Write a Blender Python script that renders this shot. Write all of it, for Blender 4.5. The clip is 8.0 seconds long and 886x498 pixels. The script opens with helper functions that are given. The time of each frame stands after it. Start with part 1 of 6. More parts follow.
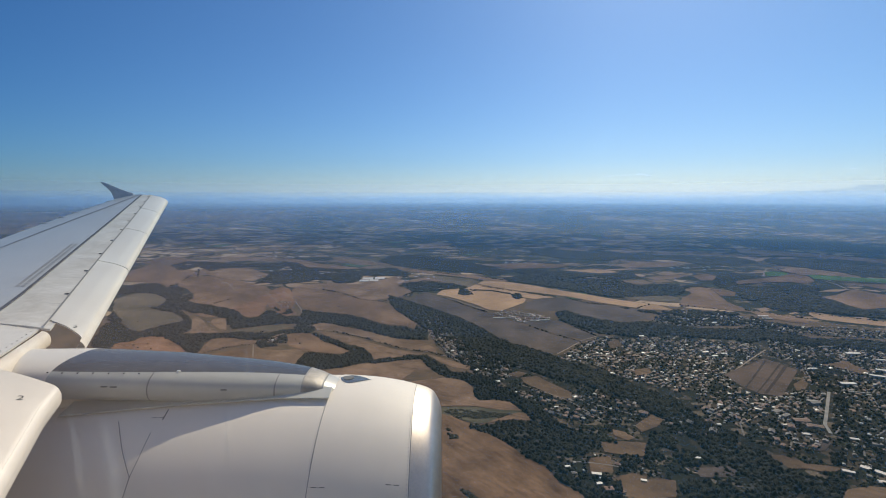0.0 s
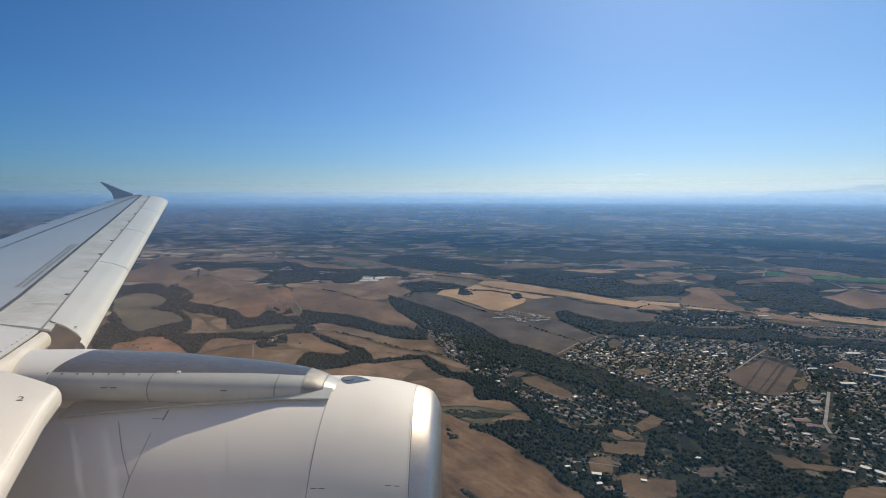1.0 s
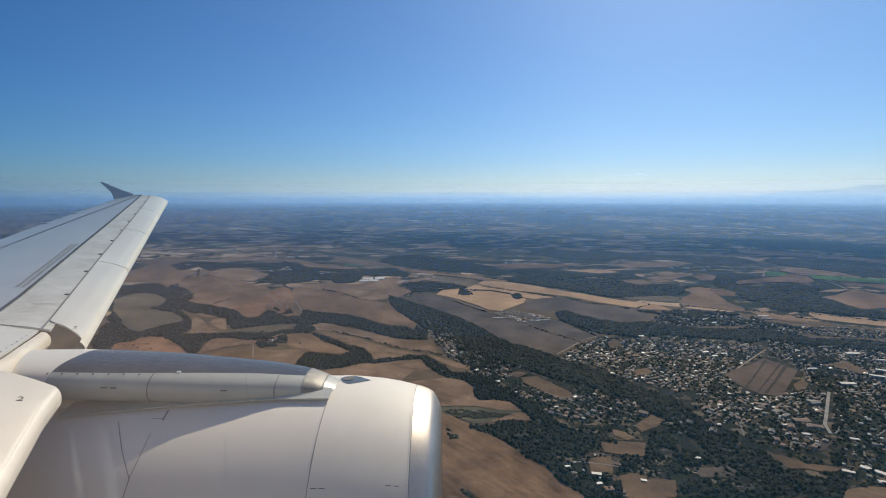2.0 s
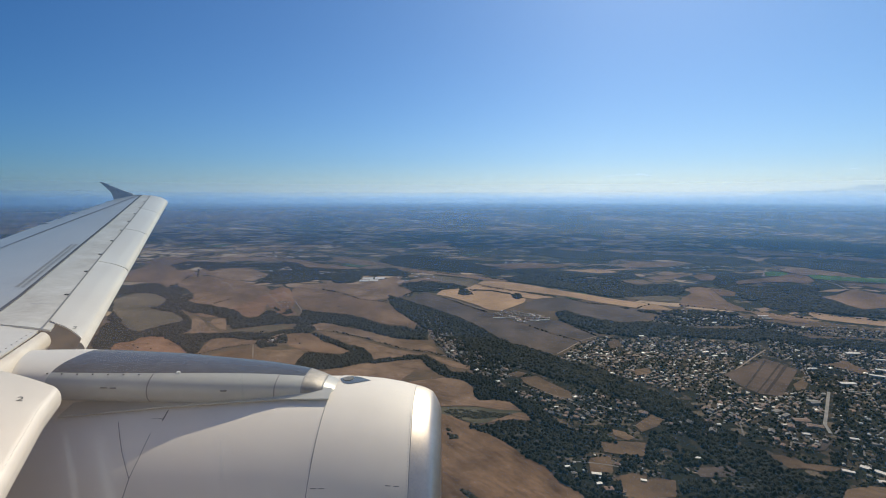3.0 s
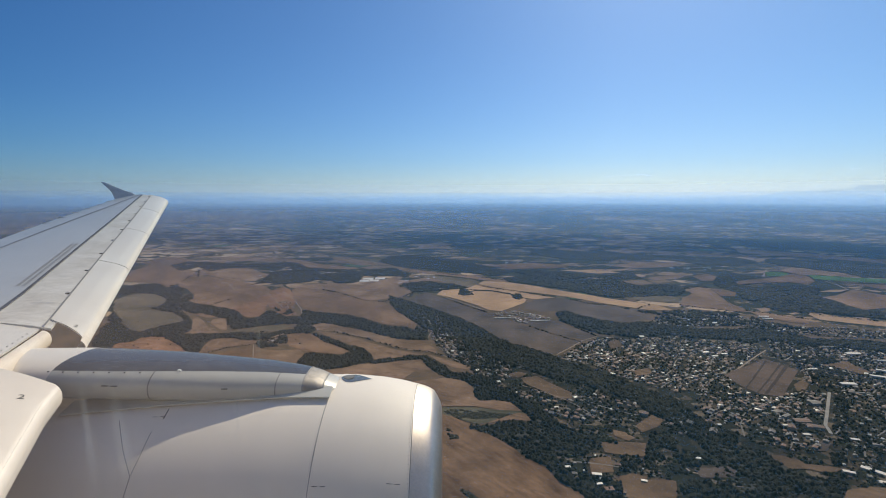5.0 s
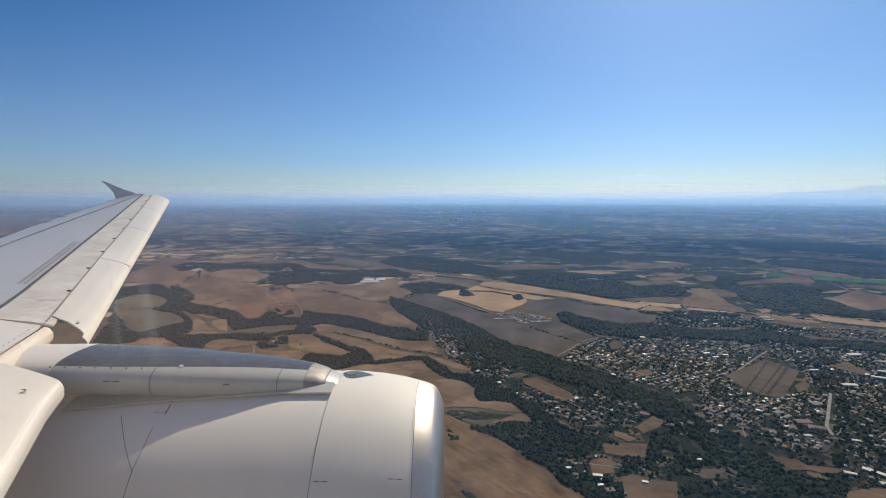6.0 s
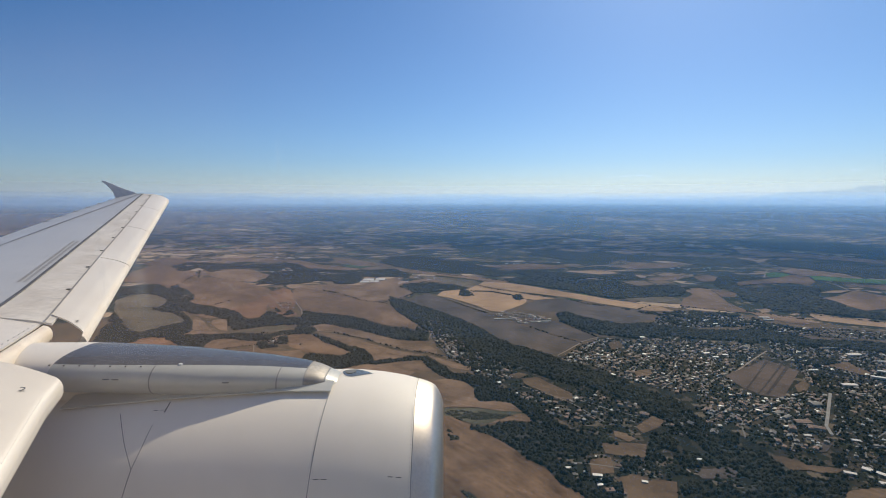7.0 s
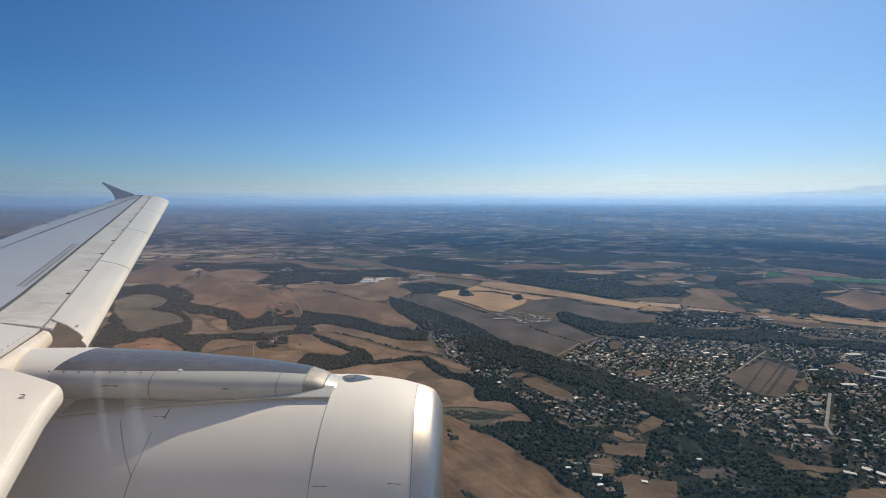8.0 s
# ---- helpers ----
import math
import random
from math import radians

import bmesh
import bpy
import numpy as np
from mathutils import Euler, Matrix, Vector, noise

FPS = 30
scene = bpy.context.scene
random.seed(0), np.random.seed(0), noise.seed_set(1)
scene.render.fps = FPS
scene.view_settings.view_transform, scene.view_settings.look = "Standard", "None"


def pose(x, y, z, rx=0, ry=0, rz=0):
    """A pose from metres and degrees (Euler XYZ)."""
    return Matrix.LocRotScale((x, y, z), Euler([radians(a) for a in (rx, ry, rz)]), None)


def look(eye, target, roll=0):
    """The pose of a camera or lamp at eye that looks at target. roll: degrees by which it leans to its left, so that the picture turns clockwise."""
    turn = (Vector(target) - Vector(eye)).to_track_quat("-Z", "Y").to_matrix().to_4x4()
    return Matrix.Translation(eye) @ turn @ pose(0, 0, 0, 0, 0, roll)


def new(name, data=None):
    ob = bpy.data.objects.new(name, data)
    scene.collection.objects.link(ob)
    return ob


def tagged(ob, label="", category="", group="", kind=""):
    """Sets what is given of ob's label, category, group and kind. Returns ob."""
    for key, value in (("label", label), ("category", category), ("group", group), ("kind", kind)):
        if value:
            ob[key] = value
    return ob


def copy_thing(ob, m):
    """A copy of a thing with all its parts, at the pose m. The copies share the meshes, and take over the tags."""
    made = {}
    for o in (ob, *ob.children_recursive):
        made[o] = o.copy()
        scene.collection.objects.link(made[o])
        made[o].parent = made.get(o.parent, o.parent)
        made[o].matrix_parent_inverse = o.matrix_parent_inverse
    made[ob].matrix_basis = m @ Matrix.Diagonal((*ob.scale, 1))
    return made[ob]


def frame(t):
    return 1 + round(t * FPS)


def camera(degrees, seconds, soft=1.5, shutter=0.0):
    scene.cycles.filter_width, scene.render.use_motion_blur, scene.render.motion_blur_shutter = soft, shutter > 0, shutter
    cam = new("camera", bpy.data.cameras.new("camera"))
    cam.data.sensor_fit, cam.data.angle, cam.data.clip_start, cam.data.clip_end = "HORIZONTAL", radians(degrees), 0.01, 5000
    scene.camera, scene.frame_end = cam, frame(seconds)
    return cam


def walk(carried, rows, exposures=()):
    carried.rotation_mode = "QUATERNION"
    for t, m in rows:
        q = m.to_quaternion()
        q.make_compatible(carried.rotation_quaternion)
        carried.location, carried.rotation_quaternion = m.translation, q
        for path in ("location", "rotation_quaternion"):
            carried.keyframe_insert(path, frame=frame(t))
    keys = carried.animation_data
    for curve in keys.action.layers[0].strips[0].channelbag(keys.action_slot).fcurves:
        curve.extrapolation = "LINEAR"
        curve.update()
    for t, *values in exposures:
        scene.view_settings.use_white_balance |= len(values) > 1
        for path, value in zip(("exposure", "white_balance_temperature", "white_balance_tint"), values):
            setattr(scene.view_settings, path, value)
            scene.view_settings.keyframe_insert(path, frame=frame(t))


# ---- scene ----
from mathutils import geometry

# ---- the camera ----
EYE = 580.0
cam = camera(84.0, 8.0, 1.0)
ROWS = [
    (0, -0.000, 0.009, 0.0, -5.80, 0.0),
    (0.5, 0.002, 0.015, -0.01, -5.80, 0.0),
    (1, -0.000, 0.015, 0.0, -5.80, 0.0),
    (1.5, -0.000, 0.015, 0.0, -5.80, 0.0),
    (3, 0.002, 0.017, -0.01, -5.80, 0.0),
    (3.5, -0.000, 0.002, 0.0, -5.80, 0.0),
    (4, -0.000, 0.000, 0.0, -5.80, 0.0),
    (4.5, -0.000, 0.015, 0.0, -5.80, 0.0),
    (6, -0.015, -0.042, 0.1, -5.68, 0.0),
    (6.5, -0.009, -0.025, 0.06, -5.68, 0.0),
    (7, -0.012, -0.057, 0.08, -5.68, 0.0),
    (7.5, -0.006, -0.030, 0.04, -5.68, 0.0),
    (8, -0.009, -0.008, 0.06, -5.68, 0.0),
]
walk(cam, [(t, pose(x, 0, EYE + z, 90 + pitch, roll, yaw)) for t, x, z, yaw, pitch, roll in ROWS], [(0.0, 0.07, 5200, 6), (8.0, 0.07, 5200, 6)])

# ---- light ----
SUN = Vector((0.46, 1.0, 0.95)).normalized()
world = bpy.data.worlds.new("sky")
scene.world = world
world.use_nodes = True
wn = world.node_tree.nodes
sky = wn.new("ShaderNodeTexSky")
sky.sky_type = "NISHITA"
sky.sun_disc = False
sky.sun_elevation = math.asin(SUN.z)
sky.sun_rotation = math.atan2(SUN.x, SUN.y)
sky.altitude = 400
sky.air_density, sky.dust_density, sky.ozone_density = 1.0, 0.8, 4.6
wn["Background"].inputs["Strength"].default_value = 0.071
world.node_tree.links.new(sky.outputs[0], wn["Background"].inputs[0])
sun_data = bpy.data.lights.new("sun", "SUN")
sun_data.energy, sun_data.angle, sun_data.color = 4.5, radians(0.53), (1.0, 0.76, 0.46)
sun = new("sun", sun_data)
sun.matrix_world = look(SUN * 500 + Vector((0, 0, EYE)), (0, 0, EYE))


# ---- materials ----
def node_mat(name):
    m = bpy.data.materials.new(name)
    m.use_nodes = True
    n = m.node_tree.nodes
    return m, n, m.node_tree.links, n["Principled BSDF"]


def ramp(n, stops):
    r = n.new("ShaderNodeValToRGB")
    e = r.color_ramp.elements
    while len(e) < len(stops):
        e.new(0.5)
    for el, (p, c) in zip(e, stops):
        el.position, el.color = p, (*c, 1)
    return r


def noise_node(n, l, vec, scale, detail=6, rough=0.6):
    t = n.new("ShaderNodeTexNoise")
    t.inputs["Scale"].default_value, t.inputs["Detail"].default_value, t.inputs["Roughness"].default_value = scale, detail, rough
    if vec is not None:
        l.new(vec, t.inputs["Vector"])
    return t


def mixc(n, l, kind, fac, a, b):
    m = n.new("ShaderNodeMix")
    m.data_type, m.blend_type = "RGBA", kind
    for sock, v in ((m.inputs[0], fac), (m.inputs[6], a), (m.inputs[7], b)):
        if isinstance(v, bpy.types.NodeSocket):
            l.new(v, sock)
        else:
            sock.default_value = v if isinstance(v, (int, float)) else (*v, 1)
    return m.outputs[2]


def surface(name, dark, light, scale, rough=0.8, metal=0.0, bump=0.0, fine=9.0, spread=0.0, coat=0.0, grain=0.25, bumpscale=None):
    """A two-scale mottled surface; spread varies it from object to object."""
    m, n, l, b = node_mat(name)
    co = n.new("ShaderNodeTexCoord").outputs["Object"]
    big = noise_node(n, l, co, scale)
    small = noise_node(n, l, co, scale * fine, 4)
    r = ramp(n, [(0.3, dark), (0.7, light)])
    l.new(big.outputs[0], r.inputs[0])
    g = ramp(n, [(0.25, (1 - grain,) * 3), (0.75, (1 + grain * 0.4,) * 3)])
    l.new(small.outputs[0], g.inputs[0])
    c = mixc(n, l, "MULTIPLY", 1.0, r.outputs[0], g.outputs[0])
    if spread:
        oi = n.new("ShaderNodeObjectInfo")
        s = ramp(n, [(0.0, (1 - spread,) * 3), (1.0, (1 + spread * 0.6,) * 3)])
        l.new(oi.outputs["Random"], s.inputs[0])
        c = mixc(n, l, "MULTIPLY", 1.0, c, s.outputs[0])
    l.new(c, b.inputs["Base Color"])
    b.inputs["Roughness"].default_value, b.inputs["Metallic"].default_value = rough, metal
    b.inputs["Coat Weight"].default_value = coat
    if bump:
        k = n.new("ShaderNodeBump")
        k.inputs["Strength"].default_value, k.inputs["Distance"].default_value = 0.6, bump
        l.new((small if bumpscale is None else noise_node(n, l, co, bumpscale)).outputs[0], k.inputs["Height"])
        l.new(k.outputs[0], b.inputs["Normal"])
    return m


def field_mat(name, dark, light, furrow=6.0, turn=0.4, lines=0.25):
    """Dry farmland with drilled rows, tracks and patches of thinner soil."""
    m, n, l, b = node_mat(name)
    co = n.new("ShaderNodeTexCoord").outputs["Object"]
    mp = n.new("ShaderNodeMapping")
    mp.inputs["Rotation"].default_value = (0, 0, turn)
    l.new(co, mp.inputs["Vector"])
    big = noise_node(n, l, co, 0.006, 7, 0.62)
    st = n.new("ShaderNodeMapping")
    st.inputs["Scale"].default_value = (0.005, 0.06, 1)
    l.new(mp.outputs[0], st.inputs["Vector"])
    streak = noise_node(n, l, st.outputs[0], 1.0, 6, 0.65)
    fine = noise_node(n, l, co, 0.12, 6, 0.7)
    r = ramp(n, [(0.26, [v * 0.78 for v in dark]), (0.42, dark), (0.6, light), (0.76, [v * 1.16 for v in light])])
    l.new(big.outputs[0], r.inputs[0])
    s = ramp(n, [(0.25, (1 - lines,) * 3), (0.5, (1, 1, 1)), (0.8, (1 + lines * 0.7,) * 3)])
    l.new(streak.outputs[0], s.inputs[0])
    f = ramp(n, [(0.25, (0.66, 0.68, 0.7)), (0.5, (1, 1, 1)), (0.75, (1.2, 1.18, 1.15))])
    l.new(fine.outputs[0], f.inputs[0])
    c = mixc(n, l, "MULTIPLY", 1.0, mixc(n, l, "MULTIPLY", 1.0, r.outputs[0], s.outputs[0]), f.outputs[0])
    oi = n.new("ShaderNodeObjectInfo")
    v = ramp(n, [(0.0, (0.92, 0.93, 0.96)), (1.0, (1.08, 1.06, 1.04))])
    l.new(oi.outputs["Random"], v.inputs[0])
    c = mixc(n, l, "MULTIPLY", 1.0, c, v.outputs[0])
    l.new(c, b.inputs["Base Color"])
    b.inputs["Roughness"].default_value = 0.95
    b.inputs["Specular IOR Level"].default_value = 0.1
    k = n.new("ShaderNodeBump")
    k.inputs["Strength"].default_value, k.inputs["Distance"].default_value = 0.5, 1.2
    l.new(fine.outputs[0], k.inputs["Height"])
    l.new(k.outputs[0], b.inputs["Normal"])
    return m


def foliage_mat(name, dark, light):
    """Leaves whose shade differs from crown to crown."""
    m, n, l, b = node_mat(name)
    co = n.new("ShaderNodeTexCoord").outputs["Object"]
    a = noise_node(n, l, co, 0.7, 4, 0.7)
    r = ramp(n, [(0.3, dark), (0.7, light)])
    l.new(a.outputs[0], r.inputs[0])
    at = n.new("ShaderNodeAttribute")
    at.attribute_name = "tone"
    v = ramp(n, [(0.0, (0.6, 0.66, 0.66)), (0.6, (1, 1, 1)), (0.9, (1.18, 1.16, 1.05)), (1.0, (1.5, 1.42, 1.12))])
    l.new(at.outputs["Fac"], v.inputs[0])
    wide = noise_node(n, l, co, 0.012, 5, 0.65)
    w = ramp(n, [(0.3, (0.62, 0.66, 0.7)), (0.5, (0.95, 0.95, 0.95)), (0.72, (1.45, 1.35, 1.1))])
    l.new(wide.outputs[0], w.inputs[0])
    c = mixc(n, l, "MULTIPLY", 1.0, mixc(n, l, "MULTIPLY", 1.0, r.outputs[0], v.outputs[0]), w.outputs[0])
    l.new(c, b.inputs["Base Color"])
    b.inputs["Roughness"].default_value = 0.85
    b.inputs["Specular IOR Level"].default_value = 0.1
    k = n.new("ShaderNodeBump")
    k.inputs["Strength"].default_value, k.inputs["Distance"].default_value = 0.7, 0.8
    l.new(a.outputs[0], k.inputs["Height"])
    l.new(k.outputs[0], b.inputs["Normal"])
    return m


def acrylic():
    """Pane that scatters a little sunlight; graded glare and a darker sky corner are painted in."""
    m, n, l, b = node_mat("acrylic with painted glare")
    n.remove(b)
    tr, tl, mx = n.new("ShaderNodeBsdfTransparent"), n.new("ShaderNodeBsdfTranslucent"), n.new("ShaderNodeMixShader")
    tl.inputs[0].default_value = (0.30, 0.58, 1.0, 1)
    co = n.new("ShaderNodeTexCoord").outputs["Object"]
    mp = n.new("ShaderNodeMapping")
    mp.inputs["Rotation"].default_value = (0, 0.2, 0)
    mp.inputs["Scale"].default_value = (22, 1, 3)
    l.new(co, mp.inputs["Vector"])
    t = noise_node(n, l, mp.outputs[0], 1.0, 4, 0.6)
    r = ramp(n, [(0.35, (0.020,) * 3), (0.75, (0.034,) * 3)])
    l.new(t.outputs[0], r.inputs[0])
    # a painted veil of glare, stronger on the rear half of the pane
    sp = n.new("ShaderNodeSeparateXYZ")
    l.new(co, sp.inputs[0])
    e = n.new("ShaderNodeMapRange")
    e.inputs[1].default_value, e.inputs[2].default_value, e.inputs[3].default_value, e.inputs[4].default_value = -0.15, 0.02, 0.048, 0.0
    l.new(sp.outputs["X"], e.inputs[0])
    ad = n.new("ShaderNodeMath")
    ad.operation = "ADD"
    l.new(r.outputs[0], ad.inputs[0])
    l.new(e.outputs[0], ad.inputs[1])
    # the veil is cut in the upper rear, raised in the upper front, to paint sky brightness
    def ramped(sock, lo, hi, a, b):
        q = n.new("ShaderNodeMapRange")
        for i, v in enumerate((lo, hi, a, b)):
            q.inputs[1 + i].default_value = v
        l.new(sock, q.inputs[0])
        return q.outputs[0]

    def calc(op, a, b):
        q = n.new("ShaderNodeMath")
        q.operation = op
        l.new(a, q.inputs[0])
        l.new(b, q.inputs[1])
        return q.outputs[0]

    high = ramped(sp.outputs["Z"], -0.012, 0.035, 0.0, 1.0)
    veil_cut = calc("MULTIPLY", calc("MULTIPLY", high, ramped(sp.outputs["X"], 0.05, -0.12, 0.0, 0.95)), ad.outputs[0])
    veil_lift = calc("MULTIPLY", high, ramped(sp.outputs["X"], -0.05, 0.12, 0.0, 0.085))
    # the painted glare is warmer low on the rear half
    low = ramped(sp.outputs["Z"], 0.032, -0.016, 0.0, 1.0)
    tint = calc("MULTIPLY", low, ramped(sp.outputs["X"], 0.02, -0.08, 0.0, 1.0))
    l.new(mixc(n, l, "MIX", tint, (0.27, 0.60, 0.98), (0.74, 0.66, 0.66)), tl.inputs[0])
    l.new(calc("ADD", calc("SUBTRACT", ad.outputs[0], veil_cut), veil_lift), mx.inputs[0])
    # painted tint that darkens the sky through the upper rear of the pane
    sky_dim = calc("MULTIPLY", ramped(sp.outputs["Z"], -0.06, 0.02, 0.0, 1.0), ramped(sp.outputs["X"], 0.05, -0.14, 0.0, 1.0))
    l.new(mixc(n, l, "MIX", sky_dim, (1.0, 1.0, 1.0), (0.55, 0.71, 0.83)), tr.inputs[0])
    l.new(tr.outputs[0], mx.inputs[1])
    l.new(tl.outputs[0], mx.inputs[2])
    l.new(mx.outputs[0], n["Material Output"].inputs[0])
    return m


ACRYLIC = acrylic()
PAINT = surface("white aircraft paint", (0.70, 0.63, 0.54), (0.79, 0.73, 0.64), 0.9, 0.42, 0, 0, 14, 0, 0.15, 0.06)
FUSE = surface("white fuselage paint", (0.78, 0.74, 0.68), (0.84, 0.80, 0.74), 0.5, 0.35)
NOSE = surface("weathered pale paint", (0.54, 0.48, 0.41), (0.72, 0.67, 0.60), 2.2, 0.5, 0, 0, 7, 0, 0.05, 0.2)
SKIN = surface("light grey wing paint", (0.42, 0.42, 0.43), (0.48, 0.48, 0.49), 0.7, 0.42, 0, 0, 9, 0, 0.1, 0.08)
EDGE = surface("worn leading edge paint", (0.69, 0.58, 0.45), (0.80, 0.72, 0.60), 2.5, 0.45, 0, 0, 9, 0, 0, 0.12)
COWL = surface("white nacelle paint", (0.70, 0.64, 0.56), (0.78, 0.72, 0.635), 0.5, 0.6, 0, 0, 12, 0, 0.0, 0.05)
LIP = surface("brushed aluminium", (0.50, 0.44, 0.37), (0.66, 0.59, 0.51), 3.0, 0.44, 1.0, 0.0004, 20, 0, 0, 0.12)
FENCE = surface("pale grey fence paint", (0.70, 0.70, 0.71), (0.78, 0.78, 0.79), 1.2, 0.5)
MARK = surface("faded grey stencil", (0.27, 0.27, 0.28), (0.36, 0.36, 0.37), 6.0, 0.7)
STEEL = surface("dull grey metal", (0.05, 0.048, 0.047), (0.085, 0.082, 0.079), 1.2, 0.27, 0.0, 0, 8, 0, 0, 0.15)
PYLON = surface("pale grey fairing paint", (0.40, 0.39, 0.35), (0.50, 0.49, 0.44), 0.8, 0.34, 0, 0, 9, 0, 0.1, 0.1)
CAP = surface("grey heat-stained cap", (0.20, 0.18, 0.16), (0.36, 0.33, 0.29), 5.0, 0.5, 0.25, 0, 6, 0, 0, 0.3)
DARK = surface("black rubber seal", (0.03, 0.035, 0.045), (0.07, 0.08, 0.10), 3.0, 0.6)
SEAM = surface("panel joint sealant", (0.16, 0.15, 0.15), (0.30, 0.29, 0.28), 4.0, 0.7)
INK = surface("dark stencil ink", (0.05, 0.05, 0.05), (0.12, 0.12, 0.12), 8.0, 0.7)
RIVET = surface("bright rivet heads", (0.85, 0.84, 0.80), (0.92, 0.92, 0.90), 8.0, 0.5, 0.0)

FIELDS = {
    "stubble": field_mat("pale stubble", (0.32, 0.208, 0.112), (0.41, 0.272, 0.150), turn=0.15),
    "tan": field_mat("dry straw soil", (0.150, 0.095, 0.056), (0.240, 0.154, 0.093), turn=0.5, lines=0.45),
    "bare": field_mat("bare harvested earth", (0.094, 0.057, 0.032), (0.172, 0.107, 0.060), turn=0.93, lines=0.5),
    "clay": field_mat("dull clay soil", (0.090, 0.062, 0.046), (0.135, 0.095, 0.071), turn=0.9, lines=0.4),
    "brown": field_mat("dry brown soil", (0.122, 0.074, 0.043), (0.198, 0.122, 0.071), turn=0.8, lines=0.4),
    "red": field_mat("reddish clay soil", (0.165, 0.088, 0.048), (0.255, 0.138, 0.076), turn=0.3, lines=0.4),
    "plough": field_mat("grey ploughed soil", (0.066, 0.051, 0.043), (0.105, 0.080, 0.065), turn=0.6),
    "olive": field_mat("dry olive pasture", (0.095, 0.075, 0.047), (0.148, 0.114, 0.071), turn=1.0, lines=0.35),
    "dark": field_mat("fresh dark furrows", (0.040, 0.030, 0.025), (0.066, 0.050, 0.041), turn=0.6),
    "paddock": field_mat("worn dry paddock", (0.088, 0.058, 0.035), (0.150, 0.100, 0.059), turn=0.7, lines=0.4),
    "rough": field_mat("rough dull grass", (0.060, 0.055, 0.034), (0.10, 0.088, 0.054), turn=0.2, lines=0.4),
    "green": field_mat("irrigated green crop", (0.06, 0.12, 0.035), (0.10, 0.18, 0.05), turn=0.1),
}
WOOD = foliage_mat("dark evergreen foliage", (0.0090, 0.0092, 0.0058), (0.021, 0.0200, 0.0112))
SCRUB = foliage_mat("dusty green foliage", (0.026, 0.029, 0.014), (0.053, 0.052, 0.025))
BARK = surface("grey brown bark", (0.08, 0.06, 0.045), (0.15, 0.12, 0.09), 2.0, 0.9)
WALLS = [surface(nm, d, c, 0.6, 0.85, spread=0.25) for nm, d, c in (
    ("cream render", (0.17, 0.128, 0.083), (0.27, 0.21, 0.142)), ("white render", (0.27, 0.23, 0.175), (0.42, 0.365, 0.29)),
    ("ochre render", (0.22, 0.145, 0.085), (0.32, 0.22, 0.135)))]
ROOFS = [surface(nm, d, c, 0.8, rg, spread=0.35, bump=0.05) for nm, d, c, rg in (
    ("weathered clay tiles", (0.16, 0.088, 0.056), (0.26, 0.155, 0.10), 0.8), ("grey concrete tiles", (0.11, 0.094, 0.077), (0.21, 0.178, 0.145), 0.7),
    ("pale sheet metal", (0.46, 0.41, 0.33), (0.70, 0.63, 0.52), 0.4), ("brown tiles", (0.13, 0.083, 0.058), (0.21, 0.14, 0.10), 0.8))]
CONCRETE = surface("pale dusty road", (0.19, 0.17, 0.145), (0.28, 0.255, 0.22), 0.05, 0.9)
DIRT = surface("pale dirt lane", (0.20, 0.145, 0.095), (0.29, 0.215, 0.145), 0.05, 0.95)
GLASSY = surface("white greenhouse sheeting", (0.54, 0.48, 0.40), (0.72, 0.65, 0.55), 0.05, 0.5)


# ---- shaping helpers ----
def part(name, bm, material, parent, label=""):
    me = bpy.data.meshes.new(name)
    bm.to_mesh(me)
    bm.free()
    me.materials.append(material)
    ob = new(name, me)
    if parent is not None:
        ob.parent = parent
    return tagged(ob, label)


def smooth(ob, angle=40):
    ob.data.polygons.foreach_set("use_smooth", [True] * len(ob.data.polygons))
    ob.data.set_sharp_from_angle(angle=radians(angle))
    return ob


def sheet(rows, thick=0.0, close=False):
    """A quad sheet through rows of points; thick gives it a back face that far below."""
    bm = bmesh.new()
    top = [[bm.verts.new(p) for p in r] for r in rows]
    for a, b in zip(top, top[1:]):
        for i in range(len(a) - 1):
            bm.faces.new((a[i], a[i + 1], b[i + 1], b[i]))
        if close:
            bm.faces.new((a[-1], a[0], b[0], b[-1]))
    if thick:
        low = [[bm.verts.new(p - Vector((0, 0, thick))) for p in r] for r in rows]
        for a, b in zip(low, low[1:]):
            for i in range(len(a) - 1):
                bm.faces.new((a[i + 1], a[i], b[i], b[i + 1]))
        for t, u in ((top[0], low[0]), (top[-1], low[-1]), ([r[0] for r in top], [r[0] for r in low]), ([r[-1] for r in top], [r[-1] for r in low])):
            for i in range(len(t) - 1):
                bm.faces.new((t[i], t[i + 1], u[i + 1], u[i]))
    bmesh.ops.recalc_face_normals(bm, faces=bm.faces)
    return bm


def box(sx, sy, sz, at=(0, 0, 0), bevel=0.0):
    bm = bmesh.new()
    bmesh.ops.create_cube(bm, size=1, matrix=Matrix.Translation(at) @ Matrix.Diagonal((sx, sy, sz, 1)))
    if bevel:
        bmesh.ops.bevel(bm, geom=list(bm.edges), offset=bevel, segments=2, affect="EDGES")
    return bm


def lerp(a, b, t):
    return a + (b - a) * t


def span(a, b, n):
    return [lerp(a, b, i / n) for i in range(n + 1)]


def table(x, pts):
    return float(np.interp(x, [p[0] for p in pts], [p[1] for p in pts]))


# ---- the aircraft ----
airliner = new("airliner")
airliner.location = (0, 0, EYE)
tagged(airliner, "white twin-engine airliner wing and engine in low flight", "aircraft")

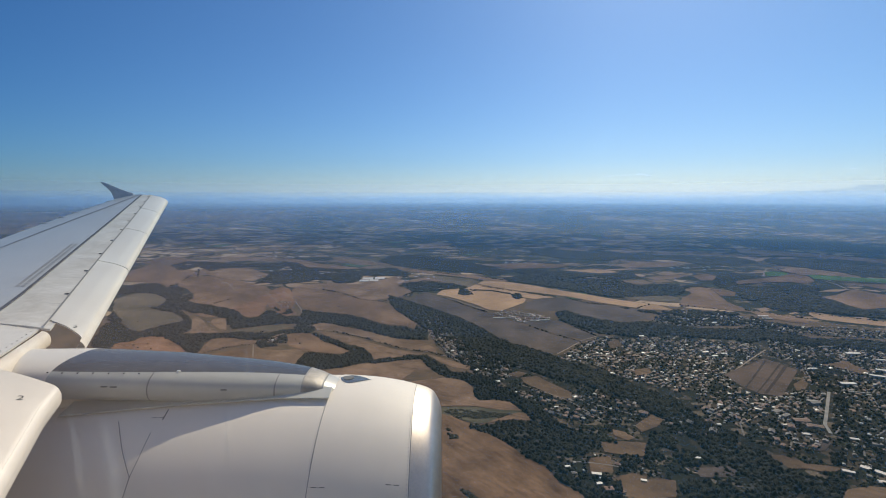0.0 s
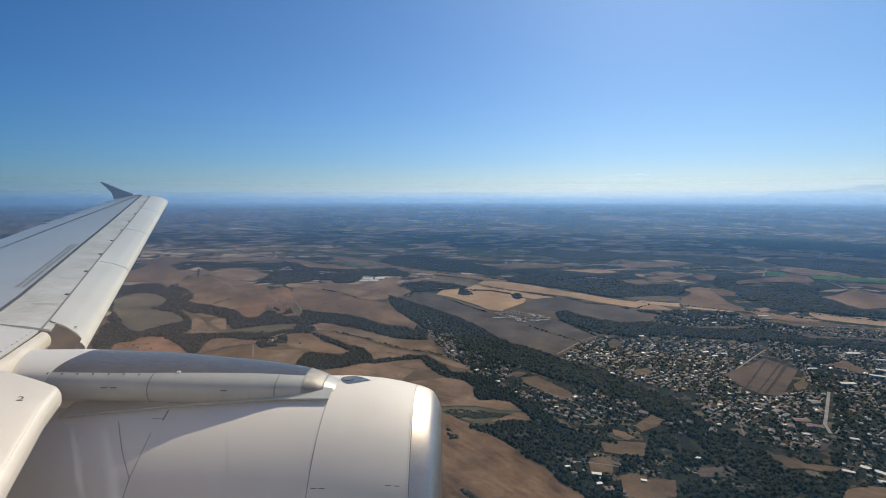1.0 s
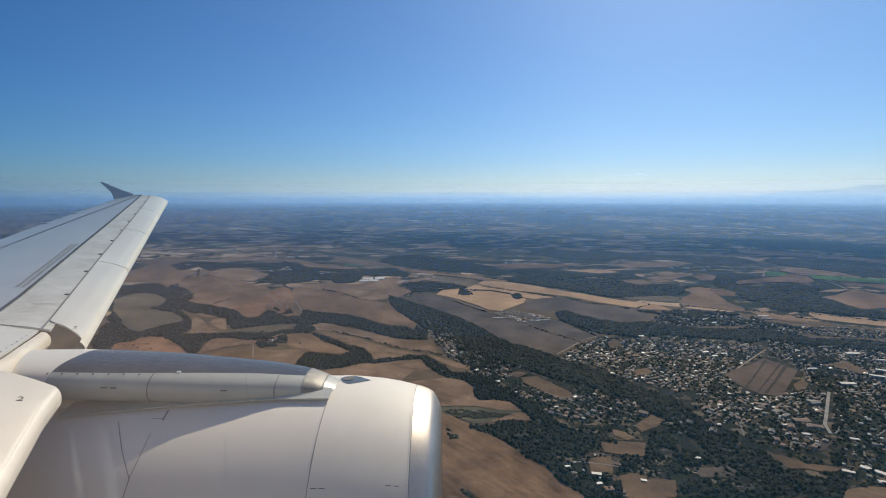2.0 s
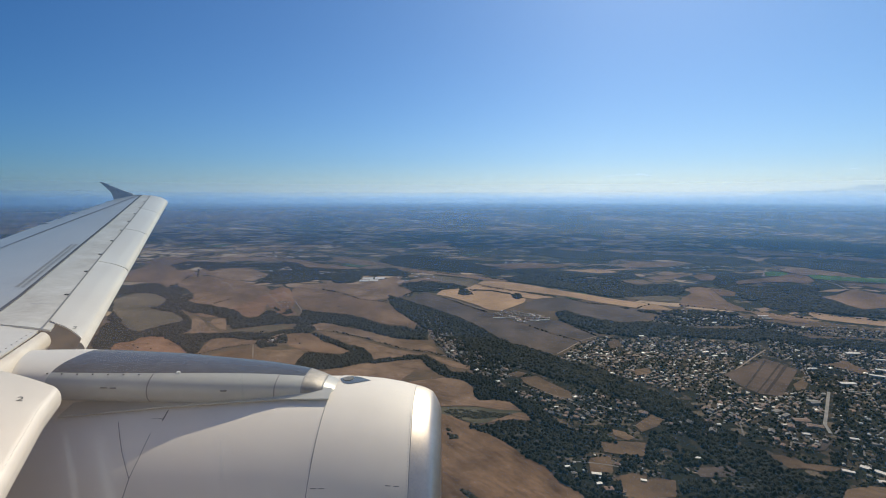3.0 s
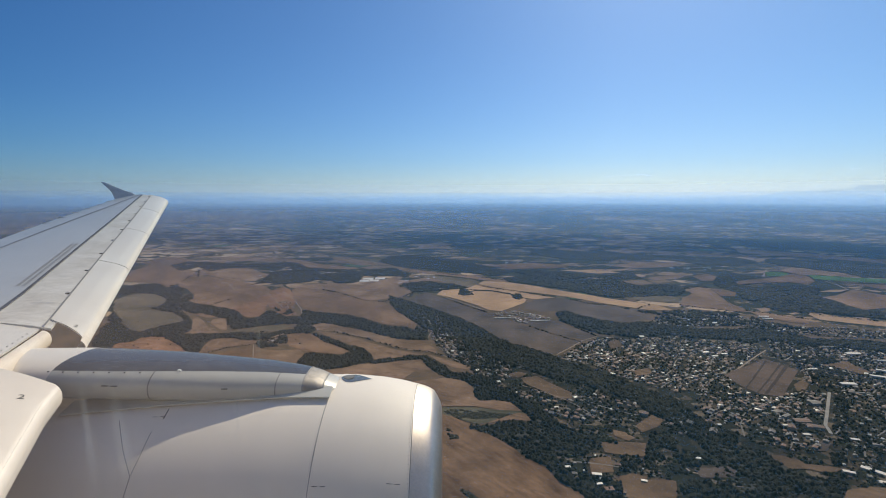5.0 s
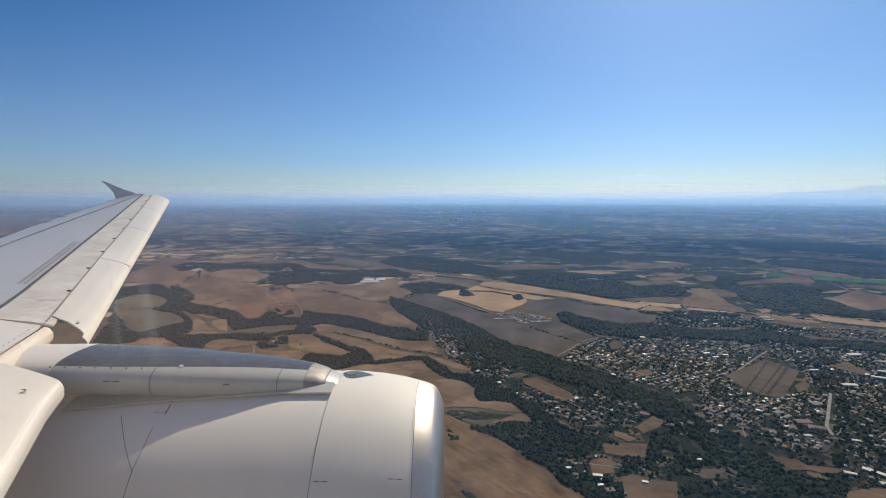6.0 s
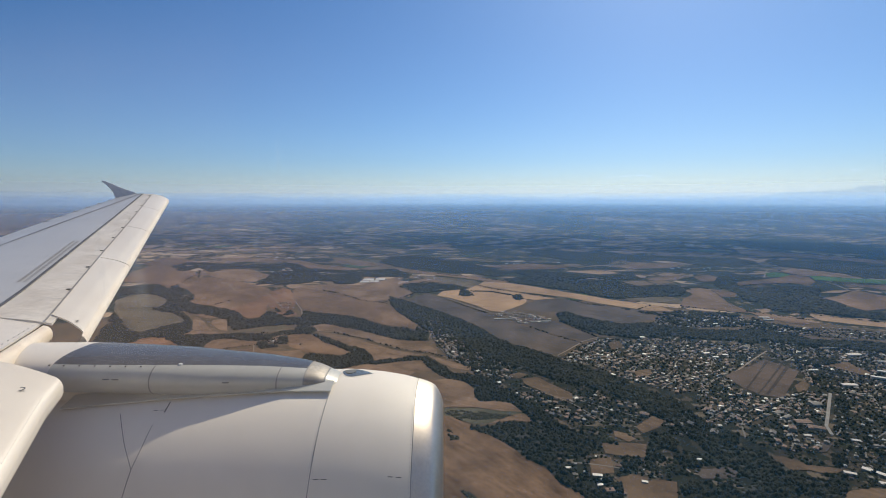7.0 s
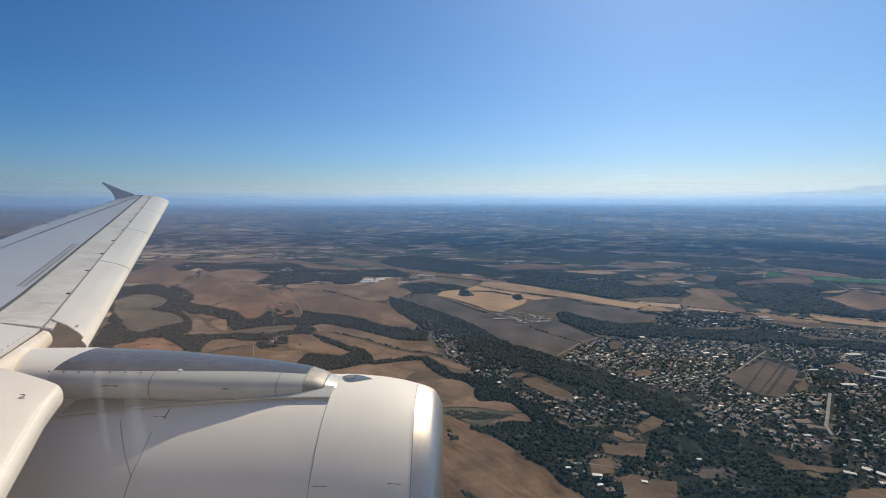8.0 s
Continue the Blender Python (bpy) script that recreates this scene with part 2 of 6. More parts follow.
# the cabin's outer skin behind the eye, white and curved, which throws sunlight back on the cowl
rows = [[Vector((x, -2.03 + 1.975 * math.cos(a), -0.45 + 1.975 * math.sin(a))) for a in span(-2.6, 2.6, 40)] for x in (7.0, 4.0, 1.0, -2.0, -5.0, -9.0, -13.0)]
smooth(part("fuselage_side", sheet(rows), FUSE, airliner, "white rounded fuselage side"))

# the cabin window: an acrylic pane with glare, streaks and a darker sky corner painted in
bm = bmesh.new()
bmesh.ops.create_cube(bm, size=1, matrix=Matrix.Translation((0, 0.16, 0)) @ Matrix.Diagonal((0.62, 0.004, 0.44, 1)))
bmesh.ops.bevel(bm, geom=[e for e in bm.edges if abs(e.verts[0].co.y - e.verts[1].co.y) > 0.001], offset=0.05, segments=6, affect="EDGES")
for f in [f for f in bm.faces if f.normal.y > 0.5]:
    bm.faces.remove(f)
pane_ob = part("window_pane", bm, ACRYLIC, airliner, "acrylic cabin window with painted glare and sky tint")
pane_ob.visible_shadow = False



def glare_mat(name, amount):
    """A painted streak of glare, fading at its ends and sides."""
    m, n, l, b = node_mat(name)
    n.remove(b)
    sp = n.new("ShaderNodeSeparateXYZ")
    l.new(n.new("ShaderNodeTexCoord").outputs["UV"], sp.inputs[0])
    sides = []
    for axis in ("X", "Y"):
        r = ramp(n, [(0.0, (0, 0, 0)), (0.5, (1, 1, 1)), (1.0, (0, 0, 0))])
        r.color_ramp.interpolation = "EASE"
        l.new(sp.outputs[axis], r.inputs[0])
        sides.append(r.outputs[0])
    k = mixc(n, l, "MULTIPLY", 1.0, sides[0], sides[1])
    f = mixc(n, l, "MULTIPLY", 1.0, k, (amount,) * 3)
    tr, tl, mx = n.new("ShaderNodeBsdfTransparent"), n.new("ShaderNodeBsdfTranslucent"), n.new("ShaderNodeMixShader")
    tl.inputs[0].default_value = (0.85, 0.93, 1.0, 1)
    l.new(f, mx.inputs[0])
    l.new(tr.outputs[0], mx.inputs[1])
    l.new(tl.outputs[0], mx.inputs[2])
    l.new(mx.outputs[0], n["Material Output"].inputs[0])
    return m


def glare_streak(x0, z0, x1, z1, w0, w1, material, name="glare_streak", label="pale streak of glare painted on the pane"):
    """A tapering mark on the inner face of the pane, between two places on it."""
    d = math.hypot(x1 - x0, z1 - z0)
    nx, nz = -(z1 - z0) / d, (x1 - x0) / d
    bm = bmesh.new()
    uv = bm.loops.layers.uv.new()
    v = [bm.verts.new((x + nx * w * k, 0.1555, z + nz * w * k)) for x, z, w in ((x0, z0, w0), (x1, z1, w1)) for k in (-0.5, 0.5)]
    f = bm.faces.new((v[0], v[1], v[3], v[2]))
    for loop, c in zip(f.loops, ((0, 0), (1, 0), (1, 1), (0, 1))):
        loop[uv].uv = c
    ob = part(name, bm, material, pane_ob, label)
    ob.visible_shadow = False
    return ob


# streaks of glare painted on the pane, placed to fit the camera's view
FAINT = glare_mat("faint glare", 0.05)
glare_streak(-0.0639, -0.0339, -0.0634, -0.0563, 0.0017, 0.0017, FAINT)
glare_streak(-0.0715, -0.0563, -0.0719, -0.0814, 0.0018, 0.0022, FAINT)
glare_streak(-0.1130, -0.0544, -0.1079, -0.1033, 0.0055, 0.0092, FAINT)
glare_streak(-0.1236, -0.0488, -0.1200, -0.0993, 0.0029, 0.0055, FAINT)

# plan of the wing, by distance outboard of the eye
LE = [(1.0, -1.80), (4.6, -3.44), (15.3, -8.52), (15.42, -8.75)]
TE = [(1.0, -7.3), (4.7, -7.30), (15.3, -10.10), (15.42, -10.15)]
ZL = [(1.0, -1.74), (2.4, -1.60), (4.6, -1.43), (15.3, -0.10), (15.42, -0.09)]
WASHOUT = [(1.0, 0.0), (7.5, 0.0), (11.0, 0.08), (15.42, 0.11)]


def wing_top(y, aft):
    """A point of the upper skin, aft metres behind the leading edge line."""
    x0, x1 = table(y, LE), table(y, TE)
    c = x0 - x1
    s = min(max(aft / c, 0.0), 1.0)
    crown = table(y, [(1, 0.36), (4.6, 0.24), (11, 0.18), (15.3, 0.19)])
    h = crown * (table(s, [(0, 0), (0.006, 0.17), (0.02, 0.32), (0.06, 0.55), (0.14, 0.78), (0.25, 0.93), (0.38, 1.0), (0.55, 0.93), (0.75, 0.66), (1, 0.1)]))
    return Vector((x0 - aft, y, table(y, ZL) + h + s * table(y, WASHOUT)))


def wing_low(y, aft):
    x0, x1 = table(y, LE), table(y, TE)
    c = x0 - x1
    s = min(max(aft / c, 0.0), 1.0)
    crown = table(y, [(1, 0.36), (4.6, 0.24), (11, 0.18), (15.3, 0.19)])
    h = crown * table(s, [(0, 0), (0.01, -0.22), (0.05, -0.5), (0.15, -0.8), (0.35, -0.95), (0.7, -0.5), (1, 0.0)])
    return Vector((x0 - aft, y, table(y, ZL) + h + s * table(y, WASHOUT)))


def chord(y):
    return table(y, LE) - table(y, TE)


def slat_chord(y):
    return table(y, [(1, 0.55), (4.8, 0.41), (7.6, 0.45), (15.3, 0.50), (15.42, 0.4)])


def seal_aft(y):
    return table(y, [(1, 1.35), (5.4, 0.96), (8.1, 0.94), (15.3, 0.80), (15.42, 0.7)])


def upper_patch(ys, f0, f1, n, lift=0.0):
    up = Vector((0, 0, lift))
    return [[wing_top(y, lerp(f0(y), f1(y), i / n)) + up for i in range(n + 1)] for y in ys]


def slat(y0, y1, n, skew=0.3):
    """A leading edge slat: nose wrapped round to the underside, rear edge thin."""
    rows = []
    for k in range(n + 1):
        row = []
        for i in range(14):
            s = i / 13
            y = lerp(y0, y1, k / n)
            if k == 0:
                y += skew * s
            a = slat_chord(y) * s * s
            row.append(wing_top(y, a) + Vector((0, 0, 0.012)))
        low = [wing_low(lerp(y0, y1, k / n), slat_chord(y1) * 0.35 * (j / 4) ** 2) for j in range(4, 0, -1)]
        rows.append(low + row)
    return rows


outer = [y for y in span(4.72, 15.3, 24)] + [15.42]
inner_ys = span(1.0, 4.72, 8)
all_ys = inner_ys + outer[1:]
TRAIL = 0.74
smooth(part("main_skin", sheet(upper_patch(all_ys, seal_aft, lambda y: chord(y) - TRAIL, 12), 0.03), SKIN, airliner, "light grey upper wing skin"))
smooth(part("trailing_edge", sheet(upper_patch(all_ys, lambda y: chord(y) - TRAIL + 0.03, chord, 3, -0.006), 0.02), SKIN, airliner, "grey aileron and flap strip"))
part("hinge_gap", sheet(upper_patch(all_ys, lambda y: chord(y) - TRAIL - 0.004, lambda y: chord(y) - TRAIL + 0.034, 1, 0.008)), DARK, airliner, "dark hinge gap")
smooth(part("nose_panel", sheet(upper_patch(outer, lambda y: slat_chord(y) - 0.06, lambda y: seal_aft(y) - 0.03, 6), 0.02), NOSE, airliner, "weathered pale panel behind the slats"))
part("seal_strip", sheet(upper_patch(all_ys, lambda y: seal_aft(y) - table(y, [(1, 0.025), (5, 0.022), (15, 0.02)]), lambda y: seal_aft(y) + 0.02, 1, 0.008)), DARK, airliner, "dark seal strip along the wing")
smooth(part("lower_skin", sheet([[wing_low(y, chord(y) * s) for s in (0.24, 0.3, 0.4, 0.5, 0.75, 1.0)] for y in all_ys], 0.02), SKIN, airliner))

# outboard slats, end to end, with a hairline gap between
cuts = [4.6, 7.35, 10.0, 12.7, 15.3]
for y0, y1 in zip(cuts, cuts[1:]):
    s = smooth(part("slat", sheet(slat(y0 + 0.012, y1 - 0.012, 8, 0.3 if y0 == 4.6 else 0.0), 0.015), PAINT, airliner, "white leading edge slat"), 60)
    edge = []
    for k in range(9):
        y = lerp(y0 + 0.02, y1 - 0.02, k / 8)
        edge.append([wing_top(y, a * slat_chord(y)) + Vector((0.004, 0, 0.017)) for a in (0.0, 0.01, 0.03, 0.07, 0.12)])
    smooth(part("worn_edge", sheet(edge), EDGE, s, "sun-bleached worn leading edge"))
part("slat_joint", sheet(upper_patch(outer, lambda y: slat_chord(y) - 0.004, lambda y: slat_chord(y) + 0.016, 1, 0.019)), SEAM, airliner, "dark joint behind the slats")
for y in span(5.4, 14.6, 9):
    # short cross joints and drain marks on the nose panel
    rows = [[wing_top(y + d - 0.10 * s, lerp(slat_chord(y), seal_aft(y) - 0.1, s)) + Vector((0, 0, 0.009)) for s in span(0, 0.75, 4)] for d in (0, 0.009)]
    part("panel_joint", sheet(rows), MARK, airliner)
    m = wing_top(y + 0.35, slat_chord(y) + 0.05) + Vector((0, 0, 0.008))
    part("track_cover", box(0.05, 0.025, 0.010, m), STEEL, airliner, "small slat track cover")

# stencil marks beside the seal: a double line of small unreadable bars
for i in range(26):
    y = lerp(5.9, 8.3, i / 25)
    for back_off in (0.07, 0.14):
        p = wing_top(y, seal_aft(y) + back_off) + Vector((0, 0, 0.006))
        q = wing_top(y + 0.065, seal_aft(y + 0.065) + back_off) + Vector((0, 0, 0.006))
        part("stencil_mark", sheet([[p, q], [p + Vector((-0.045, 0, 0)), q + Vector((-0.045, 0, 0))]]), MARK, airliner)
for y in span(11, 14.6, 5):
    # static wicks and hinge bumps on the rear edge
    p = wing_top(y, chord(y) - 0.02)
    part("hinge_fairing", box(0.22, 0.06, 0.03, p + Vector((0.08, 0, 0.002)), 0.012), SKIN, airliner)

# wing tip: a cap and the swept fence
cap = [[wing_top(15.42, chord(15.42) * s), wing_top(15.42, chord(15.42) * s) + Vector((0, 0.05, -0.03)), wing_low(15.42, chord(15.42) * s)] for s in span(0, 1, 10)]
smooth(part("tip_cap", sheet(cap), SKIN, airliner))
bm = bmesh.new()
fence = [(-9.62, 0.17), (-10.03, 0.31), (-10.36, 0.45), (-10.57, 0.54), (-10.68, 0.55), (-10.47, 0.363), (-10.33, 0.205), (-10.29, 0.09), (-10.27, 0.0), (-9.9, 0.02), (-9.62, 0.10)]
vs = [bm.verts.new((x, 15.47, z)) for x, z in fence]
bm.faces.new(vs)
g = bmesh.ops.extrude_face_region(bm, geom=list(bm.faces))["geom"]
bmesh.ops.translate(bm, verts=[v for v in g if isinstance(v, bmesh.types.BMVert)], vec=(0, -0.06, 0))
bmesh.ops.recalc_face_normals(bm, faces=bm.faces)
bmesh.ops.bevel(bm, geom=list(bm.edges), offset=0.018, segments=2, affect="EDGES")
part("wingtip_fence", bm, FENCE, airliner, "grey swept wingtip fence")

# fixed nose of the wing where the pylon joins, between the slats
rows = []
for y in span(3.3, 4.68, 8):
    base = table(y, LE) - 0.36
    z = table(y, [(3.3, -1.235), (4.7, -1.275)])
    rows.append([Vector((base - 0.06 - 0.08 * math.cos(a), y, z - 0.075 + 0.08 * math.sin(a))) if a > 1.5 else Vector((base + 0.08 * math.cos(a) - 0.06, y, z - 0.075 + 0.08 * math.sin(a))) for a in span(-1.2, 1.5, 9)])
smooth(part("fixed_nose", sheet(rows, 0.01), EDGE, airliner, "rounded fixed leading edge at the pylon"))
rows = [[Vector((lerp(table(y, LE) - 0.46, table(y, LE) - seal_aft(y), s), y, lerp(table(y, [(3.0, -1.235), (4.7, -1.275)]) + 0.012, wing_top(y, seal_aft(y)).z, s))) for s in span(0, 1, 5)] for y in span(1.0, 4.9, 10)]
smooth(part("root_panel", sheet(rows, 0.015), PAINT, airliner, "pale panel above the pylon joint"))
for i in range(12):
    y = lerp(3.4, 4.6, i / 11)
    part("rivet", box(0.007, 0.007, 0.006, (table(y, LE) - 0.50, y, table(y, [(3.3, -1.235), (4.7, -1.275)]) + 0.018)), INK, airliner)

# inboard slat with a rounded outboard end
rows = []
for k in range(13):
    y = lerp(0.9, 3.36, k / 12)
    back = 0.72
    z = table(y, [(0.9, -1.82), (2.4, -1.56), (3.36, -1.40)])
    row = []
    for a in span(-1.0, 1.0, 8):
        row.append(Vector((table(y, LE) + 0.12 - 0.10 * (1 - math.cos(a)) * 1.4, y, z + 0.10 * math.sin(a) - 0.02)))
    for s in span(0.12, 1, 8):
        row.append(Vector((table(y, LE) + 0.06 - back * s, y, z + 0.065 + 0.13 * math.sin(s * 1.7))))
    if k == 12:
        row = [p + Vector((0, 0.14 * (i / len(row)) ** 0.5, 0)) for i, p in enumerate(row)]
    rows.append(row)
inner_slat = smooth(part("slat", sheet(rows, 0.02), PAINT, airliner, "white inboard leading edge slat"), 60)
for i in range(34):
    y = lerp(1.9, 3.25, i / 33)
    z = table(y, [(0.9, -1.82), (2.4, -1.56), (3.36, -1.40)])
    part("rivet", box(0.008, 0.008, 0.003, (table(y, LE) + 0.0825, y, z + 0.0490), 0), RIVET, inner_slat)


def numeral(parent, at, size, material, turn=0.0, rx=0.0, ry=0.0):
    """The painted figure 2."""
    cu = bpy.data.curves.new("numeral", "FONT")
    cu.body, cu.size, cu.extrude = "2", size, 0.0005
    cu.materials.append(material)
    ob = new("numeral", cu)
    ob.matrix_basis = pose(*at, rx, ry, 0) @ pose(0, 0, 0, 0, 0, turn)
    ob.parent = parent
    return ob


# ---- the engine ----
numeral(airliner, (-3.73, 4.84, wing_top(4.84, 0.18).z + 0.009), 0.088, INK, 28, 3, 9)
numeral(inner_slat, (-2.86, 3.17, -1.3255), 0.085, INK, 28, 1.2, 16.5)

AX, AZ = 4.05, -2.80
PROFILE = [(0.0, 0.90), (-0.004, 0.95), (-0.018, 1.0), (-0.04, 1.045), (-0.075, 1.098), (-0.13, 1.13), (-0.22, 1.157), (-0.36, 1.192), (-0.55, 1.223), (-0.75, 1.240), (-0.97, 1.248),
           (-1.4, 1.25), (-1.9, 1.24), (-2.4, 1.215), (-2.9, 1.17), (-3.5, 1.09), (-4.1, 0.98)]


def radius(x):
    return table(-x, [(-a, r) for a, r in PROFILE])


def ring(x, r, n=128):
    return [Vector((x, AX + r * math.cos(a), AZ + r * math.sin(a))) for a in [math.tau * i / n for i in range(n)]]


def shell(xs, extra=0.0, n=128):
    return sheet([ring(x, radius(x) + extra, n) for x in xs], 0, True)


nacelle = part("engine_nacelle", shell([-0.909, -1.1, -1.4, -1.65, -1.9, -2.15, -2.4, -2.65, -2.9, -3.2, -3.5, -3.8, -4.1], -0.004), COWL, airliner, "white engine cowl")
smooth(nacelle, 60)
nacelle.location.x = -0.014
inlet = smooth(part("inlet_cowl", shell([-0.228, -0.28, -0.36, -0.46, -0.55, -0.65, -0.75, -0.86, -0.905]), COWL, nacelle, "white inlet cowl"), 60)
lip_rows = [ring(x, radius(x) + 0.002) for x in (-0.223, -0.20, -0.16, -0.12, -0.095, -0.075, -0.055, -0.04, -0.028, -0.018, -0.009, -0.004)]
lip_rows += [ring(0.0, 0.92), ring(-0.003, 0.90), ring(-0.03, 0.87), ring(-0.10, 0.84), ring(-0.3, 0.83), ring(-0.8, 0.86)]
smooth(part("inlet_lip", sheet(lip_rows, 0, True), LIP, nacelle, "bare polished metal inlet lip"), 60)
for x in (-0.2255, -0.907):
    part("cowl_joint", sheet([ring(x + 0.003, radius(x) - 0.001), ring(x - 0.003, radius(x) - 0.001)], 0, True), SEAM, nacelle)
part("fan_case", sheet([ring(-0.8, 0.86, 48), ring(-0.8, 0.05, 48)], 0, True), DARK, nacelle)
part("exhaust_nozzle", sheet([ring(-4.1, 0.97, 64), ring(-4.6, 0.62, 64), ring(-5.3, 0.4, 64)], 0, True), STEEL, nacelle)


def on_cowl(x, deg, lift=0.003):
    a = radians(deg)
    r = radius(x) + lift
    return Vector((x, AX - r * math.cos(a), AZ + r * math.sin(a)))


def cowl_line(pts, width, material, name, lift=0.002):
    """A joint on the cowl through (x, angle above the inboard horizon)."""
    rows = []
    for (x0, d0), (x1, d1) in zip(pts, pts[1:]):
        for s in span(0, 1, 6):
            p = on_cowl(lerp(x0, x1, s), lerp(d0, d1, s), lift)
            q = on_cowl(lerp(x0, x1, s) + (width if abs(x1 - x0) < abs(d1 - d0) * 0.02 else 0), lerp(d0, d1, s) + (0 if abs(x1 - x0) < abs(d1 - d0) * 0.02 else math.degrees(width / 1.2)), lift)
            rows.append([p, q])
    return part(name, sheet(rows), material, nacelle)


# joints, latches and small marks on the cowl
cowl_line([(-2.46, 68), (-2.28, 55.2), (-2.15, 47)], 0.006, SEAM, "panel_joint")
cowl_line([(-2.15, 47), (-2.142, 54), (-2.15, 62.5)], 0.005, SEAM, "panel_joint")
cowl_line([(-2.15, 47), (-2.14, 36), (-2.12, 10)], 0.006, SEAM, "panel_joint")
cowl_line([(-2.13, 73), (-2.12, 67.8)], 0.009, INK, "panel_joint")
for x, d in ((-0.79, 43.8), (-0.29, 45.2), (-2.12, 68.9)):
    for k in (0, 0.055):
        cowl_line([(x - k, d), (x - k - 0.038, d)], 0.005, INK, "latch_mark")
for i in range(44):
    # rivets that hold the lip, along the visible side
    d = lerp(5, 75, i / 43)
    p = on_cowl(-0.238, d, 0.001)
    part("rivet", box(0.005, 0.005, 0.004, p), SEAM, inlet)
for i in range(3):
    cowl_line([(-1.54 - 0.035 * i, 61), (-1.56 - 0.035 * i, 61.6)], 0.007, RIVET, "stencil_mark", 0.001)
# flush scoop on the crown of the inlet cowl
rows = []
for i in range(15):
    s = i / 14
    x = -0.89 + 0.27 * (1 - s)
    w = 4.2 * math.sin(math.pi * min(s ** 1.6, 1)) ** 0.7 if 0 < i < 14 else 0.05
    rows.append([on_cowl(x, 97.5 + w * k * 1.5, 0.004) for k in span(-1, 1, 4)])
part("scoop", sheet(rows), STEEL, inlet, "grey flush teardrop scoop")
rows = []
for i in range(9):
    s = i / 8
    rows.append([on_cowl(-0.865 + 0.09 * s, 98 + 3.6 * k * math.sin(math.pi * lerp(0.12, 0.88, s)), 0.007) for k in span(-1, 1, 4)])
part("scoop_mouth", sheet(rows), INK, inlet, "dark scoop mouth")

# pylon: a long bulged fairing over a narrow web
PTOP = [(0.85, -1.572), (0.90, -1.545), (0.93, -1.53), (1.05, -1.475), (1.18, -1.44), (1.5, -1.40), (2.29, -1.335), (3.04, -1.30), (3.9, -1.29)]
PBOT = [(0.85, -1.64), (0.90, -1.66), (0.93, -1.65), (1.1, -1.64), (1.5, -1.645), (2.0, -1.65), (2.3, -1.625), (3.2, -1.60), (3.9, -1.60)]
PWID = [(0.85, 0.115), (0.90, 0.15), (0.93, 0.165), (1.05, 0.20), (1.2, 0.24), (1.6, 0.32), (2.3, 0.37), (3.0, 0.39), (3.9, 0.30)]


def pylon_row(x, lo, hi, n=9):
    """Part of the rounded cross-section, angles from the inboard underside over the top."""
    t, b, w = table(-x, PTOP), table(-x, PBOT), table(-x, PWID)
    out = []
    for a in span(radians(lo), radians(hi), n):
        c, s = math.cos(a), math.sin(a)
        out.append(Vector((x, AX - w * math.copysign(abs(c) ** 0.75, c), lerp(b, t, 0.5) + (t - b) * 0.5 * math.copysign(abs(s) ** 0.85, s))))
    return out


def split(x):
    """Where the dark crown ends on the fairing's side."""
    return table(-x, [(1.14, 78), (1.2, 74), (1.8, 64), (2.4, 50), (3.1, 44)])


xs = [-1.145, -1.22, -1.35, -1.5, -1.7, -1.9, -2.1, -2.3, -2.6, -2.9, -3.08]
pylon = smooth(part("pylon", sheet([pylon_row(x, -90, split(x), 16) for x in xs], 0), PYLON, airliner, "pale grey engine pylon fairing"), 60)
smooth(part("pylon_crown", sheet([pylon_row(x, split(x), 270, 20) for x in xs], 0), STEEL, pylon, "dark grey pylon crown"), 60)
smooth(part("pylon_nose", sheet([pylon_row(x, -90, 270, 30) for x in (-0.99, -1.02, -1.06, -1.10, -1.143)], 0), CAP, pylon, "stained bare metal pylon cap"), 60)
smooth(part("nose_cone", sheet([pylon_row(x, -90, 270, 30) for x in (-0.90, -0.93, -0.96, -0.988)], 0), PYLON, pylon, "pale cone before the pylon cap"), 60)
for x in (-1.137, -0.984):
    part("nose_joint", sheet([[p + Vector((0, 0, 0.003)) for p in pylon_row(x + d, -60, 200, 20)] for d in (0.0, -0.011)]), SEAM, pylon)
smooth(part("pylon_root", sheet([pylon_row(x, -90, 270, 30) for x in (-3.08, -3.2, -3.5, -3.9)], 0), PAINT, pylon, "pale fairing into the wing"), 60)
web = [[Vector((x, AX - w, z)) for w, z in ((0.17, table(-x, PBOT) + 0.05), (0.22, AZ + radius(x) - 0.06), (-0.22, AZ + radius(x) - 0.06), (-0.17, table(-x, PBOT) + 0.05))] for x in (-0.91, -1.2, -1.6, -2.0, -2.6, -3.2, -3.9, -5.0)]
part("pylon_web", sheet(web), PAINT, pylon, "grey web under the pylon fairing")
# narrow closing plate beside the pylon, on the cowl shoulder
plate = [[on_cowl(x, d, 0.03) for d in (a, 80, 84)] for x, a in ((-0.9085, 77), (-1.3, 76.5), (-1.7, 75), (-2.2, 73.5), (-3.0, 72))]
part("shoulder_plate", sheet(plate, 0.01), PYLON, pylon, "grey plate on the cowl shoulder")
for x in (-1.35, -2.3):
    part("fairing_joint", sheet([[p + Vector((0, -0.002, 0)) for p in pylon_row(x + d, -60, split(x), 12)] for d in (0, 0.010)]), SEAM, pylon)
for x in span(-3.1, -2.4, 6):
    p = pylon_row(x, split(x) - 3, split(x) - 2.9, 1)[0]
    part("rivet", box(0.011, 0.009, 0.009, p + Vector((0, -0.002, 0.001))), INK, pylon)
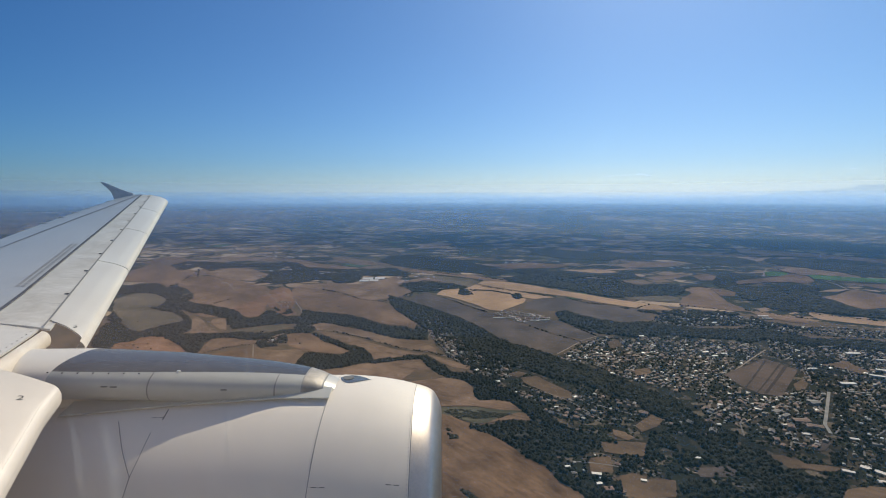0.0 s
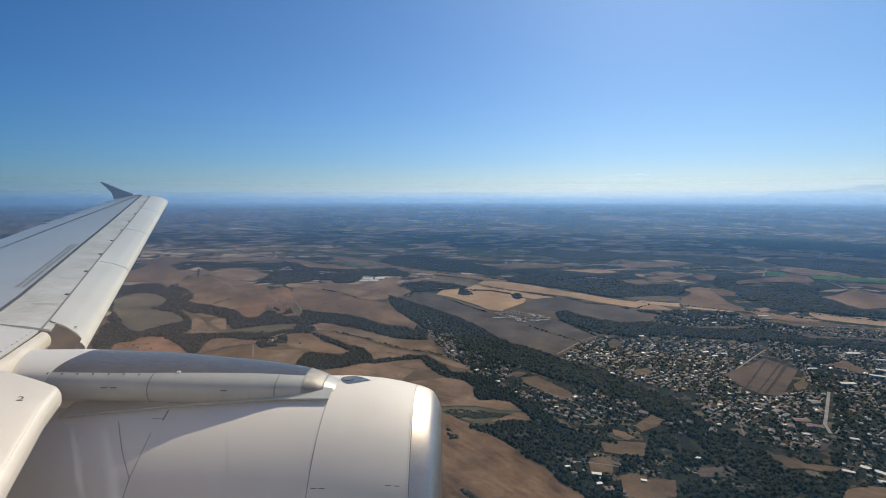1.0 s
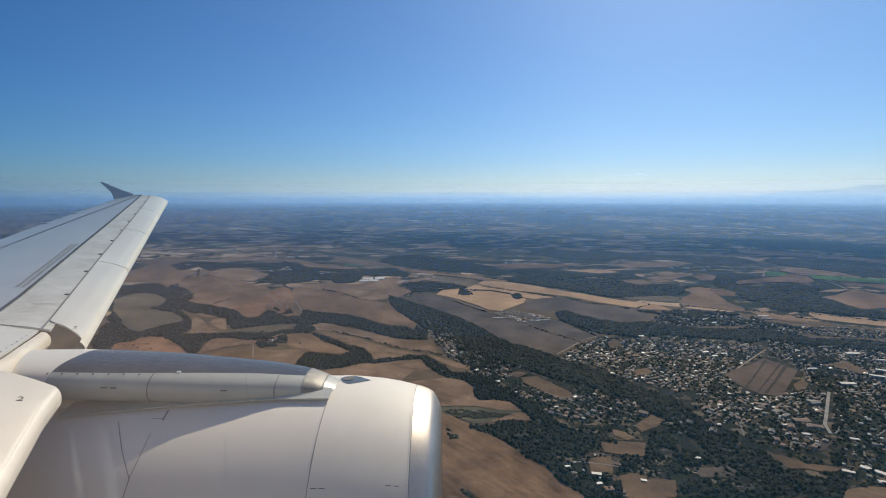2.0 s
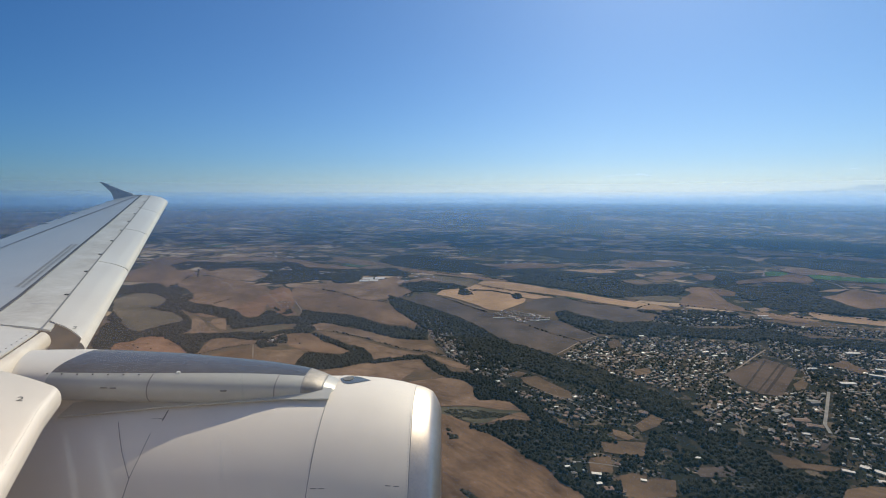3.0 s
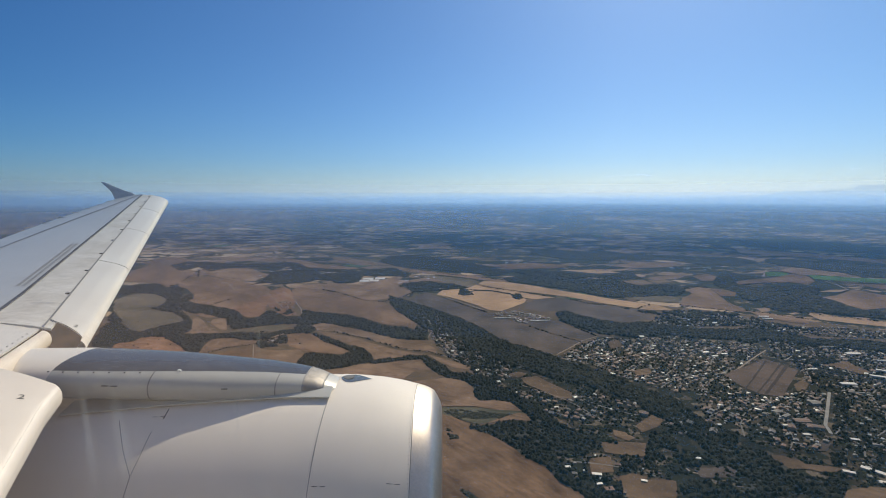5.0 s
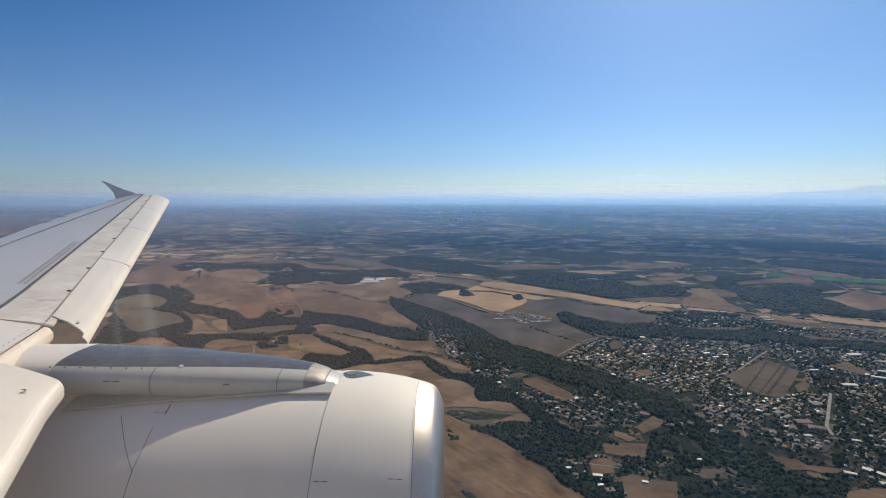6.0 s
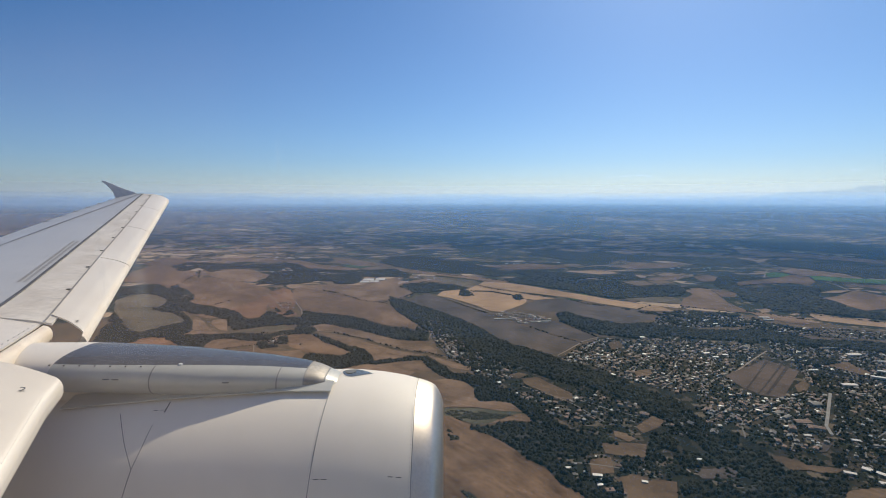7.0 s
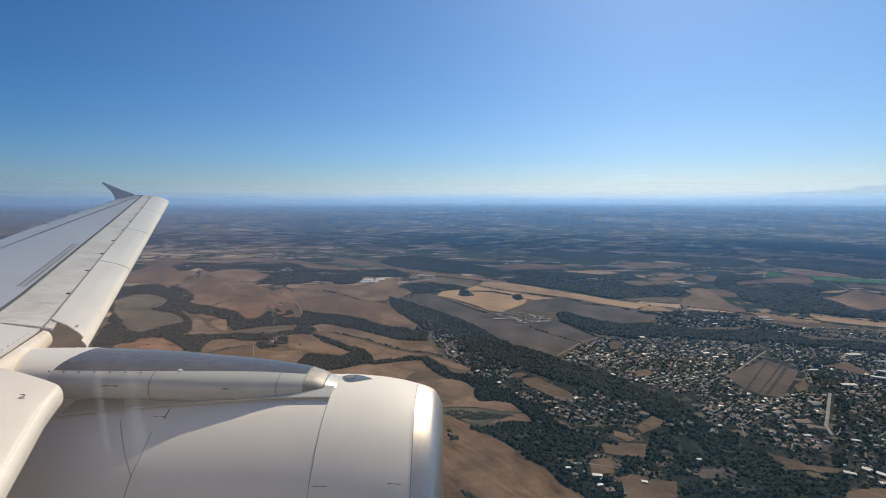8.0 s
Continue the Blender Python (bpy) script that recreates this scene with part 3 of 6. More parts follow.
for x, a in ((-2.62, 10), (-2.55, 10), (-1.72, 12)):
    p = pylon_row(x, a, a + 0.1, 1)[0]
    part("latch_mark", box(0.05, 0.006, 0.008, p + Vector((0, -0.001, 0))), INK, pylon)
p = pylon_row(-2.12, 58, 58.1, 1)[0]
part("drain_port", box(0.03, 0.02, 0.02, p, 0.004), RIVET, pylon, "small bright drain port")


# ---- the land ----
FLAT, RIM = 1700.0, 4700.0
SEAM_D = 2900.0
drawn = np.concatenate((np.linspace(0, FLAT, 8), FLAT + (RIM - FLAT) * (1 - np.geomspace(1, 1e-6, 900))))
rise = EYE * (np.maximum(drawn - FLAT, 0) / (RIM - FLAT)) ** 2
true_d = np.log(np.maximum(drawn * EYE / (EYE - rise), 1e-3))


def roll_of_land(x, y):
    return 3.5 * np.sin(x / 210 + 0.6) * np.cos(y / 260) + 2.5 * np.sin((x + y) / 145) + 1.2 * np.cos((x - 0.6 * y) / 80)


def settle(P):
    """Lays points (x, y, height over the ground) on the land: a rolling plain whose far part is drawn in along the
    eye's sight lines and raised in a bowl, so that it looks flat from the camera.
    """
    P = np.asarray(P, float).reshape(-1, 3)
    d = np.hypot(P[:, 0], P[:, 1])
    r = np.where(d < FLAT, d, np.interp(np.log(np.maximum(d, 1e-3)), true_d, drawn))
    s = r / np.maximum(d, 1)
    fade = np.clip((d - 300) / 400, 0, 1) * np.clip((11000 - d) / 7000, 0, 1)
    # where the plain is drawn in, heights are drawn in too
    low = 1 - 0.65 * np.clip((d - 1900) / 2400, 0, 1)
    z = EYE - EYE * s + (P[:, 2] * np.where(P[:, 2] > 2.5, low, 1.0) + roll_of_land(P[:, 0], P[:, 1]) * fade) * s
    return np.column_stack((P[:, 0] * s, P[:, 1] * s, z))


def raw_mesh(name, V, F, material, tone=None):
    """A mesh object from arrays of points and triangles or quads; tone is a shade for each point."""
    V, F = np.asarray(V, np.float32), np.asarray(F, np.int32)
    me = bpy.data.meshes.new(name)
    k = F.shape[1]
    me.vertices.add(len(V))
    me.vertices.foreach_set("co", V.ravel())
    me.loops.add(F.size)
    me.loops.foreach_set("vertex_index", F.ravel())
    me.polygons.add(len(F))
    me.polygons.foreach_set("loop_start", np.arange(0, F.size, k, dtype=np.int32))
    me.update(calc_edges=True)
    me.materials.append(material)
    if tone is not None:
        me.attributes.new("tone", "FLOAT", "POINT").data.foreach_set("value", np.asarray(tone, np.float32))
    return new(name, me)


def ground_mat():
    """Farmland seen from the air: parcels, woods and scrub in plan coordinates."""
    m, n, l, b = node_mat("patchwork farmland")
    at = n.new("ShaderNodeAttribute")
    at.attribute_name = "plan"
    co = at.outputs["Vector"]
    warp = noise_node(n, l, co, 0.0012, 3)
    wv = n.new("ShaderNodeVectorMath")
    wv.operation = "MULTIPLY_ADD"
    l.new(warp.outputs["Color"], wv.inputs[0])
    wv.inputs[1].default_value = (420, 420, 0)
    l.new(co, wv.inputs[2])
    vor = n.new("ShaderNodeTexVoronoi")
    vor.inputs["Scale"].default_value = 1 / 250
    l.new(wv.outputs[0], vor.inputs["Vector"])
    sep = n.new("ShaderNodeSeparateColor")
    l.new(vor.outputs["Color"], sep.inputs[0])
    cell = ramp(n, [(0.0, (0.15, 0.10, 0.062)), (0.2, (0.27, 0.18, 0.108)), (0.4, (0.10, 0.082, 0.05)), (0.55, (0.33, 0.22, 0.135)), (0.7, (0.19, 0.13, 0.08)), (0.84, (0.42, 0.30, 0.185)), (0.95, (0.07, 0.105, 0.045))])
    cell.color_ramp.interpolation = "CONSTANT"
    l.new(sep.outputs[0], cell.inputs[0])
    fine = noise_node(n, l, co, 0.02, 8, 0.7)
    fr = ramp(n, [(0.25, (0.72, 0.72, 0.72)), (0.75, (1.2, 1.2, 1.2))])
    l.new(fine.outputs[0], fr.inputs[0])
    land = mixc(n, l, "MULTIPLY", 1.0, cell.outputs[0], fr.outputs[0])
    # woods and hedges follow valleys: stretched noise and parcel edges
    ed = n.new("ShaderNodeTexVoronoi")
    ed.feature = "DISTANCE_TO_EDGE"
    ed.inputs["Scale"].default_value = 1 / 250
    l.new(wv.outputs[0], ed.inputs["Vector"])
    hedge = ramp(n, [(0.02, (1, 1, 1)), (0.045, (0, 0, 0))])
    l.new(ed.outputs["Distance"], hedge.inputs[0])
    mp = n.new("ShaderNodeMapping")
    mp.inputs["Rotation"].default_value = (0, 0, 0.25)
    mp.inputs["Scale"].default_value = (0.0011, 0.0022, 1)
    l.new(co, mp.inputs["Vector"])
    wood = noise_node(n, l, mp.outputs[0], 2.3, 12, 0.74)
    # districts that are more open or more wooded
    wide = n.new("ShaderNodeMapping")
    wide.inputs["Scale"].default_value = (0.00045, 0.00024, 1)
    l.new(co, wide.inputs["Vector"])
    lean = n.new("ShaderNodeMath")
    lean.operation = "MULTIPLY_ADD"
    l.new(noise_node(n, l, wide.outputs[0], 1.0, 5, 0.6).outputs[0], lean.inputs[0])
    lean.inputs[1].default_value = 0.55
    l.new(wood.outputs[0], lean.inputs[2])
    cut = n.new("ShaderNodeMath")
    cut.operation = "SUBTRACT"
    l.new(lean.outputs[0], cut.inputs[0])
    # open country lies to the rear, woods ahead
    side = n.new("ShaderNodeMapRange")
    for i, v in enumerate((-9000.0, 3000.0, 0.325, 0.268)):
        side.inputs[1 + i].default_value = v
    sx = n.new("ShaderNodeSeparateXYZ")
    l.new(co, sx.inputs[0])
    l.new(sx.outputs["X"], side.inputs[0])
    l.new(side.outputs[0], cut.inputs[1])
    wr = ramp(n, [(0.478, (0, 0, 0)), (0.496, (1, 1, 1))])
    l.new(cut.outputs[0], wr.inputs[0])
    both = mixc(n, l, "LIGHTEN", 1.0, wr.outputs[0], hedge.outputs[0])
    tree = ramp(n, [(0.3, (0.009, 0.013, 0.010)), (0.7, (0.024, 0.03, 0.018))])
    l.new(fine.outputs[0], tree.inputs[0])
    c = mixc(n, l, "MIX", both, land, tree.outputs[0])
    l.new(c, b.inputs["Base Color"])
    b.inputs["Roughness"].default_value = 0.95
    b.inputs["Specular IOR Level"].default_value = 0.1
    return m


def near_ground_mat():
    """Dry scrubby ground between the fields."""
    m, n, l, b = node_mat("dry scrubland")
    at = n.new("ShaderNodeAttribute")
    at.attribute_name = "plan"
    co = at.outputs["Vector"]
    big = noise_node(n, l, co, 0.004, 8, 0.65)
    r = ramp(n, [(0.3, (0.062, 0.048, 0.029)), (0.5, (0.105, 0.072, 0.043)), (0.7, (0.165, 0.108, 0.063))])
    l.new(big.outputs[0], r.inputs[0])
    fine = noise_node(n, l, co, 0.05, 7, 0.75)
    fr = ramp(n, [(0.34, (0.4, 0.45, 0.4)), (0.45, (0.92, 0.92, 0.92)), (0.8, (1.3, 1.25, 1.15))])
    l.new(fine.outputs[0], fr.inputs[0])
    l.new(mixc(n, l, "MULTIPLY", 1.0, r.outputs[0], fr.outputs[0]), b.inputs["Base Color"])
    b.inputs["Roughness"].default_value = 0.95
    b.inputs["Specular IOR Level"].default_value = 0.1
    return m


def ring_land(name, ds, angles, material, lift=0.0):
    P = np.array([(d * math.sin(a), d * math.cos(a), lift) for d in ds for a in angles])
    k = len(angles)
    F = [(i * k + j, i * k + j + 1, (i + 1) * k + j + 1, (i + 1) * k + j) for i in range(len(ds) - 1) for j in range(k - 1)]
    ob = raw_mesh(name, settle(P), np.array(F)[:, ::-1], material)
    at = ob.data.attributes.new("plan", "FLOAT_VECTOR", "POINT")
    at.data.foreach_set("vector", P.astype(np.float32).ravel())
    ob.data.polygons.foreach_set("use_smooth", [True] * len(ob.data.polygons))
    return ob


fan = [radians(a) for a in np.linspace(-58, 58, 401)]
back = [radians(a) for a in np.linspace(58, 302, 62)]
near_d = [0.01] + list(np.arange(50, 300, 50)) + list(np.arange(300, SEAM_D, 19)) + [SEAM_D]
far_d = list(np.arange(SEAM_D, 6500, 30)) + [6500 * 1.02 ** i for i in range(205)] + [1e6, 5e6, 4e7]
ground = ring_land("ground", near_d, fan, near_ground_mat())
tagged(ground, "dry brown scrubby plain between fields", "ground", kind="structure")
far_ground = ring_land("ground_distance", far_d, fan, ground_mat())
tagged(far_ground, "hazy patchwork of farmland and woods reaching horizon", "ground", kind="structure")
behind = ring_land("ground_behind", list(np.geomspace(0.01, 90000, 70)), back, ground_mat())
tagged(behind, "farmland patchwork behind the aircraft", "ground", kind="structure")


def wavy(poly, step, amp, seed):
    """The outline of a parcel with slightly uneven sides."""
    out = []
    for (x0, y0), (x1, y1) in zip(poly, poly[1:] + poly[:1]):
        d = math.hypot(x1 - x0, y1 - y0)
        n = max(1, int(d / step))
        for i in range(n):
            s = i / n
            x, y = lerp(x0, x1, s), lerp(y0, y1, s)
            w = amp * math.sin(math.pi * s) ** 0.5 if n > 1 else 0
            v = noise.noise_vector(Vector((x / 60, y / 60, seed)))
            out.append((x + v.x * w, y + v.y * w))
    return out


def inside(poly, X, Y):
    """Which of the points lie in the polygon."""
    hit = np.zeros(len(X), bool)
    for (x0, y0), (x1, y1) in zip(poly, poly[1:] + poly[:1]):
        c = (y0 > Y) != (y1 > Y)
        hit ^= c & (X < (x1 - x0) * (Y - y0) / (y1 - y0 + 1e-9) + x0)
    return hit


layer = [0.35]


def parcel(name, poly, material, label, category="field", amp=2.5, kind="", lift=None):
    poly = wavy(poly, 22, amp, len(poly) + poly[0][0] * 0.01)
    xs, ys = np.array([p[0] for p in poly]), np.array([p[1] for p in poly])
    size = max(np.ptp(xs), np.ptp(ys))
    step = max(18.0, size / 60)
    gx, gy = np.meshgrid(np.arange(xs.min(), xs.max(), step), np.arange(ys.min(), ys.max(), step))
    gx, gy = gx.ravel(), gy.ravel()
    ok = inside(poly, gx, gy)
    pts = [Vector(p) for p in poly] + [Vector((x, y)) for x, y in zip(gx[ok], gy[ok])]
    k = len(poly)
    V, E, F, *_ = geometry.delaunay_2d_cdt(pts, [(i, (i + 1) % k) for i in range(k)], [], 1, 0.01)
    layer[0] += 0.02
    h = (layer[0] if lift is None else lift) + (1.2 if np.mean(np.hypot(xs, ys)) > 2700 else 0.0)
    ob = raw_mesh(name, settle([(v.x, v.y, h) for v in V]), [tuple(f) for f in F], material)
    ob.data.polygons.foreach_set("use_smooth", [True] * len(ob.data.polygons))
    return tagged(ob, label, category, kind=kind)


CLEARINGS = []


def field(poly, soil, label):
    if soil in ("paddock", "clay", "bare", "rough"):
        CLEARINGS.append(poly)
    return parcel("field", poly, FIELDS[soil], label, amp=1.0 if "plot" in label else 4.0)


# ---- trees ----
def clump_shape(seed, level=1):
    bm = bmesh.new()
    bmesh.ops.create_icosphere(bm, subdivisions=level, radius=1)
    bm.verts.index_update()
    V = []
    for v in bm.verts:
        k = noise.noise(v.co * 1.4 + Vector((seed * 7.1, 0, 0))) * 0.55 + noise.noise(v.co * 3.1 + Vector((0, seed * 3.3, 0))) * 0.35
        p = v.co * (1 + k)
        V.append((p.x, p.y, max(p.z, -0.75) * 0.95))
    F = [[v.index for v in f.verts] for f in bm.faces]
    bm.free()
    return np.array(V), np.array(F)


CLUMPS = [clump_shape(i) for i in range(6)]
SMALL = [clump_shape(i + 20, 1) for i in range(4)]


def scatter(poly, step, rng):
    xs, ys = [p[0] for p in poly], [p[1] for p in poly]
    gx, gy = np.meshgrid(np.arange(min(xs), max(xs), step), np.arange(min(ys), max(ys), step))
    gx = gx.ravel() + rng.uniform(-0.5, 0.5, gx.size) * step
    gy = gy.ravel() + rng.uniform(-0.5, 0.5, gy.size) * step
    ok = inside(poly, gx, gy)
    return np.column_stack((gx[ok], gy[ok]))


def foliage(name, places, sizes, rng, material, tall=1.0):
    """Many crowns joined into one mesh; places in plan, sizes the crowns' radii."""
    Vs, Fs, Ts, base = [], [], [], 0
    for (x, y), r in zip(places, sizes):
        shade = rng.random()
        for q in range(2 if math.hypot(x, y) < 1700 else 1):
            V, F = CLUMPS[rng.integers(len(CLUMPS))]
            a = rng.uniform(0, math.tau)
            c, s = math.cos(a), math.sin(a)
            k = r if q == 0 else r * rng.uniform(0.45, 0.7)
            ox, oy = (0, 0) if q == 0 else (rng.uniform(-0.8, 0.8) * r, rng.uniform(-0.8, 0.8) * r)
            h = tall * rng.uniform(0.8, 1.25)
            z0 = k * h * 0.75 if q == 0 else r * rng.uniform(0.5, 1.3) * tall
            Vs.append(np.column_stack((x + ox + k * (V[:, 0] * c - V[:, 1] * s), y + oy + k * (V[:, 0] * s + V[:, 1] * c), z0 + k * h * V[:, 2])))
            Fs.append(F + base)
            Ts.append(np.full(len(V), shade))
            base += len(V)
    if not Vs:
        return None
    return raw_mesh(name, settle(np.vstack(Vs)), np.vstack(Fs), material, np.concatenate(Ts))


def canopy(name, pts, radii, heights, cell, rng, material):
    """A closed roof of leaves over many tree places: each tree lifts a rounded, uneven dome out of one sheet."""
    if not len(pts):
        return None
    lo = pts.min(0) - 12 - radii.max()
    nx, ny = (np.ceil((pts.max(0) + 12 + radii.max() - lo) / cell)).astype(int) + 1
    jx, jy = (rng.uniform(-0.32, 0.32, (2, nx, ny)) * cell)
    H, T = np.zeros((nx, ny)), np.zeros((nx, ny))
    ci = np.rint((pts - lo) / cell).astype(int)
    shade = rng.random(len(pts))
    k = int(math.ceil(radii.max() / cell)) + 1
    lifts = []
    for di in range(-k, k + 1):
        for dj in range(-k, k + 1):
            i, j = np.clip(ci[:, 0] + di, 0, nx - 1), np.clip(ci[:, 1] + dj, 0, ny - 1)
            d = np.hypot(lo[0] + i * cell + jx[i, j] - pts[:, 0], lo[1] + j * cell + jy[i, j] - pts[:, 1]) / radii
            z = heights * np.maximum(1.0 - d ** 2.6, 0) ** 0.6
            np.maximum.at(H, (i, j), z)
            lifts.append((i, j, z))
    for i, j, z in lifts:
        ok = (z >= H[i, j] - 1e-6) & (z > 0)
        T[i[ok], j[ok]] = shade[ok]
    up = H > 0
    H = np.where(up, H * rng.uniform(0.72, 1.14, H.shape), -0.8)
    full = up[:-1, :-1] | up[1:, :-1] | up[:-1, 1:] | up[1:, 1:]
    I, J = np.nonzero(full)
    quads = np.stack((I * ny + J, (I + 1) * ny + J, (I + 1) * ny + J + 1, I * ny + J + 1), 1)
    gone, back = np.unique(quads, return_inverse=True)
    gi, gj = gone // ny, gone % ny
    P = np.column_stack((lo[0] + gi * cell + jx[gi, gj], lo[1] + gj * cell + jy[gi, gj], H[gi, gj]))
    ob = raw_mesh(name, settle(P), back.reshape(-1, 4), material, T[gi, gj])
    ob.data.polygons.foreach_set("use_smooth", [True] * len(ob.data.polygons))
    return ob


def grain_of(d):
    """How coarse a roof of leaves may be at that distance."""
    return max(2.2, d / 620)


def wood(poly, label, material=None, seed=1, size=(2.2, 5.6), fill=1.0):
    rng = np.random.default_rng(seed)
    poly = wavy(poly, 12, 7.0, seed)
    d = float(np.mean([math.hypot(*p) for p in poly]))
    cell = grain_of(d)
    k = max(1.0, cell / 2.8)
    pts = scatter(poly, (size[0] + size[1]) * 0.62 * k, rng)
    patch = np.array([noise.noise(Vector((x / (38 * k), y / (38 * k), seed))) for x, y in pts])
    pts = pts[(rng.random(len(pts)) < 0.97) & (patch > -0.62 if fill == 1.0 else patch > 0.5 - fill)]
    radii = (size[0] + (size[1] - size[0]) * rng.random(len(pts)) ** 1.8) * k
    heights = radii * rng.uniform(1.2, 2.3, len(pts)) / k ** 0.45
    ob = canopy("wood", pts, radii, heights, cell, rng, material or WOOD)
    if ob:
        tagged(ob, label, "wood", kind="stuff")
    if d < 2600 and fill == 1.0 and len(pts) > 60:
        parcel("wood_floor", poly, FLOOR, "soil and undergrowth of a wood with tree shade painted in", "ground", 0.0, "structure")
    return ob


def hedge(line, width, label, seed=1, step=7.0, size=(2.0, 4.2), material=None, gaps=0.15):
    """A row of trees along a line."""
    rng = np.random.default_rng(seed)
    pts = []
    for (x0, y0), (x1, y1) in zip(line, line[1:]):
        d = math.hypot(x1 - x0, y1 - y0)
        st = step * max(1.0, math.hypot(x0, y0) / 1800)
        for s in np.arange(0, 1, st / max(d, 1)):
            if rng.random() > gaps:
                pts.append((lerp(x0, x1, s) + rng.normal(0, width), lerp(y0, y1, s) + rng.normal(0, width)))
    k = max(1.0, math.hypot(*line[0]) / 1800)
    ob = foliage("hedgerow", pts, (size[0] + (size[1] - size[0]) * rng.random(len(pts)) ** 1.6) * k, rng, material or WOOD)
    return tagged(ob, label, "hedge", kind="stuff")


def track(line, width, label, material=None, category="track"):
    """A lane as a narrow strip laid on the land."""
    pts = []
    for (x0, y0), (x1, y1) in zip(line, line[1:]):
        n = max(2, int(math.hypot(x1 - x0, y1 - y0) / 15))
        pts += [(lerp(x0, x1, i / n), lerp(y0, y1, i / n)) for i in range(n)]
    pts.append(line[-1])
    P = []
    for i, (x, y) in enumerate(pts):
        a, b = pts[max(i - 1, 0)], pts[min(i + 1, len(pts) - 1)]
        d = math.hypot(b[0] - a[0], b[1] - a[1])
        nx, ny = -(b[1] - a[1]) / d, (b[0] - a[0]) / d
        w = width * 0.5
        P += [(x + nx * w, y + ny * w, 1.7), (x - nx * w, y - ny * w, 1.7)]
    F = [(2 * i, 2 * i + 1, 2 * i + 3, 2 * i + 2) for i in range(len(pts) - 1)]
    return tagged(raw_mesh("road", settle(P), F, material or DIRT), label, category, kind="structure")


def plots_mat():
    """Small garden plots, yards and hedges in a patchwork of dry and green."""
    m, n, l, b = node_mat("dusty garden plots")
    co = n.new("ShaderNodeTexCoord").outputs["Object"]
    vor = n.new("ShaderNodeTexVoronoi")
    vor.distance = "CHEBYCHEV"
    vor.inputs["Scale"].default_value = 1 / 24
    l.new(co, vor.inputs["Vector"])
    sep = n.new("ShaderNodeSeparateColor")
    l.new(vor.outputs["Color"], sep.inputs[0])
    cell = ramp(n, [(0.0, (0.012, 0.013, 0.009)), (0.25, (0.034, 0.028, 0.019)), (0.45, (0.018, 0.019, 0.011)), (0.62, (0.07, 0.052, 0.034)), (0.74, (0.024, 0.022, 0.014)), (0.88, (0.13, 0.098, 0.064))])
    cell.color_ramp.interpolation = "CONSTANT"
    l.new(sep.outputs[0], cell.inputs[0])
    fine = noise_node(n, l, co, 0.16, 7, 0.75)
    f = ramp(n, [(0.36, (0.35, 0.4, 0.35)), (0.5, (0.95, 0.95, 0.95)), (0.75, (1.35, 1.3, 1.2))])
    l.new(fine.outputs[0], f.inputs[0])
    l.new(mixc(n, l, "MULTIPLY", 1.0, cell.outputs[0], f.outputs[0]), b.inputs["Base Color"])
    b.inputs["Roughness"].default_value = 0.95
    b.inputs["Specular IOR Level"].default_value = 0.1
    return m


def thicket(poly, step, seed, label, clear=(), size=(1.6, 4.6), bare=0.0):
    """Loose trees and bushes over rough ground, denser in patches."""
    g = np.random.default_rng(seed)
    pts = scatter(poly, step, g)
    for c in clear:
        pts = pts[~inside(c, pts[:, 0], pts[:, 1])]
    keep = [noise.noise(Vector((x / 45, y / 45, seed * 0.7))) > bare for x, y in pts]
    pts = pts[np.array(keep)]
    half = g.random(len(pts)) < 0.6
    cell = grain_of(float(np.mean(np.hypot(pts[:, 0], pts[:, 1]))))
    for mat, sel, nm in ((WOOD, half, "dark "), (SCRUB, ~half, "dusty ")):
        q = pts[sel]
        radii = size[0] + (size[1] - size[0]) * g.random(len(q)) ** 1.5
        tagged(canopy("thicket", q, radii, radii * g.uniform(0.9, 1.6, len(q)), cell, g, mat), nm + label, "bushes", kind="stuff")


YARD = plots_mat()
# the trees' shade is painted into this near-black floor colour
FLOOR = surface("undergrowth with painted shade", (0.013, 0.013, 0.009), (0.032, 0.028, 0.018), 0.03, 0.95)


# fields, from the bare slope to the far side of the valley
field([(-1281, 1791), (-1334, 1907), (-1328, 1948), (-1280, 1981), (-1281, 2040), (-1206, 2056), (-1142, 2006), (-1083, 1949), (-1010, 1867), (-945, 1787), (-885, 1686), (-1204, 1681)], "red", "orange brown bare field beside the wood")
field([(-1894, 2809), (-1910, 2932), (-1869, 3004), (-1727, 2941), (-1599, 2809), (-1536, 2631), (-1538, 2561), (-1458, 2499), (-1376, 2471), (-1306, 2404), (-1246, 2321), (-1254, 2256), (-1314, 2200), (-1345, 2125), (-1410, 2168), (-1543, 2310), (-1664, 2444), (-1767, 2590)], "olive", "dull olive pasture ringed by trees")
field([(-2282, 3451), (-2539, 3966), (-2606, 4310), (-2404, 4288), (-2000, 3929), (-1882, 3727), (-1814, 3476), (-1840, 3366), (-1834, 3230), (-1971, 3363), (-2144, 3390)], "brown", "dry brown field on the low rise")
field([(-1794, 3281), (-1836, 3389), (-1871, 3630), (-1754, 3667), (-1461, 3454), (-1343, 3358), (-1164, 3187), (-1075, 3056), (-1086, 2830), (-1112, 2675), (-1146, 2587), (-1291, 2671), (-1384, 2701), (-1488, 2797), (-1528, 2966), (-1683, 3185)], "brown", "dry brown field below the low rise")
field([(-1915, 3759), (-1996, 3984), (-1837, 4129), (-1598, 4067), (-1322, 3747), (-1330, 3427), (-1461, 3454), (-1765, 3690)], "tan", "straw hillside on the low rise")
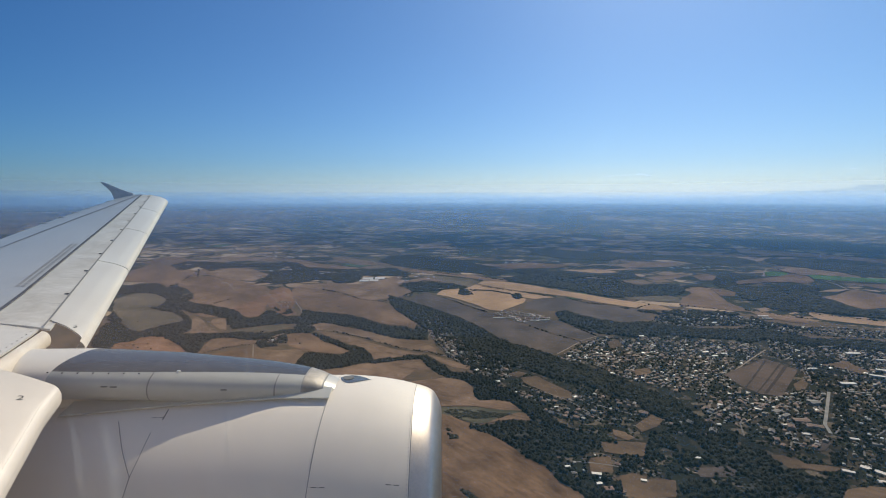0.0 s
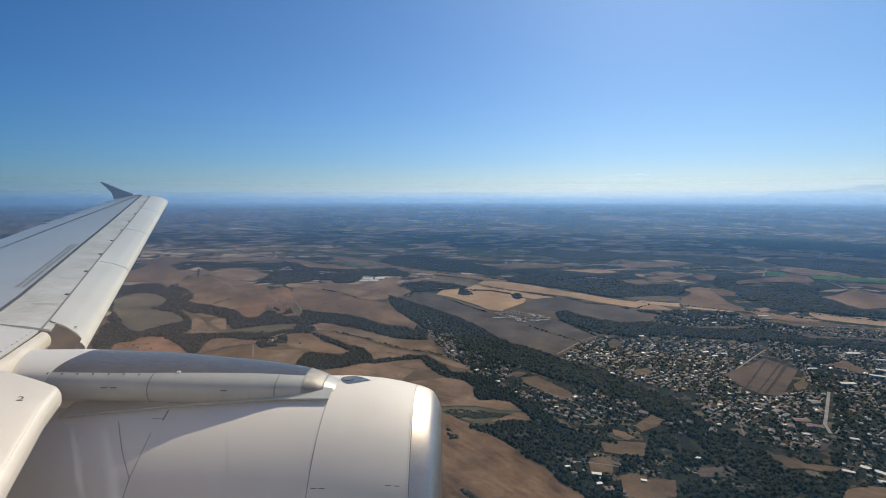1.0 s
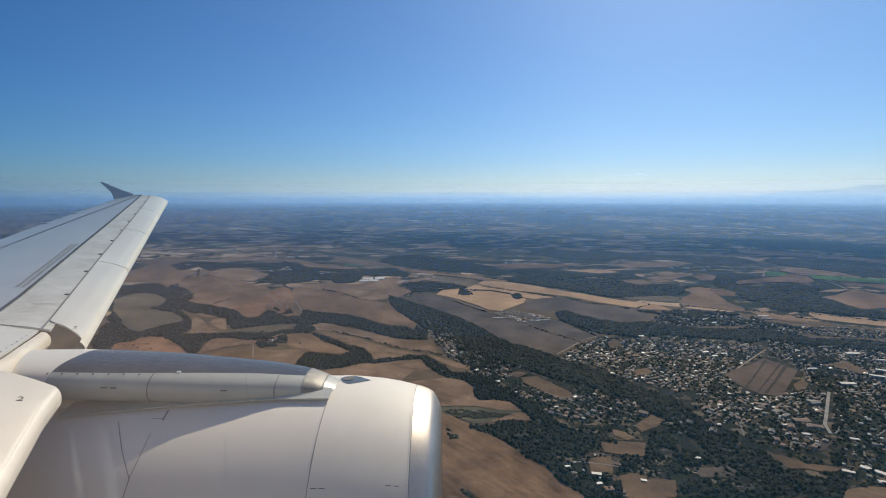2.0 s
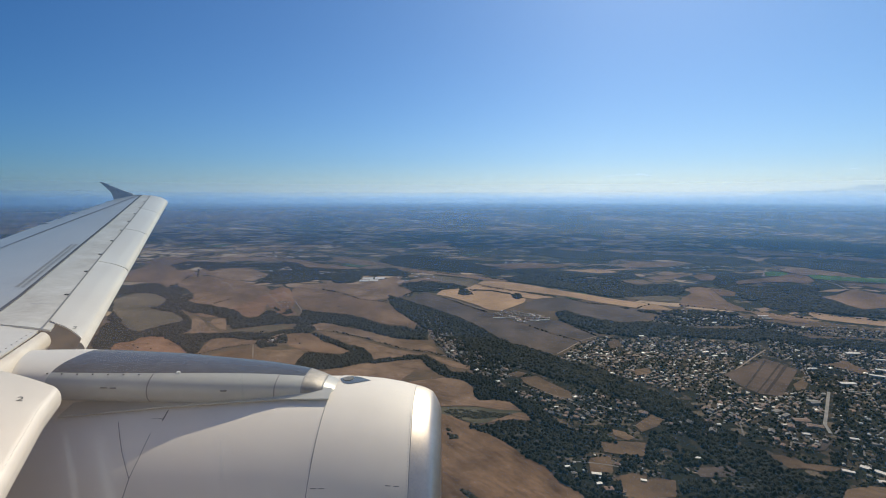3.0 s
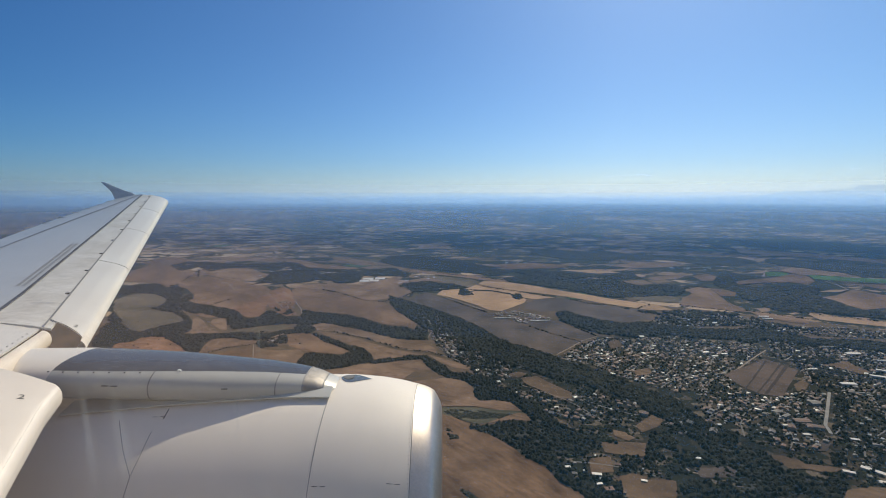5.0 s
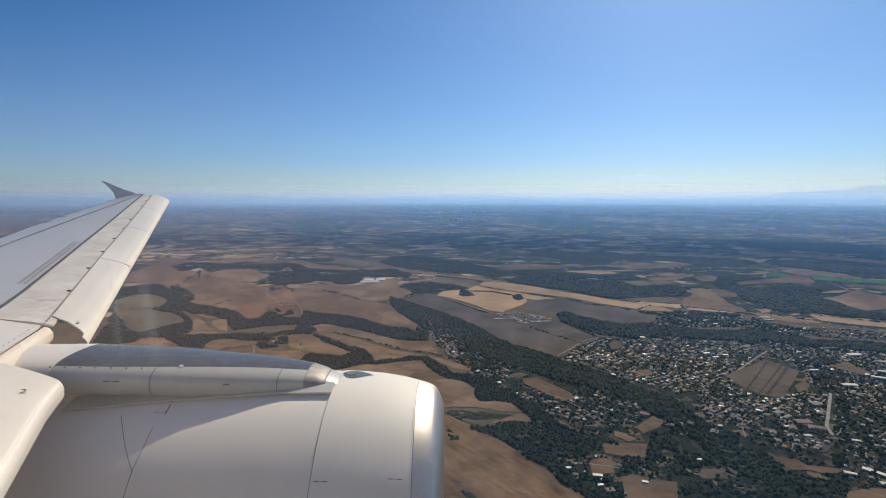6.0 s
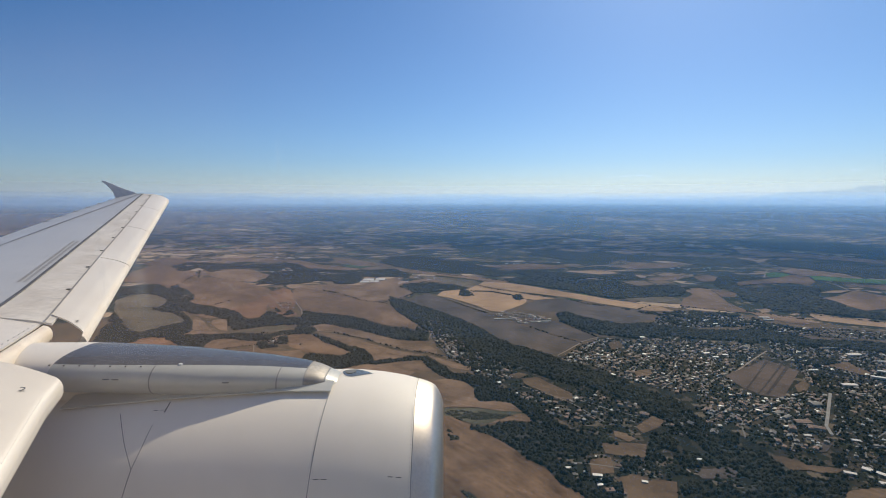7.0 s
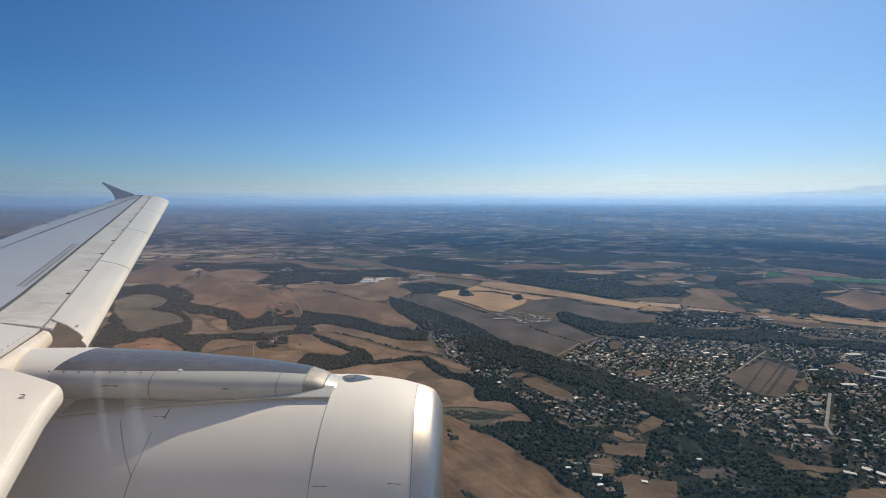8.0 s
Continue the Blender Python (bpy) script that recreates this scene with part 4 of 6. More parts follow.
field([(-1163, 2558), (-1118, 2689), (-1092, 2845), (-1083, 2961), (-1005, 2779), (-942, 2567), (-923, 2418), (-977, 2390), (-1043, 2462)], "red", "reddish clay clearing beside the wood")
field([(-1078, 2946), (-1081, 3073), (-1054, 3189), (-984, 3120), (-904, 2939), (-826, 2701), (-802, 2561), (-847, 2551), (-927, 2592), (-1007, 2765)], "red", "reddish clay field by the ruined farm")
field([(-880, 2516), (-851, 2563), (-786, 2547), (-745, 2458), (-780, 2415), (-841, 2443)], "red", "small reddish clearing beside the wood")
field([(-1253, 2417), (-1204, 2379), (-1130, 2284), (-1042, 2154), (-980, 2096), (-1077, 2089), (-1150, 2056), (-1124, 2107), (-1151, 2200)], "tan", "small straw field in a bend of the wood")
field([(-1119, 2342), (-1076, 2382), (-1005, 2237), (-963, 2135), (-1006, 2165), (-1091, 2264)], "tan", "small straw field beside the stream trees")
field([(-1256, 2456), (-1230, 2511), (-1158, 2500), (-1096, 2406), (-1142, 2367), (-1204, 2392)], "brown", "narrow brown field between the woods")
field([(-941, 2114), (-857, 2186), (-749, 2249), (-703, 2204), (-715, 2143), (-812, 2101)], "olive", "narrow olive meadow by the lane")
field([(-749, 2029), (-754, 2083), (-690, 2107), (-668, 2046), (-680, 2002)], "tan", "small straw field above the farm")
field([(-977, 1948), (-960, 1996), (-839, 2016), (-785, 1975), (-744, 1938), (-756, 1922), (-845, 1867), (-889, 1813), (-915, 1787), (-959, 1885)], "brown", "brown field above the row of bushes")
field([(-907, 1749), (-855, 1794), (-796, 1855), (-754, 1893), (-661, 1648), (-857, 1649)], "brown", "straw field below the row of bushes")
field([(-745, 1893), (-687, 1855), (-620, 1851), (-564, 1868), (-521, 1810), (-522, 1741), (-521, 1655), (-645, 1630)], "tan", "pale field with drilled rows by the farm")
field([(-672, 2072), (-630, 2112), (-567, 2081), (-491, 1998), (-404, 1917), (-326, 1866), (-349, 1824), (-413, 1806), (-504, 1825), (-540, 1846), (-613, 1912), (-654, 1972)], "brown", "brown field between two wooded banks")
field([(-968, 3103), (-955, 3230), (-774, 3107), (-636, 2998), (-474, 2822), (-345, 2734), (-285, 2648), (-221, 2483), (-163, 2318), (-122, 2212), (-126, 2144), (-177, 2189), (-244, 2209), (-334, 2295), (-429, 2380), (-524, 2436), (-652, 2490), (-715, 2526), (-782, 2646), (-867, 2804)], "brown", "dry brown field above the wooded bank")
field([(-986, 3139), (-943, 3325), (-761, 3375), (-556, 3318), (-322, 3296), (-211, 3131), (-186, 3014), (-241, 2870), (-306, 2855), (-403, 2784), (-471, 2802), (-644, 3036), (-780, 3130), (-955, 3230)], "tan", "straw coloured field below the white sheds")
field([(-579, 3363), (-425, 3519), (-339, 3742), (-300, 3635), (-325, 3408), (-299, 3295), (-514, 3296)], "tan", "straw field beside the white sheds")
field([(-318, 3340), (-222, 3543), (-123, 3644), (-29, 3558), (-8, 3425), (-138, 3495), (-241, 3341), (-272, 3249)], "tan", "straw strip above the hedge")
field([(-271, 3766), (-104, 3741), (67, 3615), (220, 3502), (260, 3390), (203, 3224), (116, 3223), (31, 3350), (-50, 3562)], "olive", "dull green meadow above the stubble")
field([(-482, 4244), (-156, 3950), (71, 3824), (319, 3611), (485, 3452), (416, 3377), (229, 3526), (-17, 3738), (-290, 3903)], "tan", "long straw strip beyond the meadow")
field([(-606, 2159), (-597, 2273), (-541, 2262), (-421, 2185), (-304, 2087), (-223, 2019), (-98, 1978), (-27, 1874), (-26, 1811), (-95, 1840), (-188, 1895), (-290, 1991), (-397, 2061), (-486, 2135)], "tan", "brown strip above the long track")
field([(-561, 2134), (-481, 2109), (-393, 2036), (-305, 1961), (-185, 1868), (-72, 1804), (-4, 1750), (56, 1691), (109, 1645), (85, 1630), (31, 1653), (-12, 1713), (-55, 1788), (-131, 1790), (-212, 1762), (-257, 1755), (-285, 1833), (-322, 1895), (-401, 1955), (-491, 2049)], "tan", "long straw field falling to the village")
field([(-423, 1593), (-329, 1695), (-273, 1723), (-173, 1741), (-91, 1760), (-49, 1717), (-28, 1667), (-46, 1628), (-95, 1631), (-116, 1581), (-162, 1448), (-318, 1454)], "tan", "pale field behind the engine cowl")
field([(236, 3328), (289, 3456), (455, 3376), (626, 3244), (769, 3057), (903, 2912), (1022, 2771), (1111, 2673), (1169, 2648), (1190, 2585), (1204, 2536), (1083, 2530), (1032, 2567), (951, 2642), (855, 2754), (730, 2897), (584, 3019), (471, 3086), (354, 3172)], "stubble", "long pale harvested stubble field along the wood")
field([(-41, 2943), (-7, 3087), (103, 3158), (119, 2995), (219, 3077), (306, 3058), (369, 2991), (440, 2948), (489, 2831), (450, 2712), (356, 2582), (301, 2523), (245, 2552), (189, 2651), (116, 2759), (37, 2874)], "stubble", "pale stubble field beside the ploughed slope")
field([(139, 3139), (223, 3307), (352, 3153), (468, 3068), (581, 2966), (663, 2870), (532, 2830), (474, 2883), (407, 3012), (310, 3096), (221, 3118), (145, 3035)], "stubble", "pale stubble strip beside the copse")
field([(-199, 2749), (-166, 2914), (-99, 3027), (-7, 2862), (111, 2652), (223, 2506), (277, 2466), (236, 2401), (167, 2336), (119, 2300), (46, 2431), (-42, 2565), (-124, 2722)], "plough", "grey brown ploughed field on the slope")
field([(146, 2313), (244, 2424), (296, 2382), (360, 2255), (442, 2139), (516, 2032), (568, 1978), (503, 1890), (427, 1801), (386, 1799), (341, 1857), (285, 1923), (239, 2013), (208, 2111), (172, 2221)], "plough", "bare grey ploughed field above the valley")
field([(379, 2274), (525, 2336), (552, 2264), (602, 2155), (658, 2044), (600, 1993), (540, 2030), (484, 2102), (426, 2185)], "plough", "dull ploughed strip beside the compound")
field([(448, 2663), (528, 2813), (656, 2871), (743, 2817), (822, 2697), (946, 2628), (1048, 2517), (1068, 2447), (980, 2337), (867, 2269), (767, 2290), (695, 2414), (629, 2489), (514, 2498), (442, 2558)], "plough", "grey ploughed field above the dark wood")
field([(1130, 2975), (1279, 2918), (1404, 2880), (1343, 2746), (1168, 2735), (1046, 2838)], "olive", "dull brown clearing beside the wood")
field([(1296, 2649), (1413, 2865), (1532, 2989), (1562, 3120), (1682, 3206), (1715, 3121), (1664, 2926), (1615, 2750), (1609, 2608), (1595, 2498), (1519, 2517), (1415, 2599)], "tan", "straw hillside field across the valley")
field([(1727, 3143), (1792, 3103), (1813, 3004), (1737, 2887), (1665, 2910)], "brown", "small brown field on the far slope")
field([(1593, 2551), (1692, 2468), (1748, 2416), (1757, 2351), (1713, 2255), (1647, 2281), (1613, 2351), (1581, 2408)], "tan", "long straw field above the village")
field([(1857, 2472), (1928, 2437), (1991, 2375), (2092, 2301), (2230, 2221), (2152, 2141), (1993, 2218), (1900, 2264), (1822, 2335)], "stubble", "long pale strip field above the trees")
field([(2212, 2866), (2391, 2947), (2593, 3089), (2631, 3048), (2657, 2938), (2804, 2809), (2526, 2524), (2326, 2564), (2196, 2517), (2195, 2625), (2254, 2796)], "tan", "bright straw field on the far slope")
field([(2560, 3886), (2661, 3915), (2709, 3815), (2595, 3689), (2467, 3702)], "green", "small irrigated green crop field")
field([(2791, 3723), (2925, 3672), (3077, 3552), (3452, 3470), (3254, 3268), (2939, 3389), (2810, 3475), (2703, 3548)], "green", "long irrigated green crop strip")
field([(2057, 3430), (2233, 3520), (2482, 3648), (2714, 3784), (2734, 3645), (2637, 3449), (2475, 3295), (2433, 3398), (2230, 3389), (2020, 3328)], "brown", "brown field beside the green crop")
field([(2763, 4026), (2973, 4165), (3068, 4034), (3136, 3774), (3106, 3610), (2968, 3673), (2812, 3751), (2709, 3815)], "tan", "straw field by the winding lane")
field([(2360, 3051), (2485, 3112), (2598, 3108), (2484, 3042)], "stubble", "small pale clearing by the lane")
field([(2795, 3358), (2976, 3298), (3214, 3227), (3045, 3054), (2821, 3123)], "brown", "brown strip field across far valley")
field([(3421, 5744), (3637, 5566), (3798, 5338), (3977, 5168), (4068, 4914), (4455, 4496), (4217, 4253), (3833, 4627), (3706, 4886), (3458, 5020), (3200, 5266)], "tan", "long straw strip on the far plain")
field([(1882, 3676), (2046, 3784), (2046, 3641), (1936, 3486), (1850, 3492)], "brown", "brown clearing in the far wood")
field([(1491, 3607), (1716, 3734), (1863, 3725), (1730, 3580), (1519, 3477)], "tan", "straw clearing among far woods")
field([(1420, 4286), (1811, 4522), (2169, 4450), (1980, 4210), (1615, 4149)], "tan", "straw field among far woods")
field([(949, 3974), (1254, 4067), (1423, 3908), (1224, 3823)], "stubble", "pale field among far woods")
field([(744, 3915), (858, 3874), (929, 3704), (850, 3640), (745, 3757)], "tan", "small pale clearing in far woods")
field([(378, 4291), (812, 4495), (1121, 4281), (926, 4076), (547, 4065)], "brown", "brown strip among far woods")
field([(-1122, 4876), (-777, 4666), (-470, 4321), (-716, 4296), (-957, 4492)], "tan", "straw strip between far woods")
field([(-2541, 5066), (-2181, 4911), (-1721, 4896), (-1438, 4707), (-1588, 4512), (-2089, 4703)], "tan", "straw strip on the far rise")
field([(-1607, 4893), (-1382, 4704), (-1088, 4389), (-917, 4304), (-681, 4078), (-858, 4021), (-1114, 4109), (-1351, 4421)], "brown", "dull brown field on the far rise")
field([(-2772, 4484), (-2749, 4912), (-2378, 4681), (-2289, 4353), (-2563, 4305)], "brown", "brown field on the far rise")
field([(-329, 6196), (-31, 6669), (117, 6341), (40, 5778), (-259, 5763)], "tan", "pale field on the far plain")
field([(-7, 1548), (33, 1553), (74, 1520), (94, 1465), (90, 1404), (108, 1371), (158, 1379), (192, 1362), (208, 1323), (214, 1297), (150, 1309), (89, 1335), (25, 1334), (-132, 1315), (-149, 1497)], "tan", "straw field behind the scrub strip")
field([(-132, 1315), (73, 1327), (135, 1312), (214, 1301), (218, 1283), (175, 1265), (126, 1227), (85, 1220), (24, 1267), (-129, 1287)], "rough", "dull green strip of rough grass")
field([(93, 1214), (124, 1234), (171, 1276), (210, 1290), (230, 1265), (234, 1239), (188, 1248), (142, 1237)], "tan", "small straw tongue between trees")
field([(-222, 1293), (-37, 1290), (24, 1264), (70, 1217), (94, 1185), (119, 1155), (144, 1126), (166, 1092), (186, 1055), (207, 1032), (224, 1020), (229, 989), (237, 967), (251, 947), (271, 938), (277, 919), (271, 868), (-195, 868)], "bare", "broad bare brown field with harvest lines")
field([(253, 1548), (307, 1559), (327, 1514), (356, 1468), (386, 1425), (375, 1382), (333, 1390), (294, 1448), (259, 1495)], "paddock", "straw field strip beside village lane")
field([(210, 1580), (254, 1603), (281, 1581), (242, 1548)], "paddock", "small straw paddock by the wood")
field([(496, 1218), (559, 1277), (606, 1275), (549, 1209), (499, 1182)], "paddock", "straw paddock with a dark lane")
field([(382, 1134), (432, 1137), (486, 1128), (460, 1066), (409, 1074), (374, 1086)], "paddock", "brown paddock between gardens")
field([(329, 1057), (381, 1068), (366, 1002), (315, 994)], "paddock", "bare brown garden plot")
field([(431, 1198), (457, 1183), (471, 1154), (449, 1140), (424, 1168)], "paddock", "small straw paddock among trees")
field([(361, 980), (406, 997), (434, 979), (482, 965), (458, 906), (361, 904), (363, 946)], "paddock", "terraced brown plots below gardens")
field([(644, 1629), (722, 1667), (698, 1601), (642, 1573)], "paddock", "small straw plot in village")
field([(668, 1958), (724, 1986), (713, 1915), (655, 1864)], "paddock", "dry straw plot below the houses")
field([(936, 1592), (1168, 1742), (1205, 1621), (1075, 1483), (1006, 1407), (952, 1426), (934, 1495)], "clay", "dull brown ploughed plot with dark strips by the village")
field([(1108, 1505), (1165, 1544), (1158, 1507), (1117, 1464), (1081, 1452)], "paddock", "small ochre yard by the plot")
field([(1311, 1664), (1387, 1711), (1441, 1703), (1423, 1652), (1426, 1610), (1417, 1577), (1377, 1569), (1367, 1613), (1339, 1650)], "paddock", "dry grass strip by the halls")
field([(741, 1063), (768, 1060), (787, 1041), (800, 1025), (832, 1018), (861, 1006), (837, 994), (802, 995), (786, 1006), (750, 1006), (737, 1024)], "paddock", "dry straw plot below the houses")
field([(852, 1100), (911, 1130), (921, 1116), (879, 1079), (853, 1079)], "plough", "dry olive paddock by the houses")
field([(770, 902), (809, 930), (862, 940), (888, 933), (957, 920), (907, 869), (748, 874)], "paddock", "reddish bare plot below the houses")
field([(542, 1010), (625, 1021), (634, 992), (598, 976), (540, 977)], "plough", "bare yard with rubble rows")
field([(997, 1632), (1006, 1637), (1136, 1713), (1131, 1719)], "dark", "dark ploughed strip in the village plot")
field([(940, 1481), (939, 1472), (1159, 1712), (1159, 1724)], "dark", "dark ploughed strip in the village plot")
field([(946, 1435), (948, 1431), (1192, 1682), (1193, 1694)], "dark", "dark ploughed strip in the village plot")
field([(968, 1432), (975, 1428), (1205, 1665), (1205, 1682)], "dark", "broad dark ploughed strip in the village plot")

# woods, belts and rows of trees
wood([(-2082, 3150), (-2095, 3251), (-2065, 3326), (-1944, 3351), (-1824, 3213), (-1793, 3287), (-1704, 3191), (-1600, 2980), (-1511, 2779), (-1559, 2946), (-1539, 2988), (-1466, 2837), (-1449, 2711), (-1370, 2673), (-1265, 2647), (-1167, 2601), (-1053, 2488), (-944, 2344), (-908, 2394), (-918, 2541), (-857, 2491), (-785, 2403), (-706, 2392), (-661, 2254), (-752, 2259), (-821, 2229), (-886, 2196), (-933, 2153), (-985, 2216), (-1055, 2358), (-1178, 2431), (-1274, 2480), (-1374, 2532), (-1396, 2492), (-1458, 2499), (-1538, 2561), (-1535, 2662), (-1562, 2761), (-1656, 2876), (-1786, 2983), (-1936, 3011), (-1972, 2958)], "dense dark green wood of low trees", seed=101)
wood([(-1410, 1945), (-1558, 2199), (-1572, 2277), (-1546, 2299), (-1424, 2167), (-1332, 2104), (-1301, 2178), (-1261, 2245), (-1235, 2297), (-1294, 2392), (-1384, 2470), (-1355, 2497), (-1272, 2404), (-1188, 2272), (-1126, 2141), (-1128, 2079), (-1159, 2037), (-1236, 2046), (-1274, 2030), (-1273, 1971), (-1320, 1954), (-1317, 1898), (-1309, 1801)], "dense dark green wood of low trees", seed=102)
wood([(-1619, 2327), (-1702, 2484), (-1646, 2430), (-1533, 2300), (-1534, 2260)], "dense dark green wood of low trees", seed=103)
wood([(-1174, 2021), (-1144, 2054), (-1060, 2078), (-960, 2075), (-869, 2090), (-761, 2062), (-711, 2132), (-633, 2156), (-608, 2103), (-693, 2077), (-739, 2001), (-798, 1972), (-910, 2016), (-959, 1994), (-964, 1937), (-935, 1845), (-937, 1798), (-962, 1805), (-1050, 1913), (-1120, 1980)], "dense dark green wood of low trees", seed=104)
wood([(-743, 2543), (-702, 2511), (-646, 2464), (-520, 2413), (-396, 2348), (-329, 2263), (-241, 2188), (-162, 2160), (-122, 2125), (-116, 2191), (-69, 2092), (-61, 1990), (-127, 1993), (-199, 2017), (-278, 2075), (-364, 2152), (-480, 2223), (-570, 2271), (-615, 2223), (-622, 2138), (-668, 2173), (-679, 2320)], "dense dark green wood of low trees", seed=105)
wood([(-574, 2105), (-487, 2030), (-397, 1937), (-319, 1879), (-291, 1845), (-256, 1759), (-271, 1714), (-326, 1681), (-360, 1655), (-415, 1640), (-476, 1648), (-515, 1636), (-523, 1745), (-518, 1800), (-478, 1808), (-389, 1791), (-349, 1828), (-403, 1899), (-494, 1979)], "dense dark green wood of low trees", seed=106)
wood([(-276, 1720), (-195, 1759), (-114, 1786), (-67, 1787), (-28, 1718), (8, 1656), (30, 1591), (-11, 1581), (-39, 1636), (-81, 1749), (-172, 1732), (-250, 1702)], "dense dark green wood of low trees", seed=107)
wood([(-330, 2948), (-263, 2856), (-138, 2694), (17, 2489), (125, 2311), (200, 2098), (264, 1934), (351, 1847), (416, 1754), (449, 1682), (499, 1649), (551, 1571), (591, 1529), (611, 1445), (651, 1410), (681, 1375), (673, 1311), (617, 1234), (571, 1270), (555, 1346), (527, 1400), (482, 1415), (454, 1465), (403, 1504), (349, 1539), (296, 1603), (236, 1650), (177, 1744), (110, 1837), (37, 1958), (-34, 2075), (-100, 2193), (-162, 2341), (-249, 2536), (-297, 2709)], "dense dark wood along the valley", seed=108)
wood([(571, 1270), (617, 1234), (673, 1311), (683, 1253), (692, 1188), (729, 1166), (688, 1104), (734, 1077), (736, 1037), (747, 999), (758, 978), (729, 938), (673, 897), (552, 896), (641, 962), (640, 983), (627, 1005), (617, 1071), (606, 1152), (596, 1225)], "dense dark wood along the lower valley", seed=109)
wood([(63, 1201), (110, 1210), (157, 1234), (201, 1235), (233, 1232), (230, 1266), (220, 1298), (196, 1359), (157, 1376), (102, 1380), (93, 1449), (89, 1494), (65, 1531), (11, 1555), (-11, 1591), (30, 1601), (87, 1591), (139, 1541), (182, 1447), (196, 1395), (238, 1370), (269, 1316), (300, 1247), (325, 1201), (362, 1170), (358, 1109), (336, 1082), (291, 1067), (259, 1070), (255, 1036), (264, 1003), (269, 975), (297, 955), (316, 929), (291, 899), (276, 899), (276, 923), (253, 944), (238, 972), (227, 1010), (208, 1036), (187, 1059), (166, 1097), (144, 1129), (119, 1158), (86, 1182)], "dense dark wood below the lane", seed=110)
wood([(-6, 1307), (72, 1309), (148, 1290), (192, 1276), (159, 1258), (120, 1227), (82, 1224), (24, 1271)], "low dark scrub strip across the field", seed=111, size=(1.2, 2.6), fill=0.62)
wood([(3, 1194), (17, 1194), (23, 1176), (8, 1179)], "small thicket standing in bare field", seed=112, size=(1.6, 3.0))
wood([(8, 1167), (31, 1161), (38, 1137), (16, 1138)], "small thicket standing in bare field", seed=113, size=(1.6, 3.0))
wood([(32, 934), (52, 926), (72, 897), (57, 894)], "low scrub patch standing in bare field", seed=114, size=(1.6, 3.0))
wood([(575, 2460), (632, 2502), (670, 2426), (748, 2313), (827, 2233), (950, 2277), (1029, 2214), (1187, 2171), (1303, 2151), (1423, 2181), (1505, 2080), (1548, 2006), (1672, 1986), (1795, 1946), (1999, 1895), (1889, 1787), (1705, 1845), (1593, 1888), (1482, 1918), (1392, 1952), (1331, 1999), (1242, 1932), (1183, 1988), (1056, 2014), (957, 2056), (819, 2013), (738, 2053), (673, 2074), (611, 2209), (558, 2313)], "dense dark green wood of low trees", seed=115)
wood([(1297, 1785), (1355, 1750), (1469, 1762), (1401, 1694), (1290, 1662), (1258, 1694)], "shady trees between village houses", seed=116)
wood([(759, 976), (784, 971), (813, 964), (810, 937), (771, 897), (701, 898), (724, 938)], "rounded dark grove below the houses", seed=117)
wood([(530, 1107), (592, 1077), (604, 1047), (548, 1016), (522, 1026), (522, 1065)], "garden trees among paddocks", seed=118, fill=0.8)
wood([(517, 1178), (565, 1175), (541, 1080), (490, 1052), (488, 1109)], "garden trees among paddocks", seed=119, fill=0.7)
wood([(448, 897), (504, 964), (590, 962), (583, 930), (541, 896)], "garden trees below the yard", seed=120, fill=0.85)
wood([(408, 1071), (444, 1063), (411, 997), (381, 1010)], "garden trees among paddocks", seed=121)
wood([(478, 1109), (490, 1082), (460, 998), (442, 1021)], "garden trees among paddocks", seed=122, fill=0.8)
wood([(400, 1165), (416, 1151), (415, 1129), (382, 1134)], "garden trees among paddocks", seed=123, material=SCRUB)
wood([(315, 976), (368, 966), (350, 899), (302, 899)], "garden trees among paddocks", seed=124, fill=0.7)
wood([(1272, 1613), (1334, 1596), (1216, 1449), (1165, 1445), (1187, 1534), (1236, 1616)], "shady trees between the halls", seed=125, fill=0.75)
wood([(1200, 1450), (1216, 1427), (1057, 1237), (983, 1185)], "shady trees beside the wide road", seed=126, fill=0.8)
wood([(885, 1071), (910, 1070), (881, 1018), (851, 1012)], "shady trees beside the gardens", seed=127, fill=0.8)
wood([(1528, 2391), (1526, 2301), (1608, 2226), (1670, 2169), (1628, 2114), (1525, 2180), (1433, 2238)], "trees among the upper houses", seed=128, fill=0.6)
wood([(100, 3079), (141, 3186), (164, 3059), (185, 2940), (122, 2904), (93, 2960)], "small copse between stubble fields", seed=129)
wood([(422, 2966), (479, 3021), (475, 2868), (440, 2814), (414, 2863)], "small copse between stubble fields", seed=130)
wood([(-1372, 3890), (-1321, 4012), (-1111, 3928), (-914, 3862), (-725, 3811), (-611, 3683), (-595, 3459), (-627, 3395), (-747, 3402), (-793, 3484), (-911, 3503), (-995, 3370), (-1092, 3307), (-1227, 3362), (-1279, 3294), (-1274, 3437)], "dense dark green wood of low trees", seed=131)
wood([(-2426, 4518), (-2178, 4545), (-1845, 4377), (-1458, 4435), (-1299, 4332), (-1369, 4160), (-1671, 4193), (-1811, 4070), (-1862, 3897), (-2118, 4212)], "far dark belt of woodland", seed=132)
wood([(-1504, 4577), (-1296, 4407), (-1153, 4163), (-968, 4095), (-671, 4018), (-446, 4095), (-286, 3857), (-262, 3646), (-403, 3696), (-574, 3688), (-731, 3843), (-1028, 3957), (-1224, 4000)], "far dark belt of woodland", seed=133)
wood([(-550, 5064), (-262, 5150), (33, 4731), (332, 4344), (530, 3939), (412, 3697), (162, 3874), (-112, 4030), (-411, 4221), (-604, 4576)], "far dark belt of woodland", seed=134)
